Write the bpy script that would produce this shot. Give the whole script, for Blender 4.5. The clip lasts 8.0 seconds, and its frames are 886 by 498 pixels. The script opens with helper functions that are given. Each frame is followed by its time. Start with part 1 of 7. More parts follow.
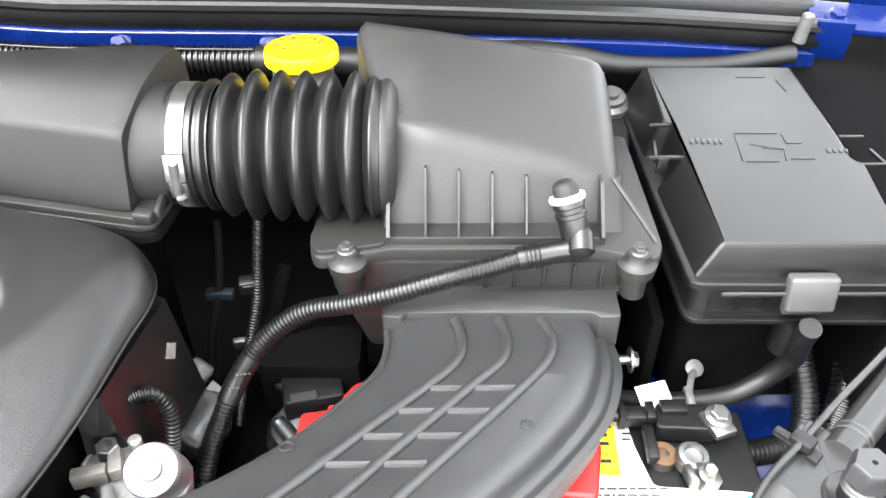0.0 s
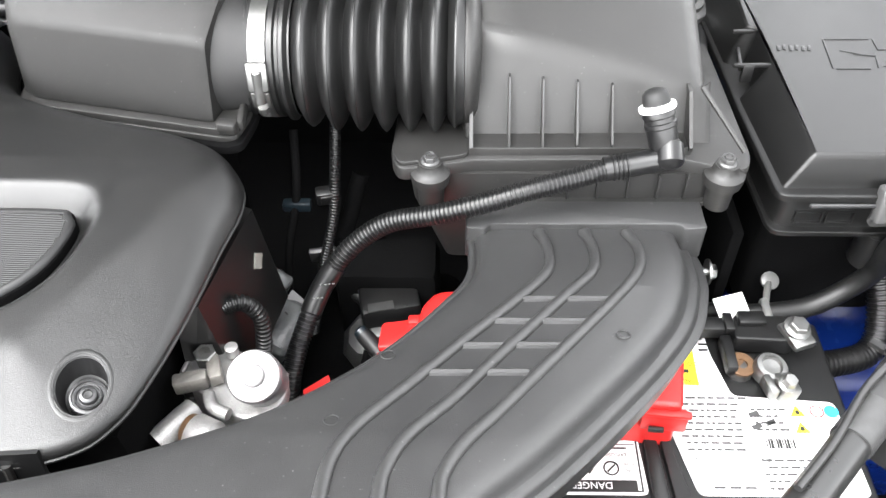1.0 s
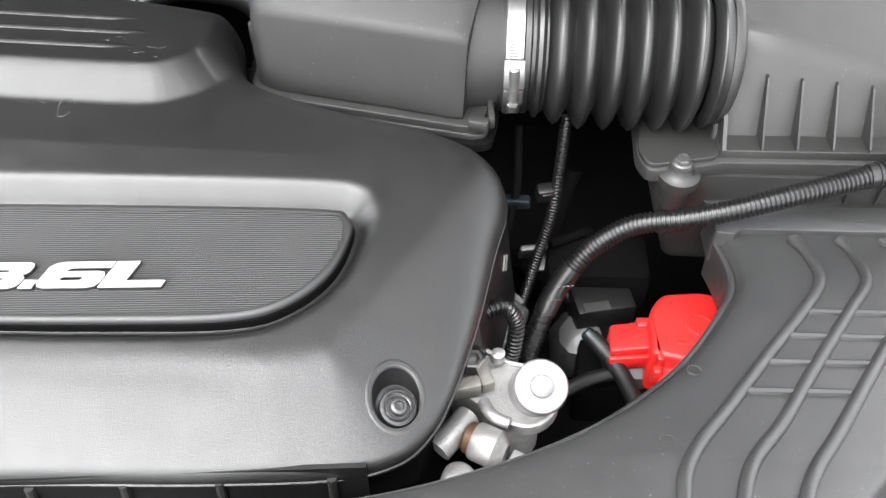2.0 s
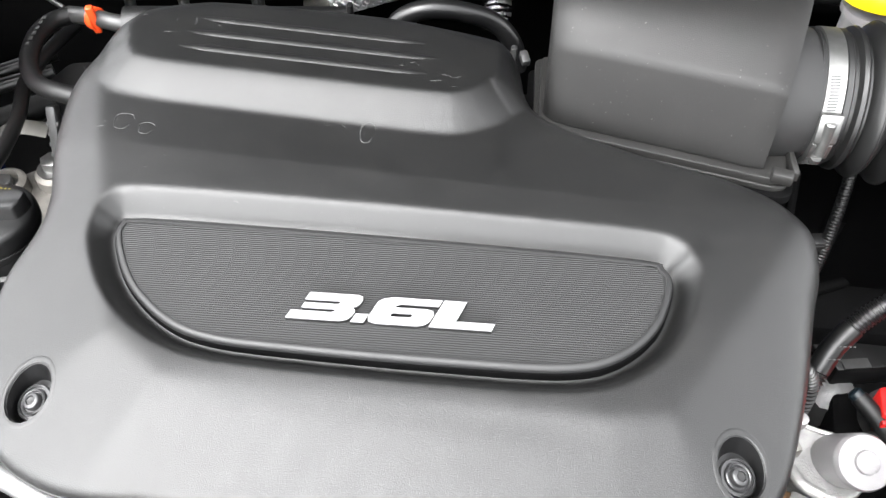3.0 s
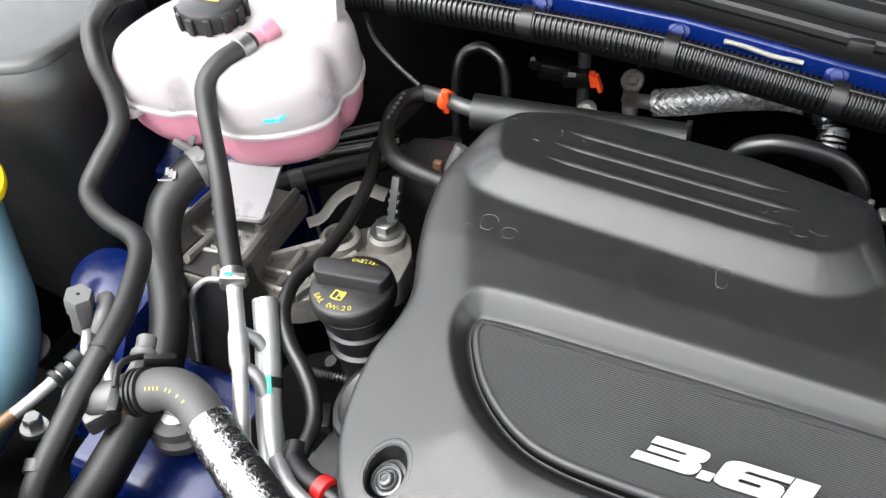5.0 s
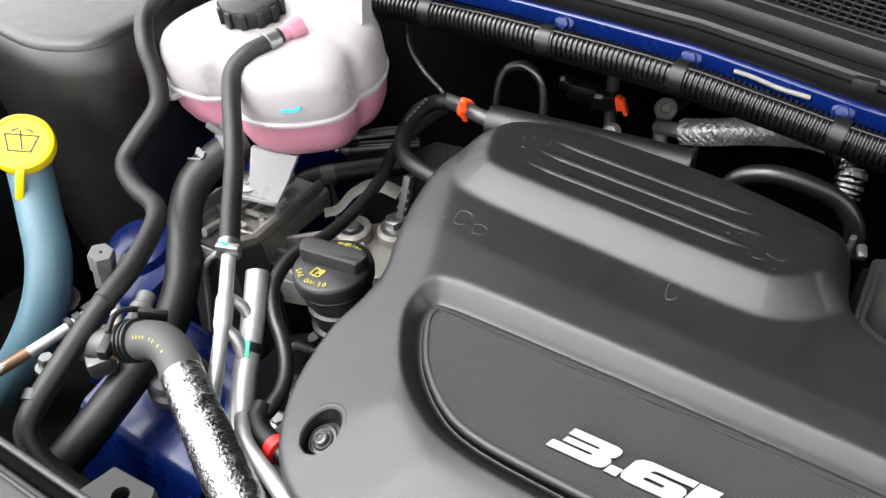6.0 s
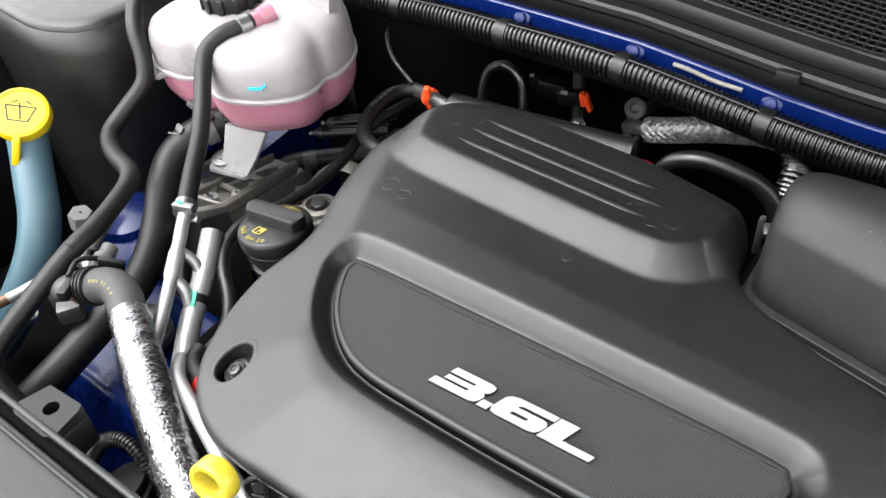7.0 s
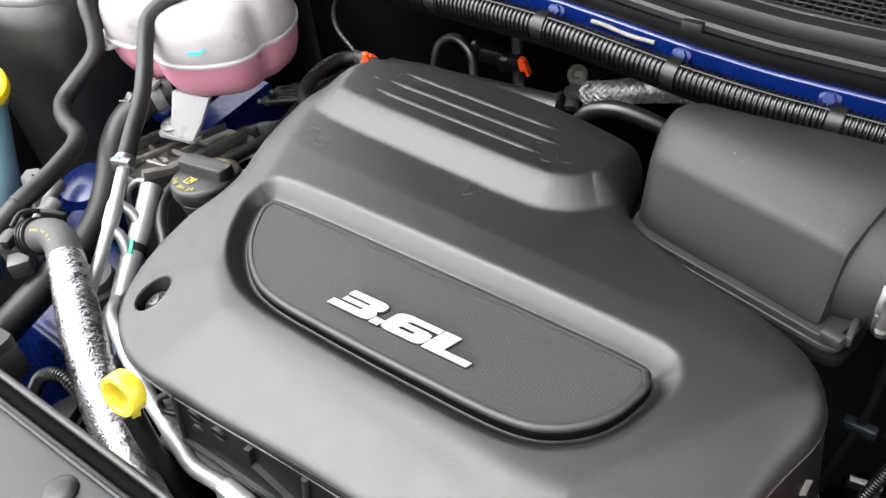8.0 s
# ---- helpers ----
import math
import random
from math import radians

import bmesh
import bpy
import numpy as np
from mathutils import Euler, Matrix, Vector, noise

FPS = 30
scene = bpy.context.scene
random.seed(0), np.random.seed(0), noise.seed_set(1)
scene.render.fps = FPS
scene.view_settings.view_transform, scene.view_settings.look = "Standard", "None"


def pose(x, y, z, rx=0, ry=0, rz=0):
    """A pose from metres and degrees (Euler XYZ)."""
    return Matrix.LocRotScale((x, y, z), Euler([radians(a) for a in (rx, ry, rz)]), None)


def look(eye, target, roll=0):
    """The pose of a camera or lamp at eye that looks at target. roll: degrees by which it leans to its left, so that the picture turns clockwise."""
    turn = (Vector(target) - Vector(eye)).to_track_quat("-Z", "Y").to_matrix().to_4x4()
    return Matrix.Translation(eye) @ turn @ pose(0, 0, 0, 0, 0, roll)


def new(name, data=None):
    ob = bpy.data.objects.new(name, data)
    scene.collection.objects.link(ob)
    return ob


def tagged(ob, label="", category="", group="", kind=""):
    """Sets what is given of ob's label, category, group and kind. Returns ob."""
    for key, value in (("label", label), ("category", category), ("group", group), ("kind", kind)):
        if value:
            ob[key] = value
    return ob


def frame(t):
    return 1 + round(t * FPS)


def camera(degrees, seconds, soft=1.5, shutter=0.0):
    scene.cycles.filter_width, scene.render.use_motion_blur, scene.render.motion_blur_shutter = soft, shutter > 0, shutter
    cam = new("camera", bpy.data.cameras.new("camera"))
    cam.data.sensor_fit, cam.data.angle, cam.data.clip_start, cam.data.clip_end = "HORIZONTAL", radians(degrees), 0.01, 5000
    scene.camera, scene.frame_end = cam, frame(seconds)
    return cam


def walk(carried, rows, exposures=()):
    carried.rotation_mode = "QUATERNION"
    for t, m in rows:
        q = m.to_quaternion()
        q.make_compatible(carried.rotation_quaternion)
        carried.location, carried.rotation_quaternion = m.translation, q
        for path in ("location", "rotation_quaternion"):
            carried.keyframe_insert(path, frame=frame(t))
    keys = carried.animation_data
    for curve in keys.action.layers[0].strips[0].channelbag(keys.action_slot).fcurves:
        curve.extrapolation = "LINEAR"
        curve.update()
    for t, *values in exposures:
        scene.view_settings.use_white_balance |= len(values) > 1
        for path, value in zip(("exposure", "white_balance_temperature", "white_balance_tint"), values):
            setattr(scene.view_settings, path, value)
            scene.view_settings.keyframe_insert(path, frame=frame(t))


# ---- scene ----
cam = camera(56.5, 8.0)
METRES, EYE, TILT, LEAN, TURN = 1.0, 1.35, -40.0, 0.0, 0.0
ROWS = [
    (0.0, 0.0, 0.0, 0.0, 0.0, 0.0, 0.0),
    (0.5, 0.0168, -0.0045, -0.0049, 0.67, -3.92, 0.25),
    (1.0, -0.0508, 0.0027, -0.0011, 1.5, -6.09, -0.04),
    (2.5, -0.3342, 0.0156, 0.0378, 3.59, -8.87, -2.68),
    (3.0, -0.4215, 0.0141, 0.0543, 6.96, -9.53, -4.69),
    (3.5, -0.4745, 0.0102, 0.0634, 10.72, -10.01, -6.77),
    (4.0, -0.5199, 0.0065, 0.0769, 14.09, -9.91, -8.83),
    (4.5, -0.551, -0.0089, 0.0926, 17.84, -9.47, -10.91),
    (5.0, -0.5389, -0.0238, 0.1008, 22.24, -9.11, -13.51),
    (6.5, -0.3549, -0.0163, 0.108, 32.37, -9.29, -19.7),
    (7.0, -0.2893, -0.0096, 0.1006, 33.81, -9.0, -20.11),
    (7.5, -0.2238, 0.0081, 0.0852, 34.0, -8.96, -19.92),
    (8.0, -0.173, 0.0064, 0.0818, 34.54, -8.94, -19.01),
]
EXPOSURES = [(0.0, 4.16, 6500, 10), (1.2, 3.85, 6500, 10), (2.5, 3.7, 6500, 10), (3.1, 3.7, 6500, 10), (4.5, 3.45, 6500, 10), (6.5, 3.0, 6500, 10), (7.0, 2.94, 6500, 10), (7.5, 3.0, 6500, 10), (8.0, 3.25, 6500, 10)]
walk(cam, [(t, pose(0, 0, EYE, TILT, LEAN, TURN) @ pose(METRES * x, METRES * y, METRES * z, 90 + pitch, roll, yaw)) for t, x, y, z, yaw, pitch, roll in ROWS], EXPOSURES)

# ---- daylight: a bright hazy sky in front of the car, the open bonnet behind ----
SUN_EL, SUN_AZ = 62.0, 222.0          # degrees; azimuth from +y clockwise, so the sun stands in front of the car
world = bpy.data.worlds.new("sky")
scene.world = world
world.use_nodes = True
wn, wl = world.node_tree.nodes, world.node_tree.links
sky = wn.new("ShaderNodeTexSky")
sky.sky_type, sky.sun_disc = "NISHITA", False
sky.sun_elevation, sky.sun_rotation = radians(SUN_EL), radians(SUN_AZ)
sky.air_density, sky.dust_density, sky.ozone_density = 1.0, 2.0, 1.0
# overcast: mostly grey, brighter overhead than at the horizon
grey, veil, tcw, sep, law = wn.new("ShaderNodeRGBToBW"), wn.new("ShaderNodeMix"), wn.new("ShaderNodeTexCoord"), wn.new("ShaderNodeSeparateXYZ"), wn.new("ShaderNodeMapRange")
veil.data_type = "RGBA"
veil.inputs[0].default_value = 0.96
wl.new(sky.outputs[0], grey.inputs[0])
wl.new(sky.outputs[0], [s for s in veil.inputs if s.type == "RGBA"][0])
wl.new(grey.outputs[0], [s for s in veil.inputs if s.type == "RGBA"][1])
wl.new(tcw.outputs["Generated"], sep.inputs[0])
wl.new(sep.outputs["Z"], law.inputs["Value"])
law.inputs["To Min"].default_value, law.inputs["To Max"].default_value = 1.25, 1.0
dim = wn.new("ShaderNodeVectorMath")
dim.operation = "MULTIPLY"
wl.new([s for s in veil.outputs if s.type == "RGBA"][0], dim.inputs[0])
wl.new(law.outputs[0], dim.inputs[1])
wl.new(dim.outputs[0], wn["Background"].inputs[0])
wn["Background"].inputs[1].default_value = 0.16
sun = new("sun", bpy.data.lights.new("sun", "SUN"))
sun.data.energy, sun.data.angle, sun.data.color = 0.22, radians(60), (0.98, 1.0, 1.0)
sx, sy = math.sin(radians(SUN_AZ)) * math.cos(radians(SUN_EL)), math.cos(radians(SUN_AZ)) * math.cos(radians(SUN_EL))
sun.matrix_world = look((5 * sx, 5 * sy, 5 * math.sin(radians(SUN_EL))), (0, 0, 0))


# ---- materials ----
def mat(name, color, rough=0.5, metal=0.0, grain=0.15, scale=60.0, bump=0.1, bscale=900.0, dirt=0.0, dirt_color=(0.3, 0.28, 0.25), coat=0.0, sub=0.0, trans=0.0, spec=0.5, wear=0.0, specks=0.0):
    """Colour varied at two scales, dust in patches and specks, fine grain in relief."""
    m = bpy.data.materials.new(name)
    m.use_nodes = True
    nt = m.node_tree
    n, l = nt.nodes, nt.links
    b = n["Principled BSDF"]
    tc = n.new("ShaderNodeTexCoord")
    big = n.new("ShaderNodeTexNoise")
    big.inputs["Scale"].default_value, big.inputs["Detail"].default_value = scale * 0.12, 5
    small = n.new("ShaderNodeTexNoise")
    small.inputs["Scale"].default_value, small.inputs["Detail"].default_value = scale, 4
    for t in (big, small):
        l.new(tc.outputs["Object"], t.inputs["Vector"])
    add = n.new("ShaderNodeMath")
    add.operation = "ADD"
    l.new(big.outputs[0], add.inputs[0])
    l.new(small.outputs[0], add.inputs[1])
    ramp = n.new("ShaderNodeMapRange")
    ramp.inputs["From Min"].default_value, ramp.inputs["From Max"].default_value = 0.6, 1.4
    ramp.inputs["To Min"].default_value, ramp.inputs["To Max"].default_value = 1 - grain, 1 + grain
    l.new(add.outputs[0], ramp.inputs["Value"])
    vec = n.new("ShaderNodeVectorMath")
    vec.operation = "MULTIPLY"
    vec.inputs[0].default_value = color
    l.new(ramp.outputs[0], vec.inputs[1])
    out = vec.outputs[0]
    if dirt:
        spots = n.new("ShaderNodeTexNoise")
        spots.inputs["Scale"].default_value, spots.inputs["Detail"].default_value, spots.inputs["Roughness"].default_value = scale * 0.45, 8, 0.72
        l.new(tc.outputs["Object"], spots.inputs["Vector"])
        mask = n.new("ShaderNodeMapRange")
        mask.inputs["From Min"].default_value, mask.inputs["From Max"].default_value = 0.5, 0.78
        mask.inputs["To Min"].default_value, mask.inputs["To Max"].default_value = 0, dirt
        l.new(spots.outputs[0], mask.inputs["Value"])
        mix = n.new("ShaderNodeMix")
        mix.data_type = "RGBA"
        mix.inputs["B"].default_value = (*dirt_color, 1)
        for i, s in enumerate(mix.inputs):
            if s.type == "RGBA" and s.name == "A":
                l.new(out, s)
            if s.type == "RGBA" and s.name == "B":
                s.default_value = (*dirt_color, 1)
        l.new(mask.outputs[0], mix.inputs[0])
        out = [s for s in mix.outputs if s.type == "RGBA"][0]
    if specks:
        dots = n.new("ShaderNodeTexNoise")
        dots.inputs["Scale"].default_value, dots.inputs["Detail"].default_value = 420.0, 1
        l.new(tc.outputs["Object"], dots.inputs["Vector"])
        hit = n.new("ShaderNodeMapRange")
        hit.inputs["From Min"].default_value, hit.inputs["From Max"].default_value = 0.74, 0.79
        hit.inputs["To Min"].default_value, hit.inputs["To Max"].default_value = 0, specks
        l.new(dots.outputs[0], hit.inputs["Value"])
        dust = n.new("ShaderNodeMix")
        dust.data_type = "RGBA"
        l.new(out, [q for q in dust.inputs if q.type == "RGBA"][0])
        [q for q in dust.inputs if q.type == "RGBA"][1].default_value = (0.16, 0.16, 0.155, 1)
        l.new(hit.outputs[0], dust.inputs[0])
        out = [q for q in dust.outputs if q.type == "RGBA"][0]
    l.new(out, b.inputs["Base Color"])
    rr = n.new("ShaderNodeMapRange")
    rr.inputs["To Min"].default_value, rr.inputs["To Max"].default_value = max(0.02, rough - 0.08 - wear), min(1, rough + 0.08)
    l.new(small.outputs[0], rr.inputs["Value"])
    l.new(rr.outputs[0], b.inputs["Roughness"])
    b.inputs["Metallic"].default_value = metal
    b.inputs["Coat Weight"].default_value = coat
    b.inputs["Coat Roughness"].default_value = 0.05
    b.inputs["Specular IOR Level"].default_value = spec
    b.inputs["Transmission Weight"].default_value = trans
    if sub:
        b.inputs["Subsurface Weight"].default_value = sub
        b.inputs["Subsurface Radius"].default_value = (0.02, 0.018, 0.018)
        b.inputs["Subsurface Scale"].default_value = 1.0
    if bump:
        fine = n.new("ShaderNodeTexNoise")
        fine.inputs["Scale"].default_value, fine.inputs["Detail"].default_value = bscale, 3
        l.new(tc.outputs["Object"], fine.inputs["Vector"])
        bp = n.new("ShaderNodeBump")
        bp.inputs["Strength"].default_value, bp.inputs["Distance"].default_value = bump, 0.001
        l.new(fine.outputs[0], bp.inputs["Height"])
        l.new(bp.outputs[0], b.inputs["Normal"])
    return m


M = {}
M["cover"] = mat("moulded_cover_plastic", (0.0042, 0.0042, 0.0042), 0.41, grain=0.18, scale=70, bump=0.28, bscale=1500, dirt=0.012, spec=0.55, specks=0.07)
M["pad"] = mat("ribbed_pad_plastic", (0.010, 0.010, 0.0102), 0.5, grain=0.1, scale=90, bump=0.1)
M["airbox"] = mat("grey_black_plastic", (0.0100, 0.0097, 0.0093), 0.48, grain=0.12, scale=60, bump=0.28, bscale=1400, dirt=0.010, spec=0.5, specks=0.3)
M["intake"] = mat("charcoal_moulded_plastic", (0.0068, 0.0066, 0.0064), 0.50, grain=0.14, scale=60, bump=0.28, bscale=1400, dirt=0.008, spec=0.34, specks=0.3)
M["duct"] = mat("duct_plastic", (0.0160, 0.0160, 0.0162), 0.46, grain=0.16, scale=70, bump=0.25, bscale=1500, dirt=0.05, dirt_color=(0.10, 0.10, 0.098), spec=0.6, specks=0.4)
M["fuse"] = mat("fuse_box_plastic", (0.0034, 0.0034, 0.0034), 0.34, grain=0.12, scale=60, bump=0.2, bscale=1500, dirt=0.006, spec=0.55)
M["black"] = mat("black_plastic", (0.0038, 0.0038, 0.0040), 0.40, grain=0.2, scale=60, bump=0.15, dirt=0.008, spec=0.4)
# near-black and dull: the bay's deep shade is put into this colour
M["dark"] = mat("near_black_bay_shade", (0.0016, 0.0016, 0.0017), 0.85, grain=0.35, scale=40, bump=0.3, bscale=300, spec=0.05, dirt=0.1, dirt_color=(0.012, 0.012, 0.012))
M["rubber"] = mat("rubber_hose", (0.0042, 0.0042, 0.0043), 0.48, grain=0.25, scale=80, bump=0.2, bscale=700, dirt=0.03, dirt_color=(0.05, 0.05, 0.05), spec=0.36)
M["bellows"] = mat("bellows_rubber", (0.0050, 0.0050, 0.0050), 0.40, grain=0.15, scale=80, bump=0.08)
M["conduit"] = mat("corrugated_conduit", (0.004, 0.004, 0.0042), 0.33, grain=0.15, scale=90, bump=0.05, dirt=0.012)
M["alu"] = mat("cast_aluminium", (0.34, 0.335, 0.33), 0.46, metal=0.7, grain=0.35, scale=90, bump=0.45, bscale=700, dirt=0.3, dirt_color=(0.07, 0.06, 0.055))
M["alu_dark"] = mat("weathered_cast_aluminium", (0.19, 0.18, 0.165), 0.5, metal=0.45, grain=0.32, scale=70, bump=0.6, bscale=500, dirt=0.45, dirt_color=(0.08, 0.072, 0.064))
M["pipe"] = mat("bare_aluminium_pipe", (0.38, 0.38, 0.38), 0.42, metal=0.75, grain=0.12, scale=90, bump=0.15, dirt=0.2, dirt_color=(0.2, 0.19, 0.18))
M["steel"] = mat("zinc_steel", (0.25, 0.25, 0.245), 0.36, metal=0.95, grain=0.2, scale=120, bump=0.15, dirt=0.25, dirt_color=(0.12, 0.11, 0.10))
M["darksteel"] = mat("dark_steel", (0.07, 0.07, 0.07), 0.4, metal=0.6, grain=0.3, scale=80, bump=0.3)
M["foil"] = mat("crinkled_foil", (0.30, 0.30, 0.305), 0.25, metal=1.0, grain=0.1, scale=60, bump=1.0, bscale=380)
M["braid"] = mat("silver_heat_sleeve", (0.46, 0.46, 0.46), 0.42, metal=0.8, grain=0.4, scale=300, bump=0.5, bscale=420)
M["blue"] = mat("blue_car_paint", (0.0012, 0.0080, 0.066), 0.26, metal=0.1, grain=0.15, scale=50, bump=0.0, coat=0.15, spec=0.3)
M["white"] = mat("milky_tank_plastic", (0.235, 0.218, 0.221), 0.30, grain=0.03, scale=30, bump=0.03, sub=0.35)
M["pink"] = mat("tank_plastic_with_pink_coolant", (0.30, 0.125, 0.165), 0.3, grain=0.1, scale=30, bump=0.03, sub=0.35)
M["tab"] = mat("clear_milky_bracket", (0.15, 0.145, 0.148), 0.3, grain=0.05, scale=40, bump=0.05, sub=0.2)
M["washer"] = mat("filler_neck_with_blue_fluid", (0.062, 0.120, 0.150), 0.4, grain=0.12, scale=30, bump=0.05, sub=0.3)
M["yellow"] = mat("yellow_plastic", (0.52, 0.38, 0.003), 0.35, grain=0.06, scale=60, bump=0.05)
M["paleyellow"] = mat("pale_yellow_plastic", (0.50, 0.40, 0.03), 0.3, grain=0.06, scale=60, bump=0.03)
M["red"] = mat("red_plastic", (0.40, 0.011, 0.010), 0.38, grain=0.1, scale=60, bump=0.1)
M["orange"] = mat("orange_red_clip", (0.75, 0.07, 0.015), 0.35, grain=0.08, scale=80, bump=0.05)
M["label"] = mat("white_label", (0.62, 0.62, 0.61), 0.4, grain=0.03, scale=40, bump=0.02)
M["ink"] = mat("black_ink", (0.008, 0.008, 0.008), 0.5, grain=0.2, scale=300, bump=0)
M["greyink"] = mat("grey_ink", (0.035, 0.035, 0.035), 0.5, grain=0.2, scale=300, bump=0)
M["yellowink"] = mat("yellow_print", (0.78, 0.66, 0.02), 0.45, grain=0.08, scale=200, bump=0)
M["goldink"] = mat("faded_gold_print", (0.27, 0.23, 0.035), 0.5, grain=0.3, scale=400, bump=0)
M["green"] = mat("green_paint_mark", (0.01, 0.45, 0.22), 0.4, grain=0.1, scale=200, bump=0)
M["cyan"] = mat("blue_paint_mark", (0.02, 0.42, 0.7), 0.4, grain=0.15, scale=200, bump=0)
M["copper"] = mat("brown_copper", (0.11, 0.06, 0.03), 0.4, metal=0.4, grain=0.2, scale=150, bump=0.1)
M["badge"] = mat("silver_badge", (0.25, 0.25, 0.254), 0.36, metal=0.0, grain=0.03, scale=150, bump=0.0)
M["greyplastic"] = mat("grey_plastic", (0.045, 0.045, 0.045), 0.45, grain=0.12, scale=80, bump=0.1, dirt=0.04)
M["lightgrey"] = mat("pale_grey_plastic", (0.080, 0.080, 0.079), 0.45, grain=0.1, scale=80, bump=0.1, dirt=0.1)
M["neck"] = mat("dull_black_rubber", (0.0070, 0.0070, 0.0071), 0.6, grain=0.2, scale=80, bump=0.1, dirt=0.02, dirt_color=(0.05, 0.05, 0.05), spec=0.4)
M["greyrubber"] = mat("matt_grey_rubber", (0.030, 0.030, 0.029), 0.62, grain=0.2, scale=90, bump=0.15, dirt=0.04, dirt_color=(0.1, 0.1, 0.1))
M["chalk"] = mat("faint_chalk", (0.05, 0.05, 0.05), 0.8, grain=0.3, scale=200, bump=0)
M["plate"] = mat("gloss_grey_plate", (0.014, 0.014, 0.014), 0.30, grain=0.14, scale=70, bump=0.08, dirt=0.04, dirt_color=(0.1, 0.1, 0.1), spec=0.6, coat=0.15)
M["screw"] = mat("grey_screw_metal", (0.030, 0.030, 0.031), 0.32, metal=0.2, grain=0.15, scale=90, bump=0.1, spec=0.8)
M["ground"] = mat("asphalt", (0.05, 0.05, 0.052), 0.85, grain=0.3, scale=8, bump=0.5, bscale=60)
M["cleargrey"] = mat("clear_grey_plastic", (0.07, 0.073, 0.074), 0.25, grain=0.4, scale=80, bump=0.3, bscale=300)
M["dullblue"] = mat("dull_blue_plastic", (0.0025, 0.006, 0.009), 0.4, grain=0.2, scale=80, bump=0.1)
M["tape"] = mat("cloth_tape", (0.15, 0.145, 0.13), 0.6, grain=0.15, scale=100, bump=0.2)
M["cowl"] = mat("cowl_plastic", (0.0045, 0.0045, 0.0047), 0.5, grain=0.12, scale=50, bump=0.2, dirt=0.008, spec=0.35)


# ---- mesh helpers ----
def origin(ob):
    v = Vector((0, 0, 0))
    while ob:
        v += ob.location
        ob = ob.parent
    return v


def smooth(bm, angle=40):
    c = math.cos(radians(angle))
    bm.normal_update()
    for f in bm.faces:
        f.smooth = True
    for e in bm.edges:
        if len(e.link_faces) == 2 and e.link_faces[0].normal.dot(e.link_faces[1].normal) < c:
            e.smooth = False


def part(name, bm, material, parent=None, label="", angle=40):
    """One bmesh, given in world places, as one mesh object under its thing."""
    if parent:
        bmesh.ops.translate(bm, verts=bm.verts, vec=-origin(parent))
    smooth(bm, angle)
    me = bpy.data.meshes.new(name)
    bm.to_mesh(me)
    bm.free()
    me.materials.append(M[material])
    ob = new(name, me)
    if parent:
        ob.parent = parent
    if label:
        tagged(ob, label)
    return ob


def thing(name, at, label, category, group="", kind=""):
    ob = new(name)
    ob.empty_display_size = 0.02
    ob.location = at
    return tagged(ob, label, category, group, kind)


def solo(name, bm, material, label, category, kind="", angle=40):
    return tagged(part(name, bm, material, None, "", angle), label, category, "", kind)


def join(*bms):
    out = bmesh.new()
    for b in bms:
        me = bpy.data.meshes.new("tmp")
        b.to_mesh(me)
        out.from_mesh(me)
        bpy.data.meshes.remove(me)
        b.free()
    return out


def moved(bm, m):
    bmesh.ops.transform(bm, matrix=m, verts=bm.verts)
    return bm


def box(c, s, bevel=0.0, turn=(0, 0, 0), seg=2):
    bm = bmesh.new()
    bmesh.ops.create_cube(bm, size=1, matrix=Matrix.Diagonal((*s, 1)))
    if bevel:
        bmesh.ops.bevel(bm, geom=list(bm.edges), offset=bevel, segments=seg, profile=0.5, affect="EDGES", clamp_overlap=True)
    return moved(bm, pose(*c, *turn))


def spline(pts, step=0.006):
    """A smooth line through the points, at even steps."""
    p = [Vector(q) for q in pts]
    p = [2 * p[0] - p[1]] + p + [2 * p[-1] - p[-2]]
    fine = []
    for a, b, c, d in zip(p, p[1:], p[2:], p[3:]):
        for k in range(24):
            t = k / 24
            fine.append(0.5 * (2 * b + (c - a) * t + (2 * a - 5 * b + 4 * c - d) * t * t + (3 * b - a - 3 * c + d) * t ** 3))
    fine.append(p[-2])
    out, left = [fine[0]], step
    for a, b in zip(fine, fine[1:]):
        length, done = (b - a).length, 0.0
        while length - done > left:
            done += left
            out.append(a.lerp(b, done / length))
            left = step
        left -= length - done
    if (out[-1] - fine[-1]).length > step * 0.3:
        out.append(fine[-1])
    return out


def sweep(line, radius, seg=14, flat=1.0, cap=True):
    """A round bar along a line; radius: a number, or a function of (index, metres along)."""
    bm, rings, along = bmesh.new(), [], 0.0
    up = Vector((0.13, 0.21, 1)).normalized()
    for i, q in enumerate(line):
        d = (line[min(i + 1, len(line) - 1)] - line[max(i - 1, 0)]).normalized()
        if i:
            along += (q - line[i - 1]).length
        up = (up - d * up.dot(d)).normalized()
        side = d.cross(up)
        r = radius(i, along) if callable(radius) else radius
        rings.append([bm.verts.new(q + r * (math.cos(a) * side + flat * math.sin(a) * up)) for a in (2 * math.pi * k / seg for k in range(seg))])
    for a, b in zip(rings, rings[1:]):
        for k in range(seg):
            bm.faces.new((a[k], a[(k + 1) % seg], b[(k + 1) % seg], b[k]))
    if cap:
        bm.faces.new(rings[0][::-1])
        bm.faces.new(rings[-1])
    bmesh.ops.recalc_face_normals(bm, faces=bm.faces)
    return bm


def tube(pts, radius, seg=14, step=0.006, flat=1.0):
    return sweep(spline(pts, step), radius, seg, flat)


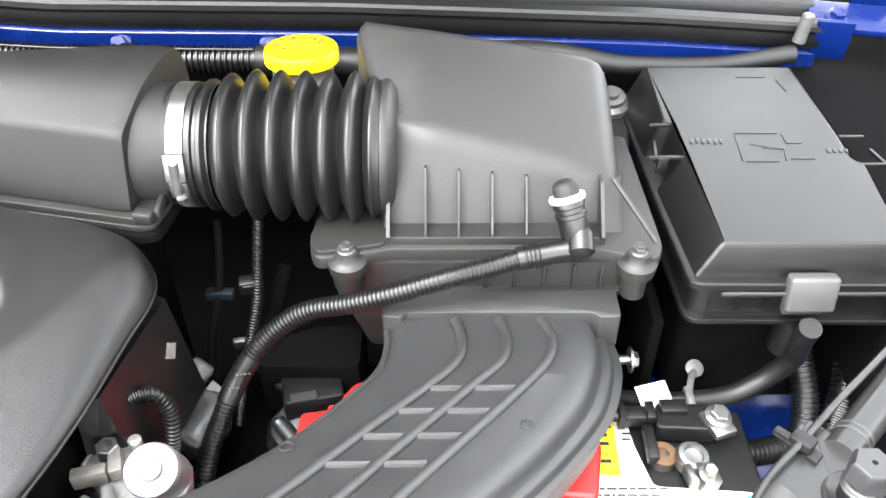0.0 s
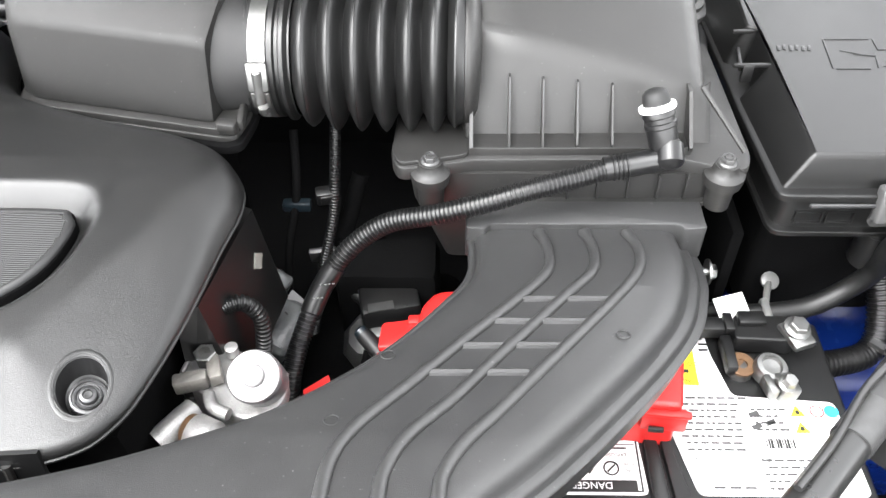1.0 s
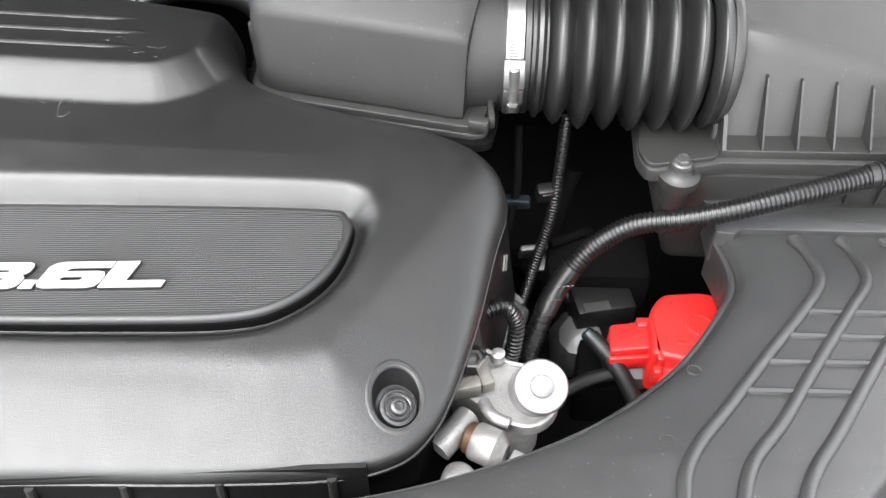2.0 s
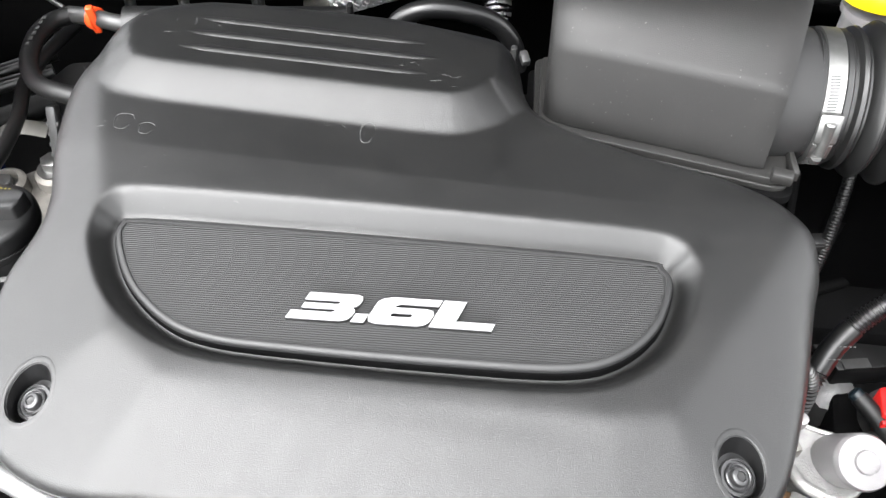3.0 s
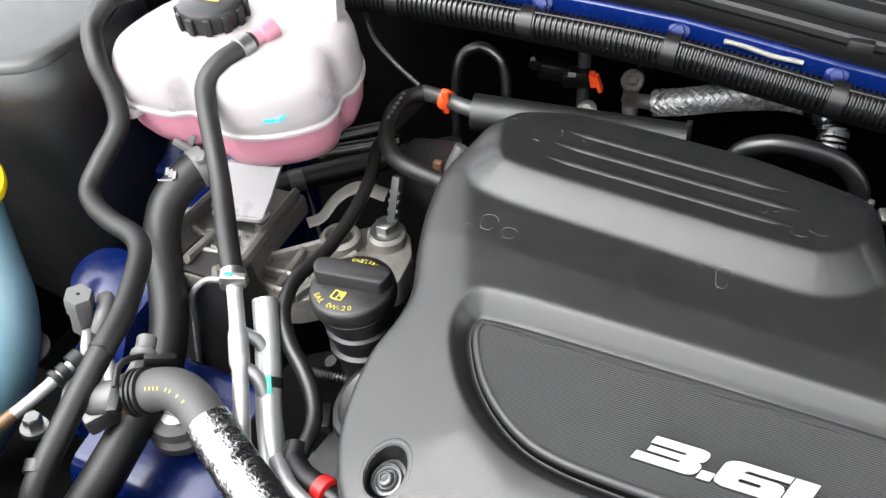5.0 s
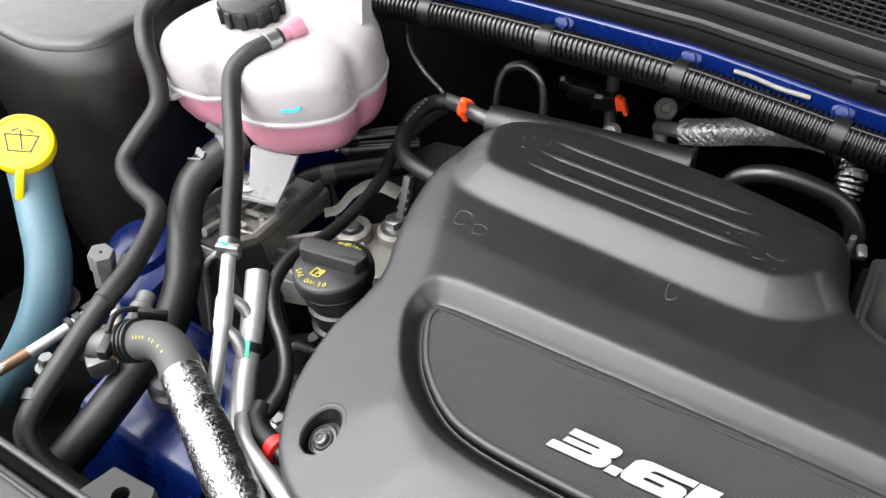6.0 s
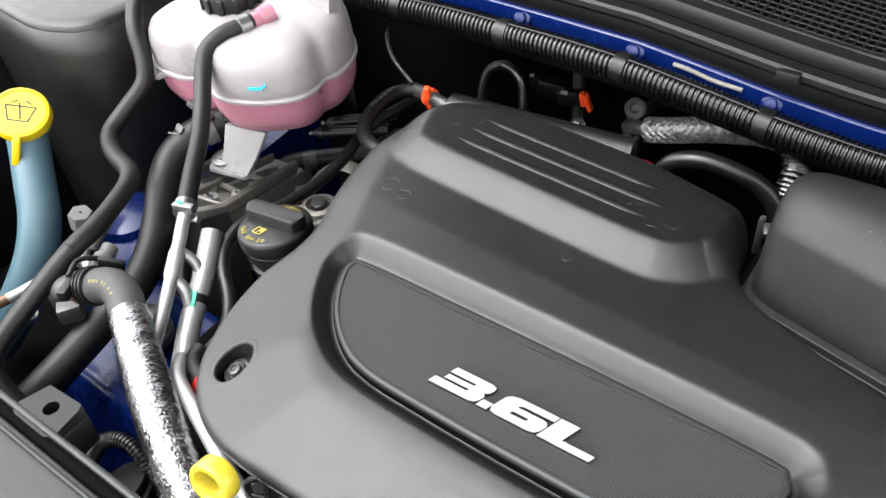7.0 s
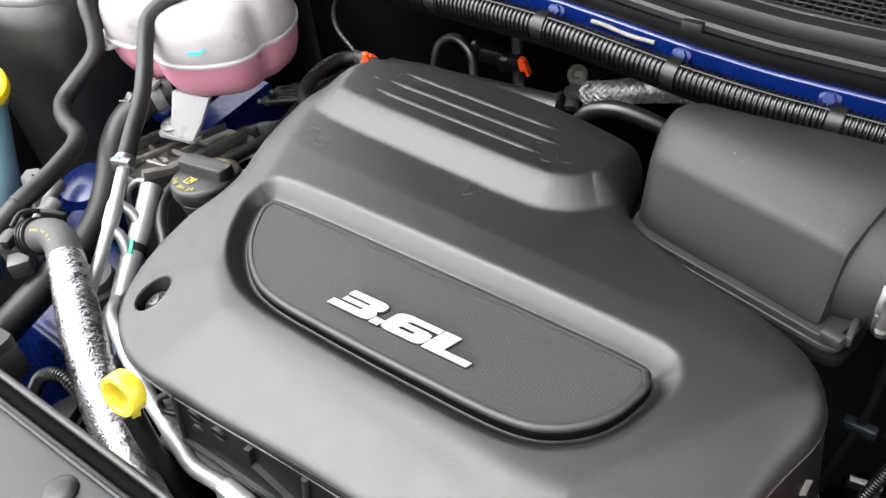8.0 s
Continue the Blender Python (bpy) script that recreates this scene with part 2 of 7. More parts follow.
def corrugated(pts, radius, pitch, depth, seg=16):
    wave = (1.0, 1.0, 0.0, 0.0)
    return sweep(spline(pts, pitch / 4), lambda i, s: radius - depth * (1 - wave[i % 4]), seg)


def frame_to(at, axis, up=(0, 0, 1)):
    """A pose at a place whose z points along axis."""
    z = Vector(axis).normalized()
    x = Vector((1, 0, 0)) if abs(z.x) < 0.9 else Vector((0, 1, 0))
    x = (x - z * x.dot(z)).normalized()
    y = z.cross(x)
    m = Matrix((x, y, z)).transposed().to_4x4()
    return Matrix.Translation(at) @ m


def lathe(profile, at, axis=(0, 0, 1), seg=32, cap=True):
    """A body turned from (radius, height) pairs round an axis."""
    bm, rings = bmesh.new(), []
    for r, h in profile:
        rr = max(r, 1e-5)
        rings.append([bm.verts.new((rr * math.cos(2 * math.pi * k / seg), rr * math.sin(2 * math.pi * k / seg), h)) for k in range(seg)])
    for a, b in zip(rings, rings[1:]):
        for k in range(seg):
            bm.faces.new((a[k], a[(k + 1) % seg], b[(k + 1) % seg], b[k]))
    if cap:
        bm.faces.new(rings[0][::-1])
        bm.faces.new(rings[-1])
        bmesh.ops.recalc_face_normals(bm, faces=bm.faces)
    return moved(bm, frame_to(at, axis))


def prism(poly, z0, z1, bevel=0.0, seg=2, slope=None):
    """A plan polygon as a slab between two heights; slope(x, y) lifts it."""
    bm = bmesh.new()
    f = bm.faces.new([bm.verts.new((x, y, z0)) for x, y in poly])
    f.normal_update()
    if f.normal.z > 0:
        f.normal_flip()
    top = bmesh.ops.extrude_face_region(bm, geom=[f])
    tv = [v for v in top["geom"] if isinstance(v, bmesh.types.BMVert)]
    bmesh.ops.translate(bm, verts=tv, vec=(0, 0, z1 - z0))
    bmesh.ops.recalc_face_normals(bm, faces=bm.faces)
    if bevel:
        es = [e for e in bm.edges if all(v.co.z > (z0 + z1) / 2 for v in e.verts)]
        bmesh.ops.bevel(bm, geom=es, offset=bevel, segments=seg, profile=0.5, affect="EDGES", clamp_overlap=True)
        bm.normal_update()
        tops = [f for f in bm.faces if f.normal.z > 0.999 and len(f.verts) > 4 and all(lp.is_convex for lp in f.loops)]
        if tops:
            bmesh.ops.inset_region(bm, faces=tops, thickness=0.0006, depth=0.0)
    if slope:
        for v in bm.verts:
            v.co.z += slope(v.co.x, v.co.y)
    return bm


def loft(rings, cap=True):
    bm = bmesh.new()
    rs = [[bm.verts.new(p) for p in r] for r in rings]
    n = len(rs[0])
    for a, b in zip(rs, rs[1:]):
        for k in range(n):
            bm.faces.new((a[k], a[(k + 1) % n], b[(k + 1) % n], b[k]))
    if cap:
        bm.faces.new(rs[0][::-1])
        bm.faces.new(rs[-1])
    bmesh.ops.recalc_face_normals(bm, faces=bm.faces)
    return bm


def rounded(poly, radius, seg=5):
    """A polygon with its corners rounded; radius: one number or one for each corner."""
    out, n = [], len(poly)
    for i, c in enumerate(poly):
        r = radius[i] if hasattr(radius, "__len__") else radius
        a, c, b = Vector(poly[i - 1]), Vector(c), Vector(poly[(i + 1) % n])
        la, lb = (a - c).length, (b - c).length
        r = min(r, la * 0.49, lb * 0.49)
        p, q = c + (a - c) / la * r, c + (b - c) / lb * r
        for k in range(seg + 1):
            t = k / seg
            out.append(tuple((1 - t) ** 2 * p + 2 * t * (1 - t) * c + t * t * q))
    return out


def closed_curve(pts, step=0.006):
    """A smooth closed line through plan points."""
    p = [Vector((x, y, 0)) for x, y in pts]
    n, out = len(p), []
    for i in range(n):
        a, b, c, d = p[i - 1], p[i], p[(i + 1) % n], p[(i + 2) % n]
        m = max(2, int((c - b).length / step))
        for k in range(m):
            t = k / m
            q = 0.5 * (2 * b + (c - a) * t + (2 * a - 5 * b + 4 * c - d) * t * t + (3 * b - a - 3 * c + d) * t ** 3)
            out.append((q.x, q.y))
    return out


def sdf(pts, poly):
    """Signed distance in plan, minus inside."""
    pts, poly = np.asarray(pts, float), np.asarray(poly, float)
    best, inside = np.full(len(pts), 1e9), np.zeros(len(pts), bool)
    for a, b in zip(poly, np.roll(poly, -1, axis=0)):
        ab, ap = b - a, pts - a
        t = np.clip(ap @ ab / (ab @ ab + 1e-12), 0, 1)
        best = np.minimum(best, np.hypot(*(ap - t[:, None] * ab).T))
        cross = (a[1] > pts[:, 1]) != (b[1] > pts[:, 1])
        with np.errstate(divide="ignore", invalid="ignore"):
            inside ^= cross & (pts[:, 0] < (b[0] - a[0]) * (pts[:, 1] - a[1]) / (b[1] - a[1]) + a[0])
    return np.where(inside, -best, best)


def step01(a, b, x):
    t = np.clip((np.asarray(x, float) - a) / (b - a), 0, 1)
    return t * t * (3 - 2 * t)


def hexbolt(at, axis=(0, 0, 1), r=0.008, h=0.006, flange=1.5, parent=None, material="steel", name="bolt", socket=False):
    """A flanged hexagon head; as a part, or as a bmesh when no parent is given."""
    head = lathe([(r * 0.9, 0), (r, 0.0004), (r, h - 0.001), (r * 0.88, h)], at, axis, 6)
    base = lathe([(r * flange, -0.001), (r * flange, 0.001), (r * 1.05, 0.0022), (r * 0.5, 0.0024)], at, axis, 24)
    bm = join(head, base)
    if socket:
        top = Vector(at) + Vector(axis).normalized() * h
        bm = join(bm, lathe([(r * 0.62, 0.0002), (r * 0.6, 0.0016), (r * 0.5, 0.0016), (r * 0.44, 0.0001)], top, axis, 16))
    return part(name, bm, material, parent) if parent else bm


def letters(text, size, m, depth=0.0005):
    """Built-in font as a mesh, set by the pose m."""
    cu = bpy.data.curves.new("letters", "FONT")
    cu.body, cu.size, cu.extrude, cu.align_x, cu.align_y = text, size, depth, "CENTER", "CENTER"
    ob = bpy.data.objects.new("letters", cu)
    me = bpy.data.meshes.new_from_object(ob)
    bm = bmesh.new()
    bm.from_mesh(me)
    bpy.data.objects.remove(ob)
    bpy.data.curves.remove(cu)
    bpy.data.meshes.remove(me)
    return moved(bm, m)


def hose(name, pts, r, label, material="rubber", seg=16, step=0.006):
    t = thing(name, pts[-1], label, "hose")
    part("tube", tube(pts, r, seg, step), material, t)
    return t


def band(parent, a, b, r, material="steel", name="clamp", label=""):
    """A short ring round a hose between two points."""
    a, b = Vector(a), Vector(b)
    d = (b - a).normalized()
    ln = (b - a).length
    return part(name, lathe([(r - 0.001, 0), (r, 0.0006), (r, ln - 0.0006), (r - 0.001, ln)], a, d, 24), material, parent, label)


# ---- the setting: ground, body shell round the engine bay, open bonnet ----
solo("ground", prism([(-60, -60), (60, -60), (60, 60), (-60, 60)], -0.05, 0.0), "ground", "grey asphalt ground under the car", "ground", "structure")
# undertray, firewall and bulkhead take the near-black colour that holds the bay's shade
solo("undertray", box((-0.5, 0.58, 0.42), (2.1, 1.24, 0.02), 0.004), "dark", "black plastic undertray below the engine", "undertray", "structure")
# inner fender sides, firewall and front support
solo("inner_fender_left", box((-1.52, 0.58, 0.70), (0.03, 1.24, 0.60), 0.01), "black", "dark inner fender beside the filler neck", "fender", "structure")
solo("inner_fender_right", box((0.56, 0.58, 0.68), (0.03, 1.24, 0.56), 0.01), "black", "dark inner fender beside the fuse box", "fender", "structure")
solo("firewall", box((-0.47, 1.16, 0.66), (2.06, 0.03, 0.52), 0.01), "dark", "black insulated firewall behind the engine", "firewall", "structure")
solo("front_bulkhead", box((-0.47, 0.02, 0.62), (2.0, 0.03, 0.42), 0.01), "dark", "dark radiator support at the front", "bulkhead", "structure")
bonnet = prism([(-1.36, 0.0), (0.30, 0.0), (0.14, 1.28), (-1.18, 1.28)], 0, 0.03, 0.008)
moved(bonnet, pose(0, 1.20, 1.02, 120, 0, 0))
solo("bonnet", bonnet, "dark", "open bonnet with its black insulated underside", "bonnet", "structure")


def cowl_y(x):
    return 0.835 - 0.03 * ((x + 0.55) / 0.6) ** 2 * (x < -0.55) + 0.02 * max(0, x + 0.5)


def cowl_z(x):
    return float(np.interp(x, [-1.3, -0.9, -0.67, -0.51, -0.42, -0.11, 0.23, 0.42], [0.990, 0.986, 0.977, 0.959, 0.951, 0.945, 0.930, 0.916]))


def strip(profile, x0, x1, n=60, fy=cowl_y, fz=cowl_z):
    """A moulding along the cowl from a (y, z) profile."""
    rings = []
    for k in range(n + 1):
        x = x0 + (x1 - x0) * k / n
        rings.append([(x, fy(x) + y, fz(x) + z) for y, z in profile])
    return loft(rings)


solo("cowl_flange", strip([(0.0, -0.013), (0.0, 0.004), (0.006, 0.010), (0.026, 0.012), (0.026, 0.006), (0.012, 0.0), (0.006, -0.013)], -1.3, 0.42), "blue", "dark blue painted cowl flange with bolts", "flange", "structure")
solo("cowl_seal", strip([(0.002, 0.009), (-0.003, 0.016), (-0.003, 0.028), (0.006, 0.033), (0.020, 0.032), (0.022, 0.009)], -1.3, 0.42), "black", "black rubber cowl seal", "seal", "structure")
solo("cowl_trim", strip([(-0.006, 0.033), (-0.006, 0.039), (-0.003, 0.042), (0.010, 0.043), (0.012, 0.040), (0.012, 0.033)], -1.3, 0.42), "cowl", "matt black plastic cowl edge trim", "trim", "structure")
solo("cowl_gutter", strip([(0.012, 0.010), (0.012, 0.030), (0.037, 0.030), (0.037, 0.010)], -1.3, 0.42), "dark", "dark gutter behind the cowl trim", "gutter", "structure")
solo("cowl_lip", strip([(0.036, 0.020), (0.035, 0.042), (0.038, 0.047), (0.052, 0.050), (0.056, 0.046), (0.056, 0.020)], -1.3, 0.42), "cowl", "matt black raised lip before the cowl grille", "trim", "structure")
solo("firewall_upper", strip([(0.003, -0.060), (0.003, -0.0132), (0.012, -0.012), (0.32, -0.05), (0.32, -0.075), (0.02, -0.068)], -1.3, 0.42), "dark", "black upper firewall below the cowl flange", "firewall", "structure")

# dark liner beside the fuse box and body panel right of it
solo("fender_liner", prism(rounded([(0.395, 0.50), (0.545, 0.50), (0.545, 1.14), (0.385, 1.14), (0.380, 0.80)], 0.02), 0.44, 0.905, 0.02, 3), "dark", "black fender liner beside the fuse box", "liner", "structure")
# never in view: added to keep rear sky light off the bay
solo("windscreen", loft([[(-1.35, 1.30, 0.98), (0.41, 1.30, 0.98), (0.41, 1.34, 0.96), (-1.35, 1.34, 0.96)], [(-1.20, 1.95, 1.58), (0.26, 1.95, 1.58), (0.26, 1.99, 1.56), (-1.20, 1.99, 1.56)]]), "black", "dark windscreen slab behind the bonnet, unseen, added to block rear sky light", "windscreen", "structure")


# ---- engine cover ----
OUTLINE = closed_curve([(-0.775, 0.302), (-0.757, 0.262), (-0.731, 0.236), (-0.695, 0.221), (-0.655, 0.217), (-0.60, 0.220), (-0.50, 0.229), (-0.40, 0.234), (-0.32, 0.241),
    (-0.284, 0.252), (-0.266, 0.270), (-0.254, 0.295), (-0.239, 0.348), (-0.227, 0.41), (-0.219, 0.447), (-0.223, 0.475), (-0.245, 0.503), (-0.283, 0.519), (-0.34, 0.532),
    (-0.400, 0.553), (-0.428, 0.572), (-0.440, 0.596), (-0.445, 0.620), (-0.456, 0.641), (-0.48, 0.653), (-0.57, 0.664), (-0.68, 0.664), (-0.755, 0.653), (-0.787, 0.634),
    (-0.803, 0.602), (-0.813, 0.555), (-0.807, 0.51), (-0.793, 0.462), (-0.779, 0.425), (-0.776, 0.395), (-0.781, 0.350)])
PAD = closed_curve([(-0.712, 0.404), (-0.700, 0.411), (-0.60, 0.417), (-0.45, 0.423), (-0.345, 0.425), (-0.330, 0.419), (-0.325, 0.405), (-0.335, 0.370), (-0.360, 0.343), (-0.395, 0.330),
    (-0.47, 0.324), (-0.56, 0.320), (-0.62, 0.320), (-0.655, 0.330), (-0.688, 0.355), (-0.710, 0.388)], 0.004)
PLATEAU = closed_curve([(-0.766, 0.580), (-0.758, 0.562), (-0.738, 0.552), (-0.62, 0.549), (-0.515, 0.548), (-0.487, 0.553), (-0.470, 0.570), (-0.463, 0.60), (-0.48, 0.80), (-0.62, 0.82), (-0.75, 0.80), (-0.772, 0.62)])
FOLD = [(-0.782, 0.542), (-0.730, 0.420), (-0.683, 0.314), (-0.641, 0.289), (-0.50, 0.293), (-0.362, 0.300), (-0.328, 0.307), (-0.280, 0.388), (-0.234, 0.467), (-0.300, 0.512), (-0.420, 0.552), (-0.460, 0.62), (-0.56, 0.648), (-0.72, 0.648), (-0.785, 0.60)]
WELLS = [(-0.7235, 0.2735), (-0.2860, 0.2880)]
WELL_R, OVAL = 0.0152, 1.26


def deck(x, y):
    """The cover's top without its pocket and wells."""
    return 0.9645 - 0.035 * (x + 0.53) - 0.075 * np.maximum(0, 0.47 - y)


def ramp01(a, b, x, soft=0.10):
    """A straight ramp from 0 to 1 with rounded folds."""
    t = (np.asarray(x, float) - a) / (b - a)
    return soft * (np.logaddexp(0, t / soft) - np.logaddexp(0, (t - 1) / soft))


def cover_height(p):
    x, y = p[:, 0], p[:, 1]
    edge = np.maximum(0, -sdf(p, OUTLINE))
    out = sdf(p, FOLD)
    beyond = 0.0026 * np.log1p(np.exp(np.clip(out / 0.0026, -60, 60)))
    rest = np.clip(0.021 - 0.30 * (np.maximum(out, 0) + edge), 0, 0.021)
    z = deck(x, y) - 0.30 * beyond - rest * np.exp(-edge / 0.007) - 0.0035 * np.exp(-edge / 0.0018)
    z += 0.013 * (1 - ramp01(0.001, 0.031, sdf(p, PLATEAU), 0.035)) * (1 - 5.0 * np.clip(y - 0.61, -0.07, 0.06))
    d = sdf(p, PAD)
    rear = step01(0.39, 0.43, y)
    z -= 0.0136 * (1 - ramp01(0.0055, 0.0155 + 0.003 * rear, d, 0.10)) + 0.0020 * np.exp(-((d - 0.0022) / 0.0040) ** 2)
    z -= 0.0009 * np.exp(-((y - 0.291) / 0.011) ** 2) * step01(-0.66, -0.58, x) * (1 - step01(-0.42, -0.34, x))
    return z


engine_cover = thing("engine_cover", (-0.53, 0.44, 0.90), "matt black moulded plastic engine cover with ribbed pad", "engine cover")
centre, rings_n, seg_n = np.array([-0.53, 0.445]), 130, 560
ang = np.linspace(0, 2 * np.pi, seg_n, endpoint=False)
poly = np.array(OUTLINE) - centre
pa = np.unwrap(np.arctan2(poly[:, 1], poly[:, 0]))
if pa[-1] < pa[0]:
    poly, pa = poly[::-1], pa[::-1]
order = np.argsort(np.mod(pa, 2 * np.pi))
rad = np.interp(ang, np.mod(pa, 2 * np.pi)[order], np.hypot(*poly.T)[order], period=2 * np.pi)
s = np.linspace(0.004, 1, rings_n) ** 0.92
plan = centre + (s[:, None, None] * rad[None, :, None]) * np.stack([np.cos(ang), np.sin(ang)], -1)[None]
plan = plan.reshape(-1, 2)
sunk = np.zeros(len(plan))
for wx, wy in WELLS:
    v = (plan - (wx, wy)) / (1, OVAL)
    d = np.hypot(*v.T)
    near = np.abs(d - WELL_R) < 0.0031
    d2 = np.where(d < WELL_R, WELL_R - 0.0004, WELL_R + 0.0002)
    plan = np.where(near[:, None], (wx, wy) + v / d[:, None] * d2[:, None] * (1, OVAL), plan)
    sunk += np.where(d < WELL_R, 0.034, 0)
height = cover_height(plan) - sunk
bm = bmesh.new()
vs = [bm.verts.new((*q, h)) for q, h in zip(plan.tolist(), height.tolist())]
for a in range(rings_n - 1):
    for k in range(seg_n):
        b = (k + 1) % seg_n
        bm.faces.new((vs[a * seg_n + k], vs[(a + 1) * seg_n + k], vs[(a + 1) * seg_n + b], vs[a * seg_n + b]))
bm.faces.new(vs[:seg_n])
# open the screw wells
deep = {v for v, d in zip(vs, sunk) if d}
bmesh.ops.delete(bm, geom=[f for f in bm.faces if any(v in deep for v in f.verts)], context="FACES_ONLY")
last = vs[-seg_n:]
for drop, inset in ((0.0016, -0.0006), (0.0030, -0.0008), (0.0034, 0.0008), (0.0046, 0.0008), (0.0050, -0.0010), (0.0056, -0.0014), (0.0068, -0.0012), (0.0090, 0.0010), (0.0096, 0.0040), (0.0080, 0.0060)):
    ring = []
    for k, v0 in enumerate(vs[-seg_n:] if not drop else [vs[(rings_n - 1) * seg_n + k] for k in range(seg_n)]):
        c = v0.co
        ring.append(bm.verts.new((c.x - inset * math.cos(ang[k]), c.y - inset * math.sin(ang[k]), c.z - drop)))
    for k in range(seg_n):
        b = (k + 1) % seg_n
        bm.faces.new((last[k], ring[k], ring[b], last[b]))
    last = ring
part("shell", bm, "cover", engine_cover, angle=60)


def normal_at(x, y):
    e = 0.003
    h = cover_height(np.array([(x - e, y), (x + e, y), (x, y - e), (x, y + e)]))
    return Vector((h[0] - h[1], h[2] - h[3], 2 * e)).normalized()


for wx, wy in WELLS:
    nn = normal_at(wx, wy)
    top = float(cover_height(np.array([(wx, wy)]))[0])

    def well_ring(r, dz, deep=0.0, oval=OVAL):
        """A ring that follows the cover, sunk along the well's axis."""
        rim = np.array([(wx + WELL_R * math.cos(a), wy + OVAL * WELL_R * math.sin(a)) for a in np.linspace(0, 2 * np.pi, 72, endpoint=False)])
        pts = np.array([(wx + r * math.cos(a), wy + oval * r * math.sin(a)) for a in np.linspace(0, 2 * np.pi, 72, endpoint=False)])
        zs = cover_height(pts) if r >= WELL_R else cover_height(rim)
        return [(x, y, z + dz - deep) for (x, y), z in zip(pts.tolist(), zs.tolist())]

    part("well_lip", loft([well_ring(WELL_R + 0.0036, -0.0005), well_ring(WELL_R + 0.0028, 0.00005), well_ring(WELL_R + 0.0012, 0.0001), well_ring(WELL_R + 0.0002, -0.0001), well_ring(WELL_R - 0.0004, -0.0010)], cap=False), "cover", engine_cover, angle=60)
    # cup blacker than the shell: the well's self-shade is in its colour
    cup = loft([well_ring(WELL_R + 0.0004, -0.0014), well_ring(WELL_R - 0.0008, -0.0018), well_ring(WELL_R - 0.0022, 0, 0.0150, 1.10), well_ring(WELL_R - 0.0040, 0, 0.0160, 1.05), well_ring(0.0002, 0, 0.0160, 1.0)], cap=False)
    part("screw_well", cup, "black", engine_cover, "deep screw well", angle=50)
    at = Vector((wx, wy, top - 0.0150))
    k = 0.80
    screw = part("cover_screw", lathe([(k * r, k * h) for r, h in ((0.0150, 0), (0.0150, 0.0030), (0.0142, 0.0040), (0.0126, 0.0043), (0.0122, 0.0026), (0.0110, 0.0026), (0.0106, 0.0050), (0.0098, 0.0056), (0.0088, 0.0050), (0.0084, 0.0036), (0.0074, 0.0036), (0.0070, 0.0078), (0.0062, 0.0086), (0.0040, 0.0088), (0.0036, 0.0060), (0, 0.0060))], at, nn, 40), "screw", engine_cover, "grey screw with stepped washer")
    # socket is a shallow black dimple, its inner shade put into the colour
    part("star_socket", lathe([(0.0029, 0.0060), (0.0029, 0.0064), (0.0018, 0.0064), (0, 0.0052)], at, nn, 6), "ink", screw)

# the ribbed pad, its rim and the badge
def pad_z(x, y):
    return 0.9505 - 0.022 * (x + 0.53) + 0.055 * (y - 0.37)


def inset_poly(pts, d):
    p = np.array(pts)
    a, b = np.roll(p, 1, axis=0), np.roll(p, -1, axis=0)
    t = b - a
    nrm = np.stack([t[:, 1], -t[:, 0]], -1) / (np.hypot(*t.T)[:, None] + 1e-9)
    area = 0.5 * np.sum(p[:, 0] * np.roll(p[:, 1], -1) - np.roll(p[:, 0], -1) * p[:, 1])
    return p - nrm * d * (1 if area > 0 else -1)


pad = thing("badge_pad", (-0.52, 0.37, 0.93), "black ribbed plastic pad set into the engine cover", "cover pad")
rings = []
for d, dz in ((-0.0005, -0.022), (0.0, -0.004), (0.0008, -0.0012), (0.0028, 0.0), (0.0046, -0.0002), (0.0050, -0.0014)):
    rings.append([(x, y, pad_z(x, y) + dz) for x, y in inset_poly(PAD, d)])
part("plate", loft(rings), "pad", pad, angle=50)
rings = []
for d, dz in ((-0.0044, -0.0210), (-0.0041, -0.0146), (-0.0034, -0.0138), (-0.0024, -0.0146), (-0.0021, -0.0210)):
    rings.append([(x, y, pad_z(x, y) + dz) for x, y in inset_poly(PAD, d)])
part("rim", loft(rings, cap=False), "black", pad, "glossy black rim round the pad")
# near-black ring under the pad's edge, painting the shade of the gap
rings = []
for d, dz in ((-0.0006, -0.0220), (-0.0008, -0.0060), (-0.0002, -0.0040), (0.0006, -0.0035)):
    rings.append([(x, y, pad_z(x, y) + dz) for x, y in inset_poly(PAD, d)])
part("gap_shade", loft(rings, cap=False), "dark", pad, "near-black ring painted as the shaded gap under the pad")
# fine ribs across the pad, each clipped to the pad's outline
inner = inset_poly(PAD, 0.0052)
bm = bmesh.new()
u = Vector((0.9978, 0.0660, 0))
w = Vector((-0.0660, 0.9978, 0))
base = Vector((-0.52, 0.372, 0))
for k in range(-34, 36):
    v0 = base + w * (k * 0.00172)
    line = [v0 + u * t for t in np.linspace(-0.22, 0.22, 177)]
    ins = sdf([(q.x, q.y) for q in line], inner) < 0
    on = [q for q, i in zip(line, ins) if i]
    if len(on) < 3:
        continue
    ends = (on[0], on[-1])
    prof = []
    for q in ends:
        z = pad_z(q.x, q.y) - 0.0014
        prof.append([bm.verts.new(q + w * o + Vector((0, 0, z + h))) for o, h in ((-0.00062, -0.0001), (-0.00030, 0.0004), (0.00030, 0.0004), (0.00062, -0.0001))])
    for i in range(3):
        bm.faces.new((prof[0][i], prof[1][i], prof[1][i + 1], prof[0][i + 1]))
    bm.faces.new(prof[0][::-1])
    bm.faces.new(prof[1])
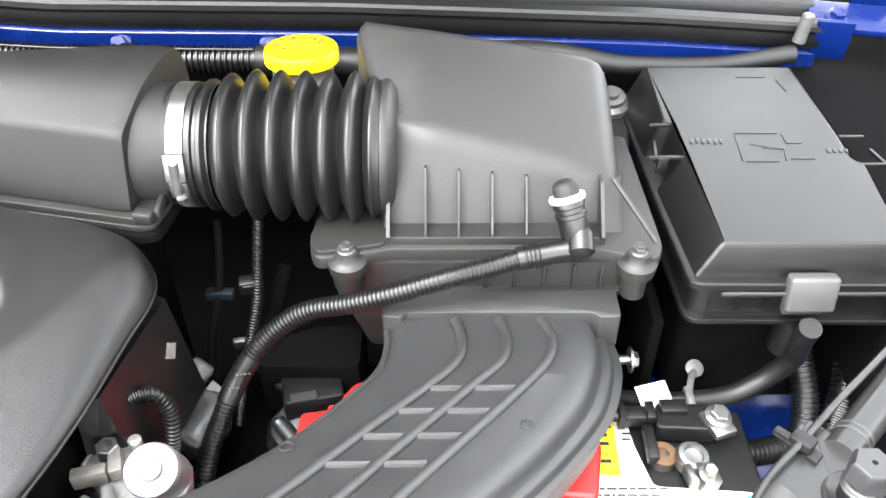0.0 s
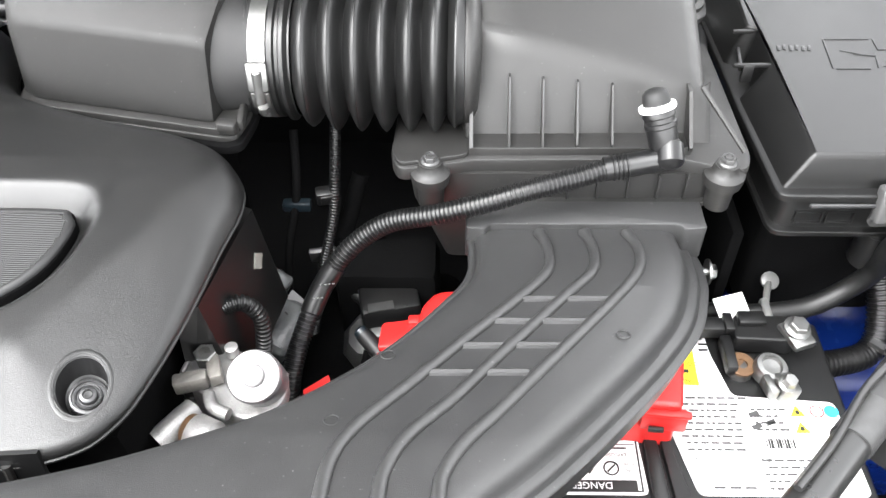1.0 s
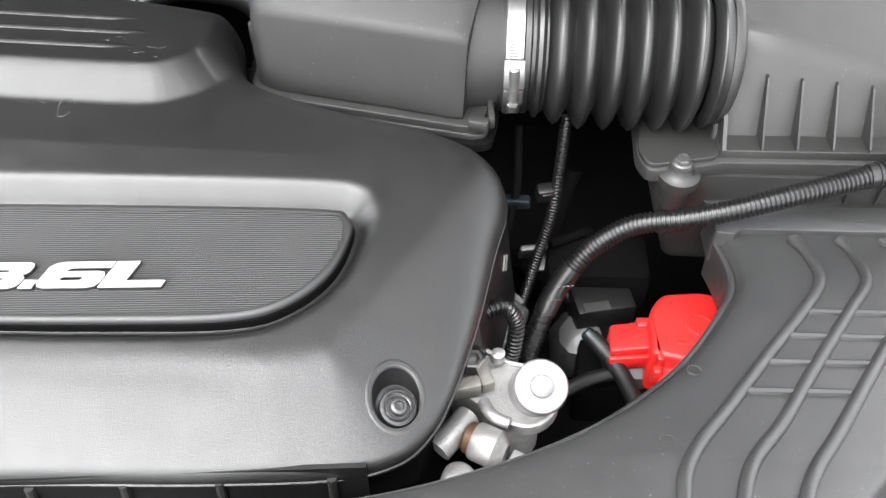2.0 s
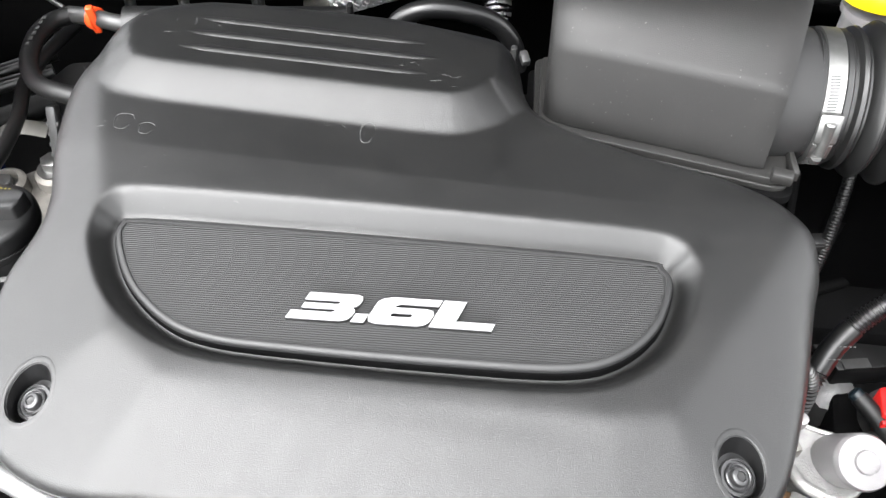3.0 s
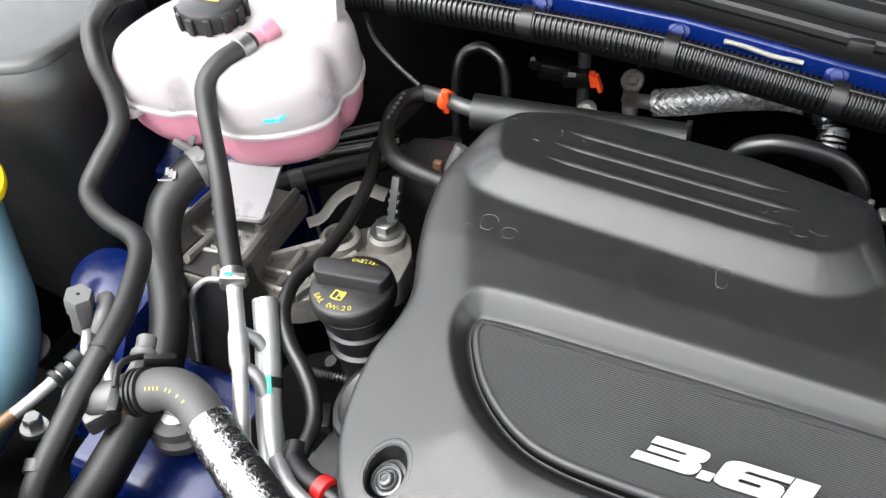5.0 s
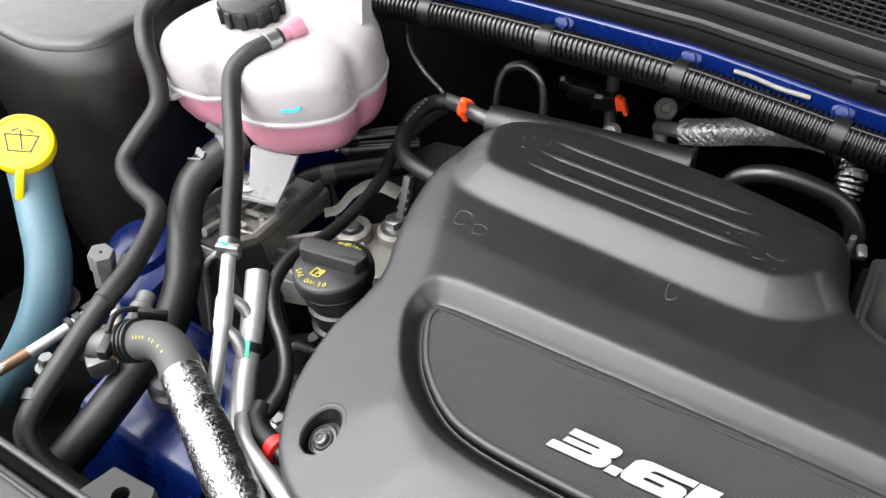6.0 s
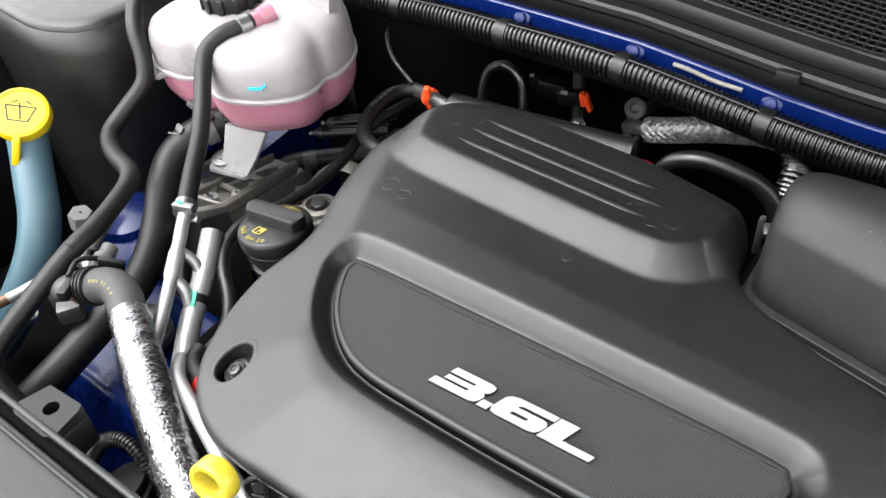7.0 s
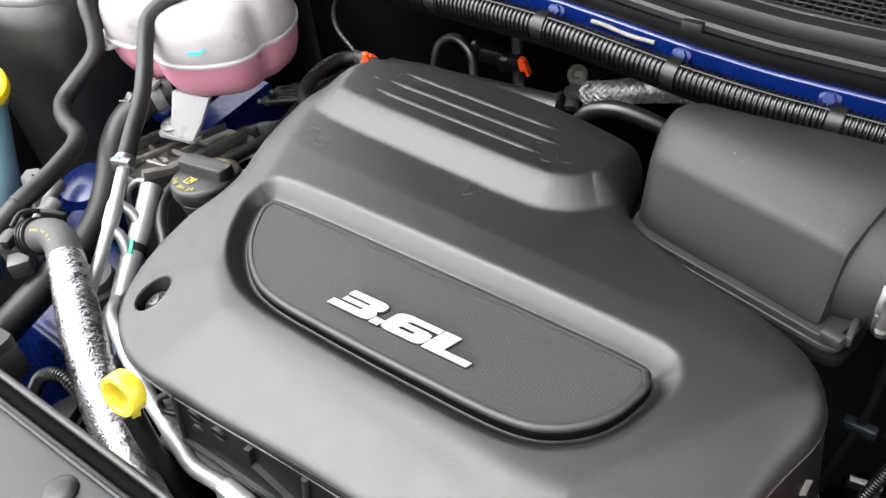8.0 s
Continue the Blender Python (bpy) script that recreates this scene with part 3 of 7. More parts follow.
bmesh.ops.recalc_face_normals(bm, faces=bm.faces)
tagged(part("ribs", bm, "pad", pad), "fine parallel ribs", kind="stuff")

GLYPHS = {
    "3": [(0.10, 1), (0.88, 1), (0.97, 0.94), (1, 0.83), (1, 0.66), (0.97, 0.57), (0.91, 0.52), (0.97, 0.46), (1, 0.37), (1, 0.20), (0.96, 0.07), (0.86, 0), (0, 0), (0, 0.30), (0.64, 0.30), (0.68, 0.33), (0.68, 0.38), (0.64, 0.41), (0.13, 0.41), (0.13, 0.61), (0.64, 0.61), (0.68, 0.64), (0.68, 0.69), (0.64, 0.72), (0.10, 0.72)],
    "6": [(1, 1), (0.20, 1), (0.07, 0.94), (0, 0.80), (0, 0.20), (0.05, 0.06), (0.16, 0), (0.84, 0), (0.95, 0.06), (1, 0.20), (1, 0.44), (0.95, 0.58), (0.84, 0.63), (0.502, 0.63), (0.502, 0.42), (0.64, 0.42), (0.67, 0.39), (0.67, 0.31), (0.64, 0.28), (0.36, 0.28), (0.33, 0.31), (0.33, 0.39), (0.36, 0.42), (0.498, 0.42), (0.498, 0.63), (0.33, 0.63), (0.33, 0.69), (0.38, 0.76), (1, 0.76)],
    "L": [(0, 1), (0.37, 1), (0.37, 0.25), (1, 0.25), (1, 0), (0, 0)],
    ".": [(0, 0.31), (1, 0.31), (1, 0), (0, 0)],
}
B0, BU, BV = Vector((-0.5747, 0.3418, 0)), Vector((0.9978, 0.0660, 0)), Vector((-0.0660, 0.9978, 0))


def glyph(ch, x0, wd, hh, z0, z1):
    """One slanted figure as a slab on the pad."""
    bm = bmesh.new()
    pts = [B0 + BU * (x0 + wd * a + 0.42 * hh * b) + BV * (hh * b) for a, b in GLYPHS[ch]]
    low = bm.faces.new([bm.verts.new((q.x, q.y, pad_z(q.x, q.y) + z0)) for q in pts])
    low.normal_update()
    if low.normal.z > 0:
        low.normal_flip()
    ex = bmesh.ops.extrude_face_region(bm, geom=[low])
    bmesh.ops.translate(bm, verts=[v for v in ex["geom"] if isinstance(v, bmesh.types.BMVert)], vec=(0, 0, z1 - z0))
    bmesh.ops.triangulate(bm, faces=bm.faces)
    bmesh.ops.recalc_face_normals(bm, faces=bm.faces)
    return bm


badge = thing("engine_badge", (-0.51, 0.345, 0.945), "raised silver 3.6L badge on the ribbed pad", "badge")
for ch, x0, wd in (("3", 0.0, 0.0412), (".", 0.0424, 0.0086), ("6", 0.0515, 0.0405), ("L", 0.0931, 0.0405)):
    letter = part("letter", glyph(ch, x0, wd, 0.0208, -0.0016, 0.0012), "ink", badge, "black raised letter body", angle=30)
    part("face", glyph(ch, x0, wd, 0.0208, 0.0012, 0.0020), "badge", letter, "bright silver face", angle=30)

# three raised ribs on the rear plateau
for x0, x1, y0, y1 in ((-0.735, -0.505, 0.572, 0.569), (-0.735, -0.500, 0.594, 0.591), (-0.730, -0.515, 0.616, 0.612)):
    line = []
    for k in range(41):
        x, y = x0 + (x1 - x0) * k / 40, y0 + (y1 - y0) * k / 40
        line.append(Vector((x, y, float(cover_height(np.array([(x, y)]))[0]) - 0.0066)))
    part("rib", sweep(line, lambda i, a: 0.0080 * min(1, 0.75 + i / 24, 0.75 + (40 - i) / 24), 24), "cover", engine_cover)

# chalk outlines and scuffs left on the cover
def mark(pts, r=0.00026):
    line = spline([(x, y, float(cover_height(np.array([(x, y)]))[0]) + 0.0001) for x, y in pts], 0.002)
    part("chalk_mark", sweep(line, r, 6), "chalk", engine_cover)
for cx, cy, w2, h2 in ((-0.741, 0.492, 0.007, 0.010), (-0.721, 0.487, 0.006, 0.007), (-0.554, 0.509, 0.0055, 0.012)):
    mark([(cx + w2 * math.cos(a) * (1 + 0.15 * math.sin(3 * a)), cy + h2 * math.sin(a) * (1 + 0.1 * math.cos(2 * a))) for a in np.linspace(0.3, 5.9, 14)])
random.seed(21)
for cx, cy, n_, sp in ((-0.505, 0.560, 9, 0.010), (-0.755, 0.488, 4, 0.012), (-0.575, 0.511, 3, 0.010), (-0.725, 0.600, 7, 0.016), (-0.540, 0.585, 6, 0.016), (-0.66, 0.452, 3, 0.03)):
    for k in range(n_):
        x, y, a, ln = cx + random.gauss(0, sp), cy + random.gauss(0, sp * 0.5), random.uniform(0, 3.1), random.uniform(0.0006, 0.003)
        mark([(x, y), (x + ln * math.cos(a), y + ln * math.sin(a)), (x + 2 * ln * math.cos(a + 0.3), y + 2 * ln * math.sin(a + 0.3))], 0.0002)

# rounded side guard below the cover's edge
part("side_guard", lathe([(0.044, -0.016), (0.0445, -0.004), (0.041, 0.0015), (0.036, 0.0025), (0.033, 0.0005), (0.018, -0.0020), (0, -0.0026)], (-0.780, 0.352, 0.884), (-0.36, -0.10, 0.9), 48), "cover", engine_cover, "rounded side guard")

# front skirt below the cover: bracket plate with ribs and holes
skirt = thing("cover_bracket", (-0.5, 0.225, 0.80), "black plastic bracket with ribs below the cover's front edge", "bracket")


def skirt_y(x, z):
    return 0.2175 + 0.075 * (x + 0.62) + 0.15 * (z - 0.905)


def skirt_at(x, z, out=0.0):
    return Vector((x, skirt_y(x, z) - out, z))


def skirt_slab(poly_, out):
    """A slab on the bracket's leaning front, from (x, z) points."""
    return loft([[tuple(skirt_at(x, z, -0.003)) for x, z in poly_], [tuple(skirt_at(x, z, out)) for x, z in poly_]])


part("panel", skirt_slab([(-0.632, 0.922), (-0.629, 0.874), (-0.560, 0.869), (-0.520, 0.868), (-0.30, 0.856), (-0.30, 0.922)], 0.0), "black", skirt)
part("ledge", skirt_slab([(-0.630, 0.8765), (-0.628, 0.8720), (-0.560, 0.8665), (-0.30, 0.8520), (-0.30, 0.8565), (-0.560, 0.8710)], 0.004), "black", skirt)
part("edge_rib", sweep([skirt_at(-0.632, 0.920, 0.001), skirt_at(-0.6290, 0.873, 0.001)], 0.0022, 8), "airbox", skirt)
part("gusset", skirt_slab([(-0.551, 0.914), (-0.551, 0.893), (-0.500, 0.872), (-0.494, 0.872), (-0.494, 0.876), (-0.546, 0.898), (-0.546, 0.914)], 0.005), "black", skirt)
for x in (-0.494, -0.44, -0.385, -0.32):
    part("rib", sweep([skirt_at(x, 0.914, 0.001), skirt_at(x, 0.868, 0.003)], 0.0028, 8), "airbox", skirt)
for x, z, r in ((-0.610, 0.910, 0.0074), (-0.584, 0.906, 0.0074)):
    part("boss", lathe([(r, -0.002), (r, 0.0016), (r * 0.86, 0.0020), (r * 0.80, 0.0008), (r * 0.3, 0.0004), (0, 0.0014)], skirt_at(x, z), (0.07, -1, -0.1), 24), "rubber", skirt)
part("hole_ring", lathe([(0.0062, -0.001), (0.0062, 0.0008), (0.0050, 0.0008), (0.0046, -0.001)], skirt_at(-0.609, 0.895), (0.07, -1, -0.1), 20, cap=False), "airbox", skirt)
# hole is a flat black disc that paints the dark inside
part("hole", lathe([(0.0048, 0.0), (0.0048, 0.0003), (0, 0.0003)], skirt_at(-0.609, 0.895), (0.07, -1, -0.1), 20), "ink", skirt)
part("clip_loop", tube([tuple(skirt_at(-0.638, 0.918, 0.000)), tuple(skirt_at(-0.650, 0.908, 0.002)), tuple(skirt_at(-0.648, 0.896, 0.002)), tuple(skirt_at(-0.634, 0.898, 0.000))], 0.0028, 10), "black", skirt)

# the engine itself, dark under the cover
engine = thing("engine", (-0.52, 0.45, 0.45), "dark engine block mostly hidden under the cover", "engine")
# block and head: shade under the cover is put into their near-black
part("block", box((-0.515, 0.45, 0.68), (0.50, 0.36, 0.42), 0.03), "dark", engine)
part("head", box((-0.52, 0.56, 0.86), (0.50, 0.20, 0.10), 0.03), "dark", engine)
part("intake_manifold", box((-0.46, 0.42, 0.865), (0.36, 0.22, 0.05), 0.02), "black", engine)

# ---- intake elbow box beside the cover ----
elbow = thing("intake_box", (-0.33, 0.60, 0.93), "grey-black plastic intake resonator box with bottom flange", "air box")
def box_section(x, front, back, zb, zf, zt, r, lean):
    pts = [(front, zb), (front + lean, zf), ((front + back) / 2, zt - 0.004), (back - 0.004, zt), (back + 0.01, zb)]
    return [(x, y, z) for y, z in rounded(pts, [0.004, r, 0.05, 0.02, 0.004], 6)]


def elbow_front(x):
    return 0.566 - 0.212 * (x + 0.42)


secs = []
for x, k in ((-0.4235, 0.0), (-0.420, 0.45), (-0.412, 0.85), (-0.400, 1.0), (-0.35, 1.0), (-0.30, 1.0), (-0.262, 1.0), (-0.252, 0.93), (-0.247, 0.80)):
    f = elbow_front(x)
    top = 1.038 + 0.012 * (x + 0.35)
    back = 0.642 + 0.08 * (x + 0.40)
    turn = step01(-0.30, -0.25, x)
    secs.append([(px + 0.24 * float(turn) * (py - 0.557), py, pz) for px, py, pz in box_section(x, f + 0.010 * (1 - k), back - 0.010 * (1 - k), 0.942, 0.942 + (1.0085 - 0.942) * (0.80 + 0.2 * k), top - 0.016 * (1 - k), 0.006, 0.014)])
part("body", loft(secs), "intake", elbow, angle=50)
# flange along the bottom
fl = [(-0.431, 0.580), (-0.429, 0.562), (-0.415, 0.5555), (-0.245, 0.520), (-0.234, 0.523), (-0.228, 0.55), (-0.228, 0.66), (-0.435, 0.66)]
part("flange", prism(rounded(fl, 0.008, 4), 0.9315, 0.936, 0.0012), "airbox", elbow)
part("lip", prism(rounded([(-0.427, 0.578), (-0.425, 0.563), (-0.414, 0.557), (-0.248, 0.5225), (-0.238, 0.525), (-0.232, 0.55), (-0.234, 0.655), (-0.43, 0.655)], 0.008, 4), 0.936, 0.9425, 0.0012), "airbox", elbow)
# wider near-black slab stands in for the shaded gap below the flange
part("seal", prism(rounded([(-0.438, 0.585), (-0.436, 0.558), (-0.418, 0.549), (-0.243, 0.5140), (-0.230, 0.517), (-0.224, 0.55), (-0.224, 0.65), (-0.44, 0.65)], 0.008, 4), 0.9240, 0.9312, 0.001), "dark", elbow, "near-black slab painted as the shaded gap under the flange")
neck = lathe([(0.050, -0.006), (0.0555, -0.004), (0.0545, 0.006), (0.0515, 0.020), (0.0505, 0.027), (0.0505, 0.038)], (-0.247, 0.598, 0.966), (1, -0.03, -0.04), 40)
part("neck", neck, "neck", elbow)
part("corner_bracket", join(box((-0.240, 0.524, 0.9445), (0.016, 0.010, 0.010), 0.002, (0, 0, -12)), box((-0.231, 0.540, 0.944), (0.005, 0.030, 0.010), 0.0015, (0, 0, 4))), "airbox", elbow)

# ---- corrugated bellows with its clamp ----
AX = Vector((1, -0.012, -0.012)).normalized()
bell = thing("intake_bellows", (-0.13, 0.60, 0.90), "black ribbed rubber intake bellows", "intake hose")
start = Vector((-0.227, 0.599, 0.9645))
cuff, folds = [(0.049, 0.0), (0.0525, 0.001), (0.0525, 0.003), (0.0515, 0.004), (0.0515, 0.020), (0.0530, 0.021), (0.0530, 0.025), (0.0505, 0.0265), (0.0505, 0.029), (0.0555, 0.031), (0.0560, 0.034), (0.0515, 0.037), (0.0515, 0.0385)], []
for k in range(6):
    h = 0.0385 + 0.0207 * k
    fold = []
    tall = 0.0090 if k == 0 else 0.0122
    for t, r in ((0, 0.0), (0.0012, 0.10), (0.0030, 0.34), (0.0052, 0.64), (0.0074, 0.88), (0.0090, 0.975), (0.0097, 0.985), (0.0099, 1.04), (0.0107, 1.04), (0.0109, 0.985), (0.0116, 0.975), (0.0132, 0.88), (0.0154, 0.64), (0.0176, 0.34), (0.0194, 0.10)):
        fold.append((0.0480 + (tall + 0.0035) * r, h + t))
    folds.append(fold + [(0.0480, h + 0.0207)])
tail = [(0.0515, 0.1627), (0.0575, 0.1660), (0.0600, 0.1682), (0.0602, 0.1694), (0.0580, 0.1715), (0.0565, 0.176), (0.05, 0.177)]
part("cuff", lathe(cuff, start, AX, 56, cap=False), "bellows", bell, "ribbed cuff under the clamp", angle=35)
for fold in folds:
    part("fold", lathe(fold, start, AX, 56, cap=False), "bellows", bell, angle=35)
part("end_cuff", lathe(tail, start, AX, 56, cap=False), "bellows", bell, angle=35)
clamp = thing("hose_clamp", (-0.21, 0.55, 0.95), "bright steel worm-drive hose clamp", "hose clamp")
c0 = start + AX * 0.006
part("band", lathe([(0.0520, 0.0), (0.0533, 0.0005), (0.0533, 0.0138), (0.0520, 0.0142)], c0, AX, 64), "steel", clamp)
def on_clamp(deg, r, along):
    a = radians(deg)
    return c0 + AX * along + Vector((0, -math.cos(a), math.sin(a))) * r
part("housing", join(box(tuple(on_clamp(13, 0.0552, 0.007)), (0.0165, 0.0050, 0.024), 0.0016, (-13, 0, 0)), box(tuple(on_clamp(-9, 0.0548, 0.007)), (0.0150, 0.0042, 0.016), 0.0014, (9, 0, 0))), "steel", clamp)
part("screw", join(lathe([(0.0042, -0.016), (0.0042, 0.012), (0.003, 0.013)], on_clamp(6, 0.0560, 0.007), (0, 0.05, 1), 16), lathe([(0.0050, 0), (0.0050, 0.005), (0.004, 0.006)], on_clamp(-16, 0.0560, 0.007), (0, 0.25, -1), 6)), "steel", clamp)
for k in range(12):
    d = 27 + 2.4 * k
    part("slot", box(tuple(on_clamp(d, 0.0534, 0.006)), (0.007, 0.0006, 0.0012), 0, (-d, 0, 8)), "darksteel", clamp)
for k in range(9):
    d = -24 - 2.6 * k
    part("slot", box(tuple(on_clamp(d, 0.0534, 0.006)), (0.007, 0.0006, 0.0012), 0, (-d, 0, 8)), "darksteel", clamp)


# ---- air filter box ----
airbox = thing("air_filter_box", (0.04, 0.56, 0.84), "grey-black plastic air filter box with finned lid", "air filter box")
# lid: sections across x, each a closed (y, z) outline
def lid_section(x):
    t = (x + 0.045) / 0.185
    yr, zr = 0.582 - 0.011 * t, 0.996 - 0.043 * t          # front ridge
    yb, zb = 0.690 + 0.010 * t, 1.040 - 0.042 * t          # rear top
    return rounded([(0.545, 0.908), (yr, zr), (yb, zb), (yb + 0.03, 0.908)], [0.002, 0.014, 0.012, 0.002], 6)


rings = []
for x, sh in ((-0.050, 0.012), (-0.047, 0.005), (-0.042, 0.0), (0.0, 0.0), (0.05, 0.0), (0.10, 0.0), (0.134, 0.0), (0.144, 0.004), (0.149, 0.011), (0.153, 0.022)):
    sec = lid_section(min(max(x, -0.045), 0.14))
    cy = 0.63
    slant = max(0.0, min(1.0, (0.02 - x) / 0.062))
    rings.append([(x - 0.23 * slant * max(0.0, y - 0.575), y + (sh * 0.5 if y < cy else -sh * 0.5) * (z > 0.92), z - (sh if z > 0.95 else 0)) for y, z in sec])
part("lid", loft(rings), "airbox", airbox, angle=50)
collar = lathe([(0.055, -0.004), (0.0578, -0.003), (0.0578, 0.001), (0.0555, 0.004), (0.0480, 0.008), (0.030, 0.010)], (-0.0475, 0.598, 0.9625), (1, -0.012, -0.012), 56)
part("inlet_collar", collar, "airbox", airbox)


def fin(x, y0, z0, y1, z1, ya, name="fin", th=0.0017):
    """A thin upright rib against the sloping front."""
    pts = [(y0, z0), (y0, z0 + 0.004), (y1 - 0.0015, z1), (y1 + 0.01, z1), (ya, z0)]
    bm = loft([[(x - th / 2, y, z) for y, z in pts], [(x + th / 2, y, z) for y, z in pts]])
    return part(name, bm, "airbox", airbox)


for x in (-0.0145, 0.0130, 0.0410, 0.0695):
    fin(x, 0.531, 0.916, 0.566, 0.962 - 0.1 * x, 0.56)
fin(-0.0455, 0.527, 0.916, 0.560, 0.955, 0.56, th=0.003)
fin(0.1325, 0.527, 0.916, 0.562, 0.952, 0.57, th=0.003)
# gusset at the right end
part("gusset_edge", sweep([Vector((0.1405, 0.5605, 0.956)), Vector((0.1585, 0.5440, 0.936)), Vector((0.1765, 0.5275, 0.9155))], 0.0022, 8), "airbox", airbox)
part("front_ledge", prism(rounded([(-0.048, 0.530), (0.135, 0.530), (0.135, 0.56), (-0.048, 0.56)], 0.002), 0.910, 0.9175, 0.001), "airbox", airbox)
# flange of the lid and tray below
part("flange", prism(rounded([(-0.112, 0.530), (-0.105, 0.512), (-0.060, 0.520), (-0.045, 0.5245), (0.130, 0.5245), (0.150, 0.518), (0.178, 0.512), (0.184, 0.530), (0.180, 0.70), (-0.105, 0.70)], 0.008, 4), 0.898, 0.910, 0.002), "airbox", airbox)
part("wing", prism(rounded([(-0.112, 0.535), (-0.105, 0.515), (-0.047, 0.527), (-0.047, 0.60), (-0.10, 0.60)], 0.008, 4), 0.9105, 0.914, 0.001), "airbox", airbox)
part("tray", loft([[(x, y, 0.8978) for x, y in rounded([(-0.098, 0.521), (0.160, 0.521), (0.166, 0.70), (-0.10, 0.70)], 0.012)], [(x, y, 0.868) for x, y in rounded([(-0.094, 0.518), (0.156, 0.518), (0.160, 0.70), (-0.095, 0.70)], 0.012)], [(x, y, 0.79) for x, y in rounded([(-0.07, 0.53), (0.14, 0.53), (0.14, 0.68), (-0.07, 0.68)], 0.012)]]), "airbox", airbox)
part("belt", prism(rounded([(-0.050, 0.5120), (0.150, 0.5120), (0.160, 0.53), (-0.060, 0.53)], 0.006), 0.869, 0.8735, 0.001), "airbox", airbox)
part("belt", prism(rounded([(-0.046, 0.506), (0.140, 0.506), (0.150, 0.53), (-0.050, 0.53)], 0.006), 0.850, 0.8685, 0.0015), "airbox", airbox)
for x in (0.035, 0.060, 0.085, 0.110, 0.133):
    part("tray_rib", box((x, 0.5185, 0.886), (0.002, 0.006, 0.024), 0.0006), "airbox", airbox)
for x, y in ((-0.079, 0.516), (0.160, 0.514)):
    part("boss", lathe([(0.0105, -0.034), (0.0115, -0.012), (0.0155, -0.010), (0.0165, -0.004), (0.0165, 0.000), (0.013, 0.0015), (0.0105, 0.004), (0.0095, 0.010), (0.006, 0.0105)], (x, y, 0.905), (0, 0, 1), 28), "airbox", airbox)
    part("screw", hexbolt((x, y, 0.9155), (0, 0, 1), 0.0062, 0.006, 1.25, socket=True), "darksteel", airbox)

# breather fitting and its corrugated hose
fit_ = thing("breather_hose", (0.10, 0.52, 0.90), "black corrugated breather hose with elbow fitting and white ring", "hose")
ax = Vector((0.26, -0.42, -0.9)).normalized()
p0 = Vector((0.0950, 0.534, 0.973))
part("port", lathe([(0.003, -0.0005), (0.007, 0.0008), (0.0098, 0.0035), (0.0108, 0.008), (0.0108, 0.013)], p0, ax, 28), "neck", fit_)
part("ring", lathe([(0.0115, 0.0120), (0.0143, 0.0125), (0.0147, 0.0145), (0.0143, 0.0165), (0.0125, 0.0172), (0.0115, 0.0172)], p0, ax, 32), "label", fit_, "white locking ring")
part("coupling", lathe([(0.0122, 0.0165), (0.0130, 0.0190), (0.0130, 0.0215), (0.0118, 0.0225), (0.0118, 0.0260), (0.0128, 0.0268), (0.0128, 0.0300), (0.0118, 0.0310), (0.0118, 0.0440), (0.0105, 0.0500)], p0, ax, 28), "conduit", fit_)
e0 = p0 + ax * 0.050
part("elbow", join(sweep(spline([tuple(e0 - ax * 0.012), tuple(e0 + ax * 0.004), (0.1080, 0.5085, 0.9245), (0.088, 0.5065, 0.9215), (0.060, 0.503, 0.918)], 0.003), 0.0096, 18), lathe([(0.003, -0.002), (0.008, 0.0), (0.0108, 0.003), (0.0108, 0.018), (0.0085, 0.020), (0.0085, 0.022), (0.004, 0.023)], (0.1100, 0.498, 0.9250), (0, 1, 0.6), 24)), "conduit", fit_)
for k in range(4):
    q0, q1 = Vector((0.078, 0.5050, 0.9203)), Vector((0.064, 0.5034, 0.9185))
    band(fit_, q0.lerp(q1, k / 4), q0.lerp(q1, k / 4 + 0.12), 0.0106, "conduit", "cuff_ring")
HOSE = [(0.062, 0.503, 0.9185), (0.040, 0.498, 0.914), (0.0, 0.489, 0.908), (-0.040, 0.484, 0.897), (-0.075, 0.484, 0.886), (-0.108, 0.487, 0.876), (-0.130, 0.485, 0.864), (-0.152, 0.477, 0.846), (-0.172, 0.462, 0.821), (-0.186, 0.440, 0.797), (-0.197, 0.415, 0.770), (-0.205, 0.38, 0.72)]
part("tube", corrugated(HOSE, 0.0088, 0.0036, 0.0014, 16), "conduit", fit_, angle=30)
part("sleeve", tube([(-0.160, 0.4725, 0.8365), (-0.172, 0.462, 0.821), (-0.181, 0.449, 0.806)], 0.0094, 18, 0.003), "conduit", fit_)
for a, n in ((0.32, 4), (0.62, 3)):
    c = Vector((-0.160, 0.4725, 0.8365)).lerp(Vector((-0.181, 0.449, 0.806)), a)
    for k in range(n):
        part("print_bar", box((c.x - 0.004 + 0.0035 * k, c.y - 0.0086, c.z + 0.0042 + 0.0004 * k), (0.0019, 0.0006, 0.0022), 0, (25, 0, 0)), "lightgrey", fit_)

# ---- brake fluid reservoir ----
res = thing("brake_fluid_reservoir", (-0.137, 0.72, 0.90), "milky brake fluid reservoir with yellow screw cap", "reservoir")
part("neck", lathe([(0.026, -0.05), (0.026, 0.0), (0.030, 0.003), (0.030, 0.010)], (-0.138, 0.738, 0.953), (0, 0, 1), 32), "tab", res)
part("body", box((-0.13, 0.735, 0.875), (0.10, 0.08, 0.07), 0.015), "tab", res)
capm = lathe([(0.034, 0.0), (0.0365, 0.001), (0.0365, 0.011), (0.035, 0.0145), (0.031, 0.016), (0, 0.0165)], (-0.138, 0.738, 0.9715), (0, 0.085, 1), 20)
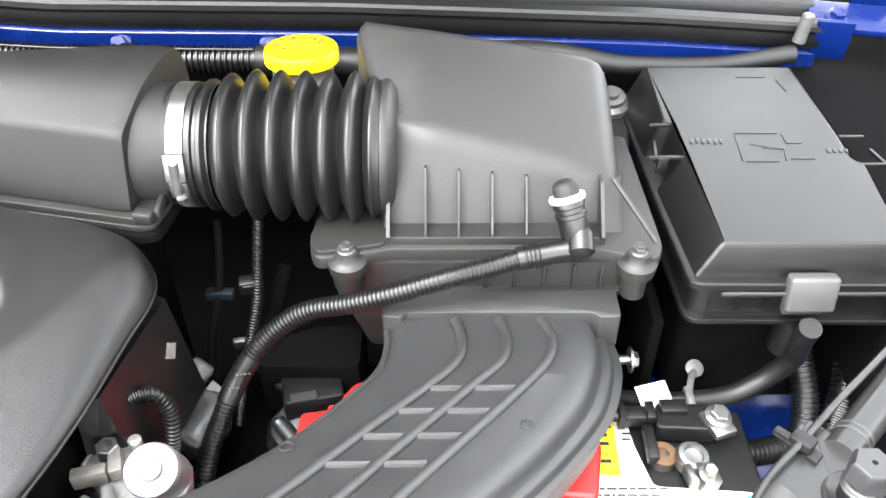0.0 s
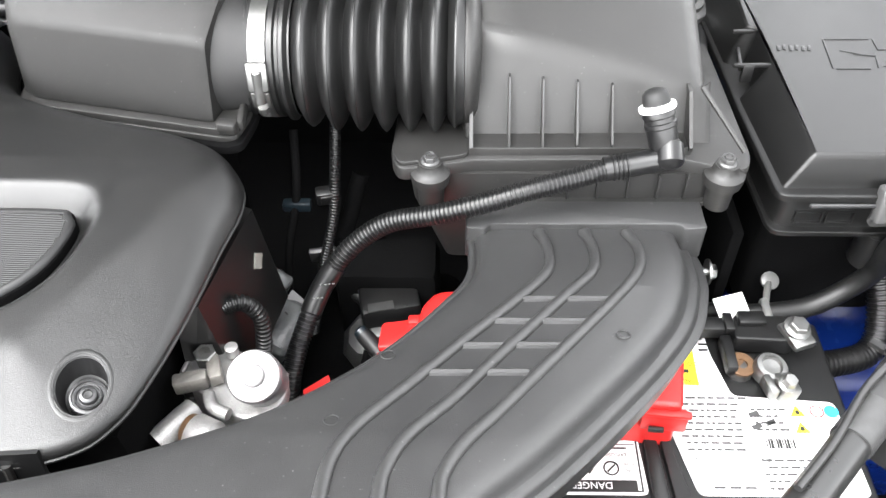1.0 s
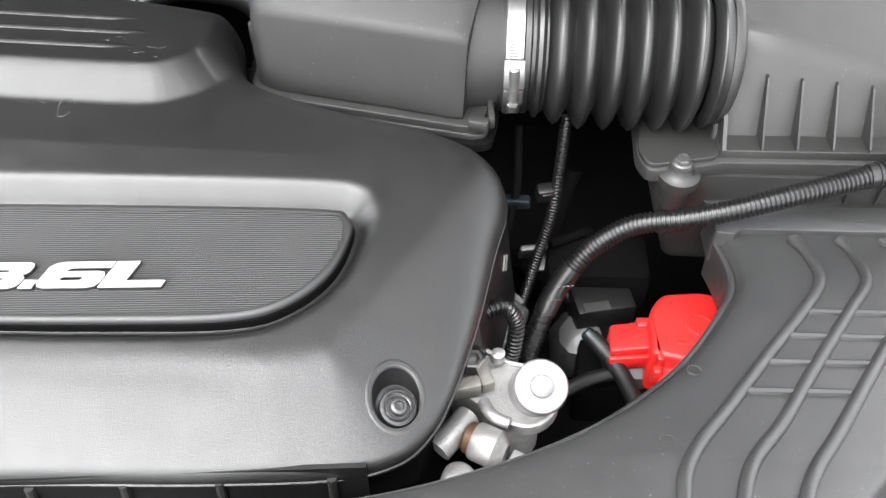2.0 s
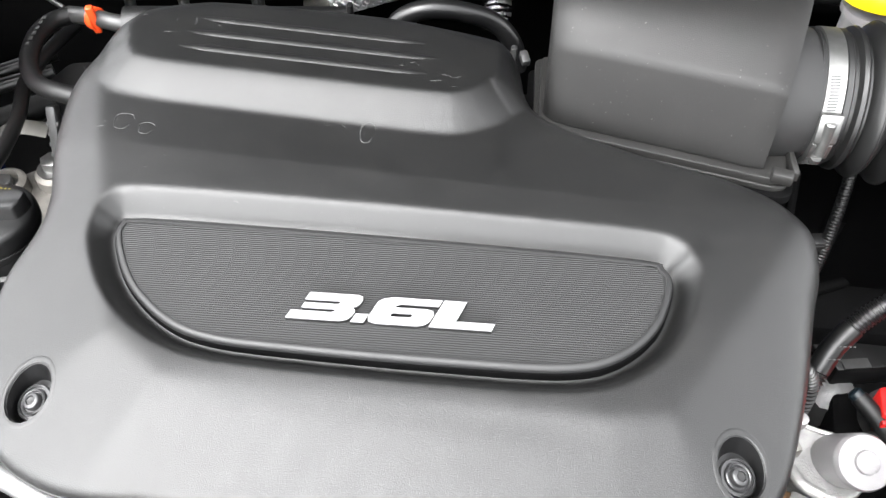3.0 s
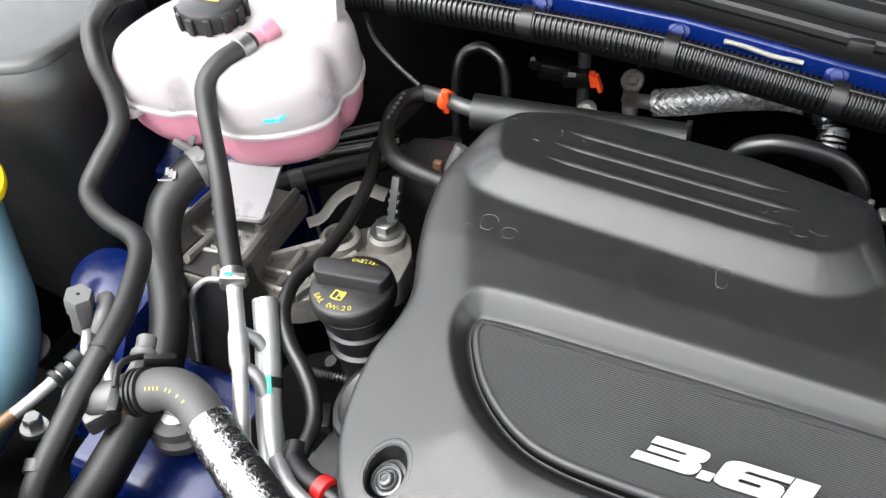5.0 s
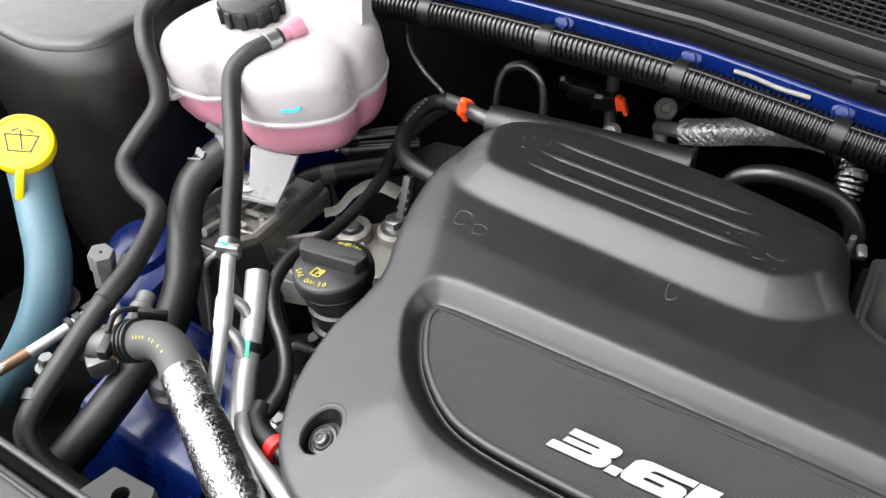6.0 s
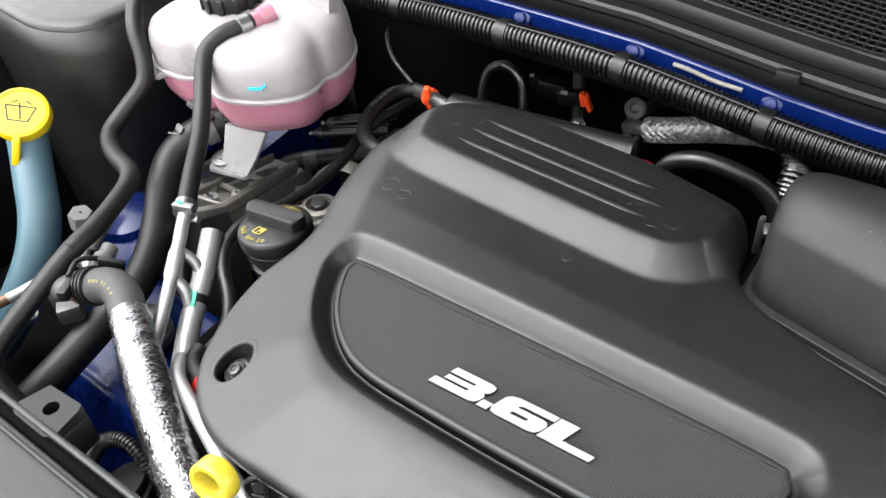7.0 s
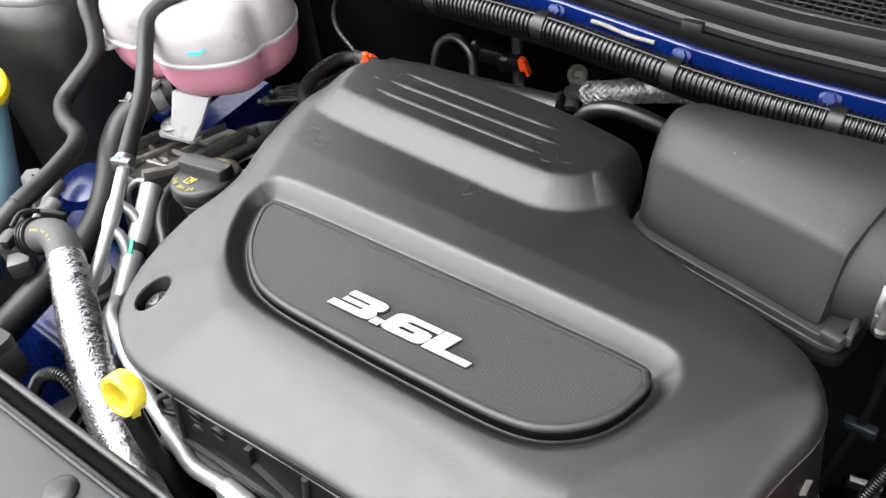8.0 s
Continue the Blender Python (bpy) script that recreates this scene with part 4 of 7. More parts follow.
rcap = part("cap", capm, "yellow", res, "bright yellow screw cap with dark printed warning", angle=25)
random.seed(12)
for k in range(9):
    y = 0.7590 - 0.0051 * k
    wide = 0.9 * math.sqrt(max(0.0, 0.0295 ** 2 - (y - 0.738) ** 2))
    x = -0.138 - wide
    while x < -0.138 + wide - 0.004:
        ln = random.uniform(0.0025, 0.009)
        part("print_bar", box((x + ln / 2, y + random.uniform(-0.001, 0.001), 0.9881 - 0.085 * (y - 0.738)), (ln, random.uniform(0.0008, 0.0015), 0.0006), 0, (-4.9, 0, random.uniform(-25, 25))), "ink", rcap)
        x += ln + random.uniform(0.0015, 0.004)

# ---- air duct over the battery ----
duct = thing("air_intake_duct", (-0.05, 0.36, 0.82), "grey-black plastic air intake duct with raised ribs", "air duct")
def duct_z(x, y):
    return 0.870 + 0.28 * (0.478 - y) - 0.10 * max(0.0, 0.25 - y)


EDGE_L = [(-0.044, 0.488), (-0.042, 0.455), (-0.045, 0.425), (-0.058, 0.398), (-0.097, 0.340), (-0.142, 0.295), (-0.190, 0.262), (-0.248, 0.236), (-0.303, 0.219), (-0.38, 0.202)]
EDGE_R = [(0.139, 0.488), (0.139, 0.455), (0.134, 0.425), (0.118, 0.380), (0.090, 0.337), (0.052, 0.291), (0.008, 0.242), (-0.028, 0.208), (-0.06, 0.17), (-0.09, 0.115)]
el = spline([(x, y, 0) for x, y in EDGE_L], 0.004)
er = spline([(x, y, 0) for x, y in EDGE_R], 0.004)
def even(line, n):
    """The same line as n + 1 points at even steps."""
    d = np.cumsum([0] + [(b - a).length for a, b in zip(line, line[1:])])
    t = np.linspace(0, d[-1], n + 1)
    return [Vector((np.interp(q, d, [p.x for p in line]), np.interp(q, d, [p.y for p in line]), 0)) for q in t]


rings, n = [], 120
for a, b in zip(even(el, n), even(er, n)):
    across = (b - a).normalized()
    ring = []
    for t, drop in ((-0.003, 0.052), (-0.0050, 0.0150), (-0.0056, 0.0120), (-0.0052, 0.0085), (-0.0036, 0.0075), (-0.0010, 0.0078), (0.0004, 0.0092), (0.0018, 0.0075), (0.0036, 0.0030), (0.0065, 0.0010), (0.012, 0.0), (0.03, -0.0010), (0.05, -0.0015)):
        q = a + across * t
        ring.append((q.x, q.y, duct_z(q.x, q.y) - drop))
    for t in np.linspace(0.30, 0.70, 5):
        q = a.lerp(b, t)
        ring.append((q.x, q.y, duct_z(q.x, q.y) - 0.0 + 0.0022))
    for t, drop in ((0.055, -0.0015), (0.036, -0.0008), (0.027, 0.0004), (0.0215, 0.0020), (0.0180, 0.0048), (0.0150, 0.0105), (0.0125, 0.0165), (0.0112, 0.0180), (0.0060, 0.0188), (0.0042, 0.0200), (0.0030, 0.0225), (0.0012, 0.0268), (-0.0042, 0.0275), (-0.0058, 0.0290), (-0.0052, 0.0320), (-0.001, 0.0340), (0.002, 0.065)):
        q = b - across * t
        ring.append((q.x, q.y, duct_z(q.x, q.y) - drop))
    rings.append(ring)
part("body", loft(rings), "duct", duct, angle=50)
R1 = [(0.010, 0.476), (0.0145, 0.450), (0.0115, 0.420), (-0.011, 0.386), (-0.051, 0.336), (-0.085, 0.292), (-0.112, 0.258), (-0.124, 0.234), (-0.127, 0.206), (-0.128, 0.16)]
R2 = [(0.046, 0.476), (0.050, 0.450), (0.045, 0.420), (0.021, 0.387), (-0.030, 0.318), (-0.058, 0.279), (-0.083, 0.249), (-0.094, 0.225), (-0.096, 0.206), (-0.097, 0.16)]
R3 = [(0.080, 0.476), (0.085, 0.450), (0.079, 0.420), (0.053, 0.380), (-0.005, 0.303), (-0.030, 0.270), (-0.051, 0.244), (-0.062, 0.223), (-0.064, 0.207), (-0.066, 0.16)]
for r in (R1, R2, R3):
    part("rib", tube([(x, y, duct_z(x, y) + 0.0030) for x, y in r], lambda i, s: 0.0042 if s > 0.006 else 0.0054, 10, 0.005), "duct", duct)
for (x0, y0), (x1, y1) in (((-0.009, 0.384), (0.056, 0.385)), ((-0.032, 0.358), (0.035, 0.358)), ((-0.053, 0.331), (0.013, 0.332)), ((-0.074, 0.304), (-0.010, 0.305))):
    pts = [(x0 + (x1 - x0) * t, y0 + (y1 - y0) * t) for t in np.linspace(0, 1, 8)]
    part("cross_rib", sweep([Vector((x, y, duct_z(x, y) + 0.0022)) for x, y in pts], 0.0030, 8), "duct", duct)
part("collar", prism(rounded([(-0.050, 0.512), (-0.050, 0.480), (-0.034, 0.478), (-0.030, 0.484), (0.124, 0.484), (0.128, 0.478), (0.146, 0.480), (0.146, 0.512)], 0.003), 0.842, 0.876, 0.002), "duct", duct)
for x, y, r in ((-0.100, 0.322, 0.004), (-0.128, 0.262, 0.004), (0.018, 0.452, 0.003), (0.056, 0.345, 0.004)):
    part("mould_mark", lathe([(r + 0.001, -0.0005), (r + 0.0008, 0.0004), (r + 0.0002, 0.0004), (r, -0.0005)], (x, y, duct_z(x, y) + 0.0020), (0, 0.28, 1), 24, cap=False), "duct", duct)

# ---- fuse box ----
fuse = thing("fuse_box", (0.29, 0.64, 0.78), "black plastic fuse box with a clipped lid", "fuse box")


def lid_top(y):
    """The lid rises a little towards its rear."""
    return 0.9245 + 0.052 * (y - 0.517)


def lid_block(low, high, z0, r=0.009, soft=0.005):
    """A lid block between two plan outlines with a rounded top edge."""
    a, b = rounded(low, r, 5), rounded(high, r, 5)
    near = [(p[0] + (q[0] - p[0]) * 0.86, p[1] + (q[1] - p[1]) * 0.86) for p, q in zip(a, b)]
    rows = [[(x, y, z0) for x, y in a], [(x, y, z0 + 0.86 * (lid_top(y) - z0)) for x, y in near], [(x, y, lid_top(y) - soft * 0.35) for x, y in inset_poly(b, soft * 0.25)], [(x, y, lid_top(y)) for x, y in inset_poly(b, soft)]]
    return loft(rows)


LID_LOW = [(0.208, 0.509), (0.386, 0.509), (0.392, 0.625), (0.377, 0.629), (0.377, 0.662), (0.372, 0.798), (0.195, 0.800), (0.199, 0.690), (0.216, 0.686), (0.216, 0.640), (0.200, 0.634)]
LID_HIGH = [(0.226, 0.514), (0.376, 0.514), (0.382, 0.623), (0.373, 0.629), (0.373, 0.662), (0.366, 0.790), (0.212, 0.790), (0.211, 0.690), (0.221, 0.685), (0.221, 0.641), (0.223, 0.632)]
part("lid", lid_block(LID_LOW, LID_HIGH, 0.890, 0.004, 0.003), "fuse", fuse, angle=24)
part("lid_rim", prism(rounded([(0.203, 0.500), (0.390, 0.498), (0.396, 0.630), (0.380, 0.800), (0.192, 0.802), (0.196, 0.630)], 0.012, 4), 0.886, 0.8925, 0.002), "fuse", fuse)
part("front_lip", box((0.300, 0.4975, 0.884), (0.140, 0.0030, 0.0035), 0.001), "screw", fuse, "pale grey lip along the lid's front")
part("base", prism(rounded([(0.210, 0.506), (0.384, 0.504), (0.376, 0.792), (0.198, 0.792)], 0.014, 4), 0.846, 0.8865, 0.002), "fuse", fuse)
part("base_rim", prism(rounded([(0.206, 0.499), (0.390, 0.497), (0.384, 0.80), (0.194, 0.80)], 0.014, 4), 0.848, 0.8525, 0.0012), "fuse", fuse)
part("base_foot", prism(rounded([(0.225, 0.545), (0.36, 0.545), (0.36, 0.75), (0.225, 0.75)], 0.014, 4), 0.70, 0.847), "dark", fuse)
for x in (0.236, 0.262):
    part("slot", join(box((x, 0.5045, 0.871), (0.022, 0.003, 0.0016), 0.0004), box((x, 0.5045, 0.859), (0.022, 0.003, 0.0016), 0.0004), box((x - 0.011, 0.5045, 0.865), (0.0016, 0.003, 0.013), 0.0004), box((x + 0.011, 0.5045, 0.865), (0.0016, 0.003, 0.013), 0.0004)), "fuse", fuse)
part("latch", join(box((0.303, 0.497, 0.886), (0.041, 0.014, 0.033), 0.0035, (-12, 0, 0), 3), box((0.303, 0.503, 0.866), (0.034, 0.010, 0.014), 0.002)), "greyplastic", fuse, "grey latch tab")
part("cable_outlet", lathe([(0.017, -0.05), (0.017, -0.012), (0.019, -0.010), (0.019, 0.0)], (0.312, 0.520, 0.848), (0, 0, 1), 24), "black", fuse)
part("side_clip", join(box((0.212, 0.6875, 0.9290), (0.026, 0.0030, 0.0040), 0.0008), box((0.206, 0.6360, 0.9260), (0.034, 0.0030, 0.0040), 0.0008), box((0.2000, 0.6560, 0.9200), (0.0035, 0.034, 0.0050), 0.001, (0, 0, -8)), box((0.203, 0.636, 0.918), (0.010, 0.004, 0.018), 0.001)), "fuse", fuse)
part("side_clip", join(box((0.386, 0.6660, 0.9295), (0.024, 0.0030, 0.0035), 0.0008), box((0.392, 0.6230, 0.9270), (0.026, 0.0030, 0.0035), 0.0008), box((0.4000, 0.6350, 0.9270), (0.0032, 0.026, 0.0035), 0.0008, (0, 0, 12))), "fuse", fuse)
# embossed book mark and lettering bars on the lid
random.seed(8)


def emboss(x, y, w_, h_, turn=0):
    part("embossed_mark", box((x, y, lid_top(y) + 0.0002), (w_, h_, 0.0010), 0.0003, (3, 0, turn)), "fuse", fuse)


for x, y, w_, h_, turn in ((0.296, 0.668, 0.040, 0.0012, 0), (0.290, 0.624, 0.030, 0.0012, 0), (0.274, 0.647, 0.0012, 0.044, -4), (0.320, 0.660, 0.0012, 0.016, 0), (0.327, 0.652, 0.014, 0.0012, 0), (0.314, 0.636, 0.0012, 0.022, -10), (0.328, 0.628, 0.022, 0.0012, 0), (0.298, 0.647, 0.026, 0.0012, -18), (0.306, 0.644, 0.020, 0.0012, -8)):
    emboss(x, y, w_, h_, turn)
for k in range(6):
    emboss(0.232 + 0.0055 * k, 0.655 + random.uniform(-0.001, 0.001), 0.0030, 0.0080, -12)
for k in range(4):
    emboss(0.355 + 0.0055 * k, 0.640, 0.0030, 0.0060, -6)
emboss(0.318, 0.768, 0.030, 0.0012)
emboss(0.345, 0.752, 0.0012, 0.022, 10)

# ---- battery ----
batt = thing("car_battery", (0.10, 0.38, 0.56), "black car battery with white warning labels", "battery")
part("case", prism(rounded([(-0.055, 0.302), (0.272, 0.302), (0.272, 0.486), (-0.055, 0.486)], 0.006), 0.56, 0.748, 0.003), "black", batt)
part("top_ridge", prism(rounded([(0.096, 0.302), (0.109, 0.302), (0.104, 0.400), (0.095, 0.400)], 0.002), 0.747, 0.754, 0.002), "black", batt)
part("top_ridge", prism(rounded([(0.113, 0.302), (0.127, 0.302), (0.110, 0.400), (0.106, 0.400)], 0.002), 0.747, 0.754, 0.002), "black", batt)
LZ = 0.748
big = part("label", prism(rounded([(0.133, 0.312), (0.266, 0.312), (0.262, 0.398), (0.178, 0.404), (0.168, 0.448), (0.166, 0.478), (0.132, 0.478), (0.116, 0.388)], 0.006), LZ, LZ + 0.0016), "label", batt, "white printed label")
LT = LZ + 0.0016
part("yellow_panel", prism([(0.128, 0.416), (0.152, 0.414), (0.154, 0.474), (0.134, 0.474)], LT, LT + 0.0003), "yellowink", big, "yellow warning panel")
random.seed(4)
for k in (1, 3, 4, 5):
    part("print_bar", box((0.142 + random.uniform(-0.002, 0.002), 0.420 + 0.0092 * k, LT + 0.0004), (random.uniform(0.009, 0.017), 0.0036, 0.0003)), "ink", big)
def print_block(x0, x1, y0, rows, pitch, high, material="greyink"):
    """Rows of words as bars of uneven length."""
    for k in range(rows):
        x, end = x0 + random.uniform(0, 0.004), x1 - random.uniform(0, 0.014)
        while x < end:
            ln = random.uniform(0.0025, 0.0085)
            part("print_bar", box((x + ln / 2, y0 + pitch * k, LT + 0.0002), (ln, high, 0.0003)), material, big)
            x += ln + 0.0018
print_block(0.128, 0.182, 0.3520, 9, 0.0062, 0.0020)
print_block(0.190, 0.215, 0.3710, 4, 0.0065, 0.0020)
print_block(0.188, 0.240, 0.3180, 5, 0.0062, 0.0018)
print_block(0.156, 0.166, 0.4400, 5, 0.0062, 0.0022, "ink")
for k in range(11):
    part("print_bar", box((0.196 + 0.0022 * k, 0.358, LT + 0.0002), (0.0009 + 0.0006 * (k % 3), 0.009, 0.0003)), "ink", big)
for x, y in ((0.192, 0.386), (0.204, 0.378), (0.192, 0.374)):
    part("print_bar", box((x, y, LT + 0.0002), (0.009, 0.0045, 0.0003), 0, (0, 0, 20)), "greyink", big)
for x, y in ((0.222, 0.384), (0.222, 0.368)):
    tri = part("warning_triangle", prism([(x, y), (x + 0.013, y), (x + 0.0065, y + 0.011)], LT, LT + 0.0003), "yellowink", big)
    part("print_bar", box((x + 0.0065, y + 0.004, LT + 0.0004), (0.0035, 0.004, 0.0003)), "ink", tri)
part("pictogram", lathe([(0.006, 0), (0.006, 0.0003), (0.0048, 0.0003), (0.0048, 0.0)], (0.245, 0.389, LT), (0, 0, 1), 20, cap=False), "red", big)
part("pictogram", lathe([(0.006, 0), (0.006, 0.0003), (0, 0.0003)], (0.257, 0.389, LT), (0, 0, 1), 20), "cyan", big)
small = part("label", prism(rounded([(-0.01, 0.312), (0.094, 0.312), (0.090, 0.388), (-0.01, 0.388)], 0.005), LZ, LT), "label", batt, "white danger label")
danger = part("print_panel", prism([(0.02, 0.315), (0.086, 0.315), (0.086, 0.324), (0.02, 0.324)], LT, LT + 0.0003), "ink", small)
part("print_panel", prism([(0.03, 0.376), (0.088, 0.376), (0.088, 0.385), (0.03, 0.385)], LT, LT + 0.0003), "ink", small)
for c_, s_ in (((0.0895, 0.350, LT + 0.0002), (0.0016, 0.072, 0.0003)), ((0.040, 0.3145, LT + 0.0002), (0.098, 0.0016, 0.0003))):
    part("frame_line", box(c_, s_), "ink", small)
part("print_panel", prism([(0.030, 0.3555), (0.088, 0.3555), (0.088, 0.3562), (0.030, 0.3562)], LT, LT + 0.0003), "ink", small)
def print_line(text, size, x, y, material, parent, z=LT + 0.0002):
    """A printed line, read from behind the battery."""
    part("lettering", letters(text, size, pose(x, y, z, 0, 0, 180), 0.0001), material, parent)
print_line("DANGER", 0.0082, 0.050, 0.3195, "label", danger, LT + 0.0004)
print_line("EXPLOSIVE GASES", 0.0042, 0.064, 0.3465, "ink", small)
print_line("SHIELD", 0.0040, 0.0800, 0.3325, "ink", small)
print_line("EYES", 0.0040, 0.0815, 0.3390, "ink", small)
print_line("NO", 0.0036, 0.0335, 0.3335, "ink", small)
for k in range(2):
    part("print_bar", box((0.064 - 0.002 * k, 0.3665 - 0.005 * k, LT + 0.0002), (0.010, 0.0018, 0.0003)), "greyink", small)
    part("print_bar", box((0.053, 0.3665 - 0.005 * k, LT + 0.0002), (0.007, 0.0018, 0.0003)), "greyink", small)
part("print_bar", box((0.066, 0.3525, LT + 0.0002), (0.030, 0.0016, 0.0003)), "greyink", small)
part("warning_triangle", prism([(0.0425, 0.339), (0.0565, 0.339), (0.0495, 0.329)], LT, LT + 0.0003), "ink", small)
print_line("@ 25\u00b0C 100 MINS, 21.3 kg", 0.0056, 0.166, 0.3425, "ink", big)
print_line("CCA @ -18\u00b0C (SAE/EN)", 0.0056, 0.166, 0.3345, "ink", big)
print_line("12V 65Ah @ 25\u00b0C", 0.0056, 0.172, 0.3265, "ink", big)
for k in range(3):
    part("print_bar", box((0.150 + 0.012 * k, 0.3185, LT + 0.0002), (0.009, 0.0020, 0.0003)), "greyink", big)
print_line("SEALED", 0.0062, 0.1425, 0.4185, "ink", big, LT + 0.0004)
print_line("DO NOT", 0.0062, 0.1425, 0.4370, "ink", big, LT + 0.0004)
for x, y in ((0.067, 0.3345), (0.026, 0.334), (0.078, 0.366)):
    part("pictogram", lathe([(0.0065, 0), (0.0065, 0.0004), (0.0052, 0.0004), (0.005, 0)], (x, y, LT), (0, 0, 1), 20, cap=False), "ink", small)
    part("print_bar", box((x, y, LT + 0.0002), (0.009, 0.0016, 0.0003), 0, (0, 0, 45)), "ink", small)

# clamp, sensor and terminal on the battery's negative post
neg = thing("battery_clamp", (0.21, 0.43, 0.747), "metal battery terminal clamp with black sensor body", "battery clamp")
part("post", lathe([(0.011, 0.0), (0.0105, 0.009), (0.008, 0.011)], (0.190, 0.430, 0.747), (0, 0, 1), 24), "darksteel", neg)
part("copper_disc", lathe([(0.0118, 0), (0.0118, 0.0030), (0.0112, 0.0036), (0.0048, 0.0036), (0.0042, 0.0020), (0, 0.0020)], (0.190, 0.431, 0.756), (0.1, -0.1, 1), 28), "copper", neg, "brown copper disc")
part("jaw", join(lathe([(0.0085, -0.006), (0.0140, -0.006), (0.0145, -0.002), (0.0145, 0.005), (0.0130, 0.0075), (0.0090, 0.0080), (0.0080, 0.0050), (0.0, 0.0045)], (0.213, 0.426, 0.757), (0.1, -0.1, 1), 22), box((0.222, 0.409, 0.756), (0.018, 0.022, 0.016), 0.003, (0, 8, 14)), box((0.208, 0.407, 0.758), (0.007, 0.020, 0.014), 0.002, (0, 0, 14))), "steel", neg)
hexbolt((0.221, 0.406, 0.765), (0.1, -0.2, 1), 0.0062, 0.009, 1.3, neg)
part("sensor_body", join(prism(rounded([(0.186, 0.450), (0.238, 0.447), (0.244, 0.462), (0.236, 0.476), (0.190, 0.478)], 0.005), 0.752, 0.770, 0.002), box((0.204, 0.470, 0.773), (0.024, 0.014, 0.006), 0.0015), box((0.180, 0.440, 0.760), (0.010, 0.036, 0.012), 0.002)), "black", neg)
part("plug", join(box((0.172, 0.466, 0.765), (0.030, 0.015, 0.014), 0.002), box((0.183, 0.466, 0.771), (0.008, 0.019, 0.008), 0.001), box((0.158, 0.466, 0.766), (0.006, 0.018, 0.017), 0.001), tube([(0.156, 0.466, 0.765), (0.136, 0.470, 0.763), (0.115, 0.474, 0.755)], 0.0055, 12)), "black", neg)
for dx in (0.0, 0.004):
    part("wire", tube([(0.135, 0.470 + dx, 0.766), (0.122, 0.474 + dx, 0.769), (0.110, 0.480 + dx, 0.758)], 0.0016, 8), "red", neg)
hexbolt((0.240, 0.457, 0.776), (0.1, -0.1, 1), 0.0085, 0.008, 1.4, neg)
part("lug", box((0.240, 0.454, 0.770), (0.022, 0.030, 0.008), 0.003, (0, 0, 20)), "steel", neg)
solo("paper_tag", box((0.190, 0.484, 0.772), (0.034, 0.022, 0.0008), 0, (28, 10, 24)), "label", "white paper tag tucked behind the battery", "tag")

# red terminal covers on the positive side
redc = thing("positive_terminal_cover", (0.06, 0.39, 0.748), "bright red plastic positive terminal cover", "terminal cover")
part("shell", join(prism(rounded([(-0.035, 0.372), (0.118, 0.356), (0.128, 0.408), (0.100, 0.430), (-0.035, 0.432)], 0.006), 0.748, 0.806, 0.005, 3), box((0.106, 0.357, 0.786), (0.036, 0.008, 0.022), 0.002, (0, 0, -6))), "red", redc)
part("hinge_bar", box((0.095, 0.3555, 0.798), (0.060, 0.006, 0.004), 0.001, (0, 0, -6)), "red", redc)
# slot is a solid black block; the shade inside is only coloured
part("slot", box((0.100, 0.3515, 0.780), (0.012, 0.003, 0.005), 0.0005, (0, 0, -6)), "ink", redc)
redd = thing("fusible_link_cover", (-0.05, 0.445, 0.74), "bright red plastic cover over the fusible link", "terminal cover")
part("shell", join(prism(rounded([(-0.086, 0.432), (-0.005, 0.416), (0.005, 0.490), (-0.036, 0.500), (-0.070, 0.496), (-0.082, 0.478)], 0.007), 0.74, 0.792, 0.006, 3), prism(rounded([(-0.080, 0.392), (-0.012, 0.390), (-0.002, 0.436), (-0.078, 0.441)], 0.006), 0.74, 0.776, 0.004)), "red", redd)
part("snout", join(prism(rounded([(-0.118, 0.440), (-0.080, 0.445), (-0.078, 0.474), (-0.116, 0.468)], 0.004), 0.756, 0.782, 0.0025), box((-0.0975, 0.4385, 0.770), (0.042, 0.004, 0.016), 0.0012, (0, 0, 6))), "red", redd)
part("hinge_rib", join(box((-0.0800, 0.448, 0.786), (0.006, 0.044, 0.012), 0.002, (0, 0, 4)), box((-0.0860, 0.470, 0.780), (0.014, 0.010, 0.010), 0.002), box((-0.0800, 0.424, 0.772), (0.008, 0.008, 0.020), 0.002)), "red", redd)
part("boss", lathe([(0.012, 0), (0.012, 0.0012), (0.010, 0.0016), (0.0095, 0.0006), (0, 0.0006)], (-0.042, 0.462, 0.792), (0, 0, 1), 24), "red", redd)
for k in range(3):
    part("embossed_bar", box((-0.060 + 0.012 * k, 0.444, 0.7925), (0.007, 0.004, 0.001), 0.0003), "red", redd)
redd.location.x -= 0.007
redd.location.y -= 0.012
redb = thing("cable_boot", (-0.17, 0.39, 0.76), "small red rubber cable boot", "cable boot")
part("boot", loft([[(-0.184, 0.386, 0.752), (-0.162, 0.398, 0.752), (-0.166, 0.408, 0.752), (-0.186, 0.394, 0.752)], [(-0.184, 0.386, 0.768), (-0.162, 0.398, 0.770), (-0.166, 0.408, 0.770), (-0.186, 0.394, 0.768)]]), "red", redb)
part("cable", tube([(-0.165, 0.40, 0.761), (-0.140, 0.415, 0.759), (-0.11, 0.425, 0.757)], 0.006, 12), "rubber", redb)

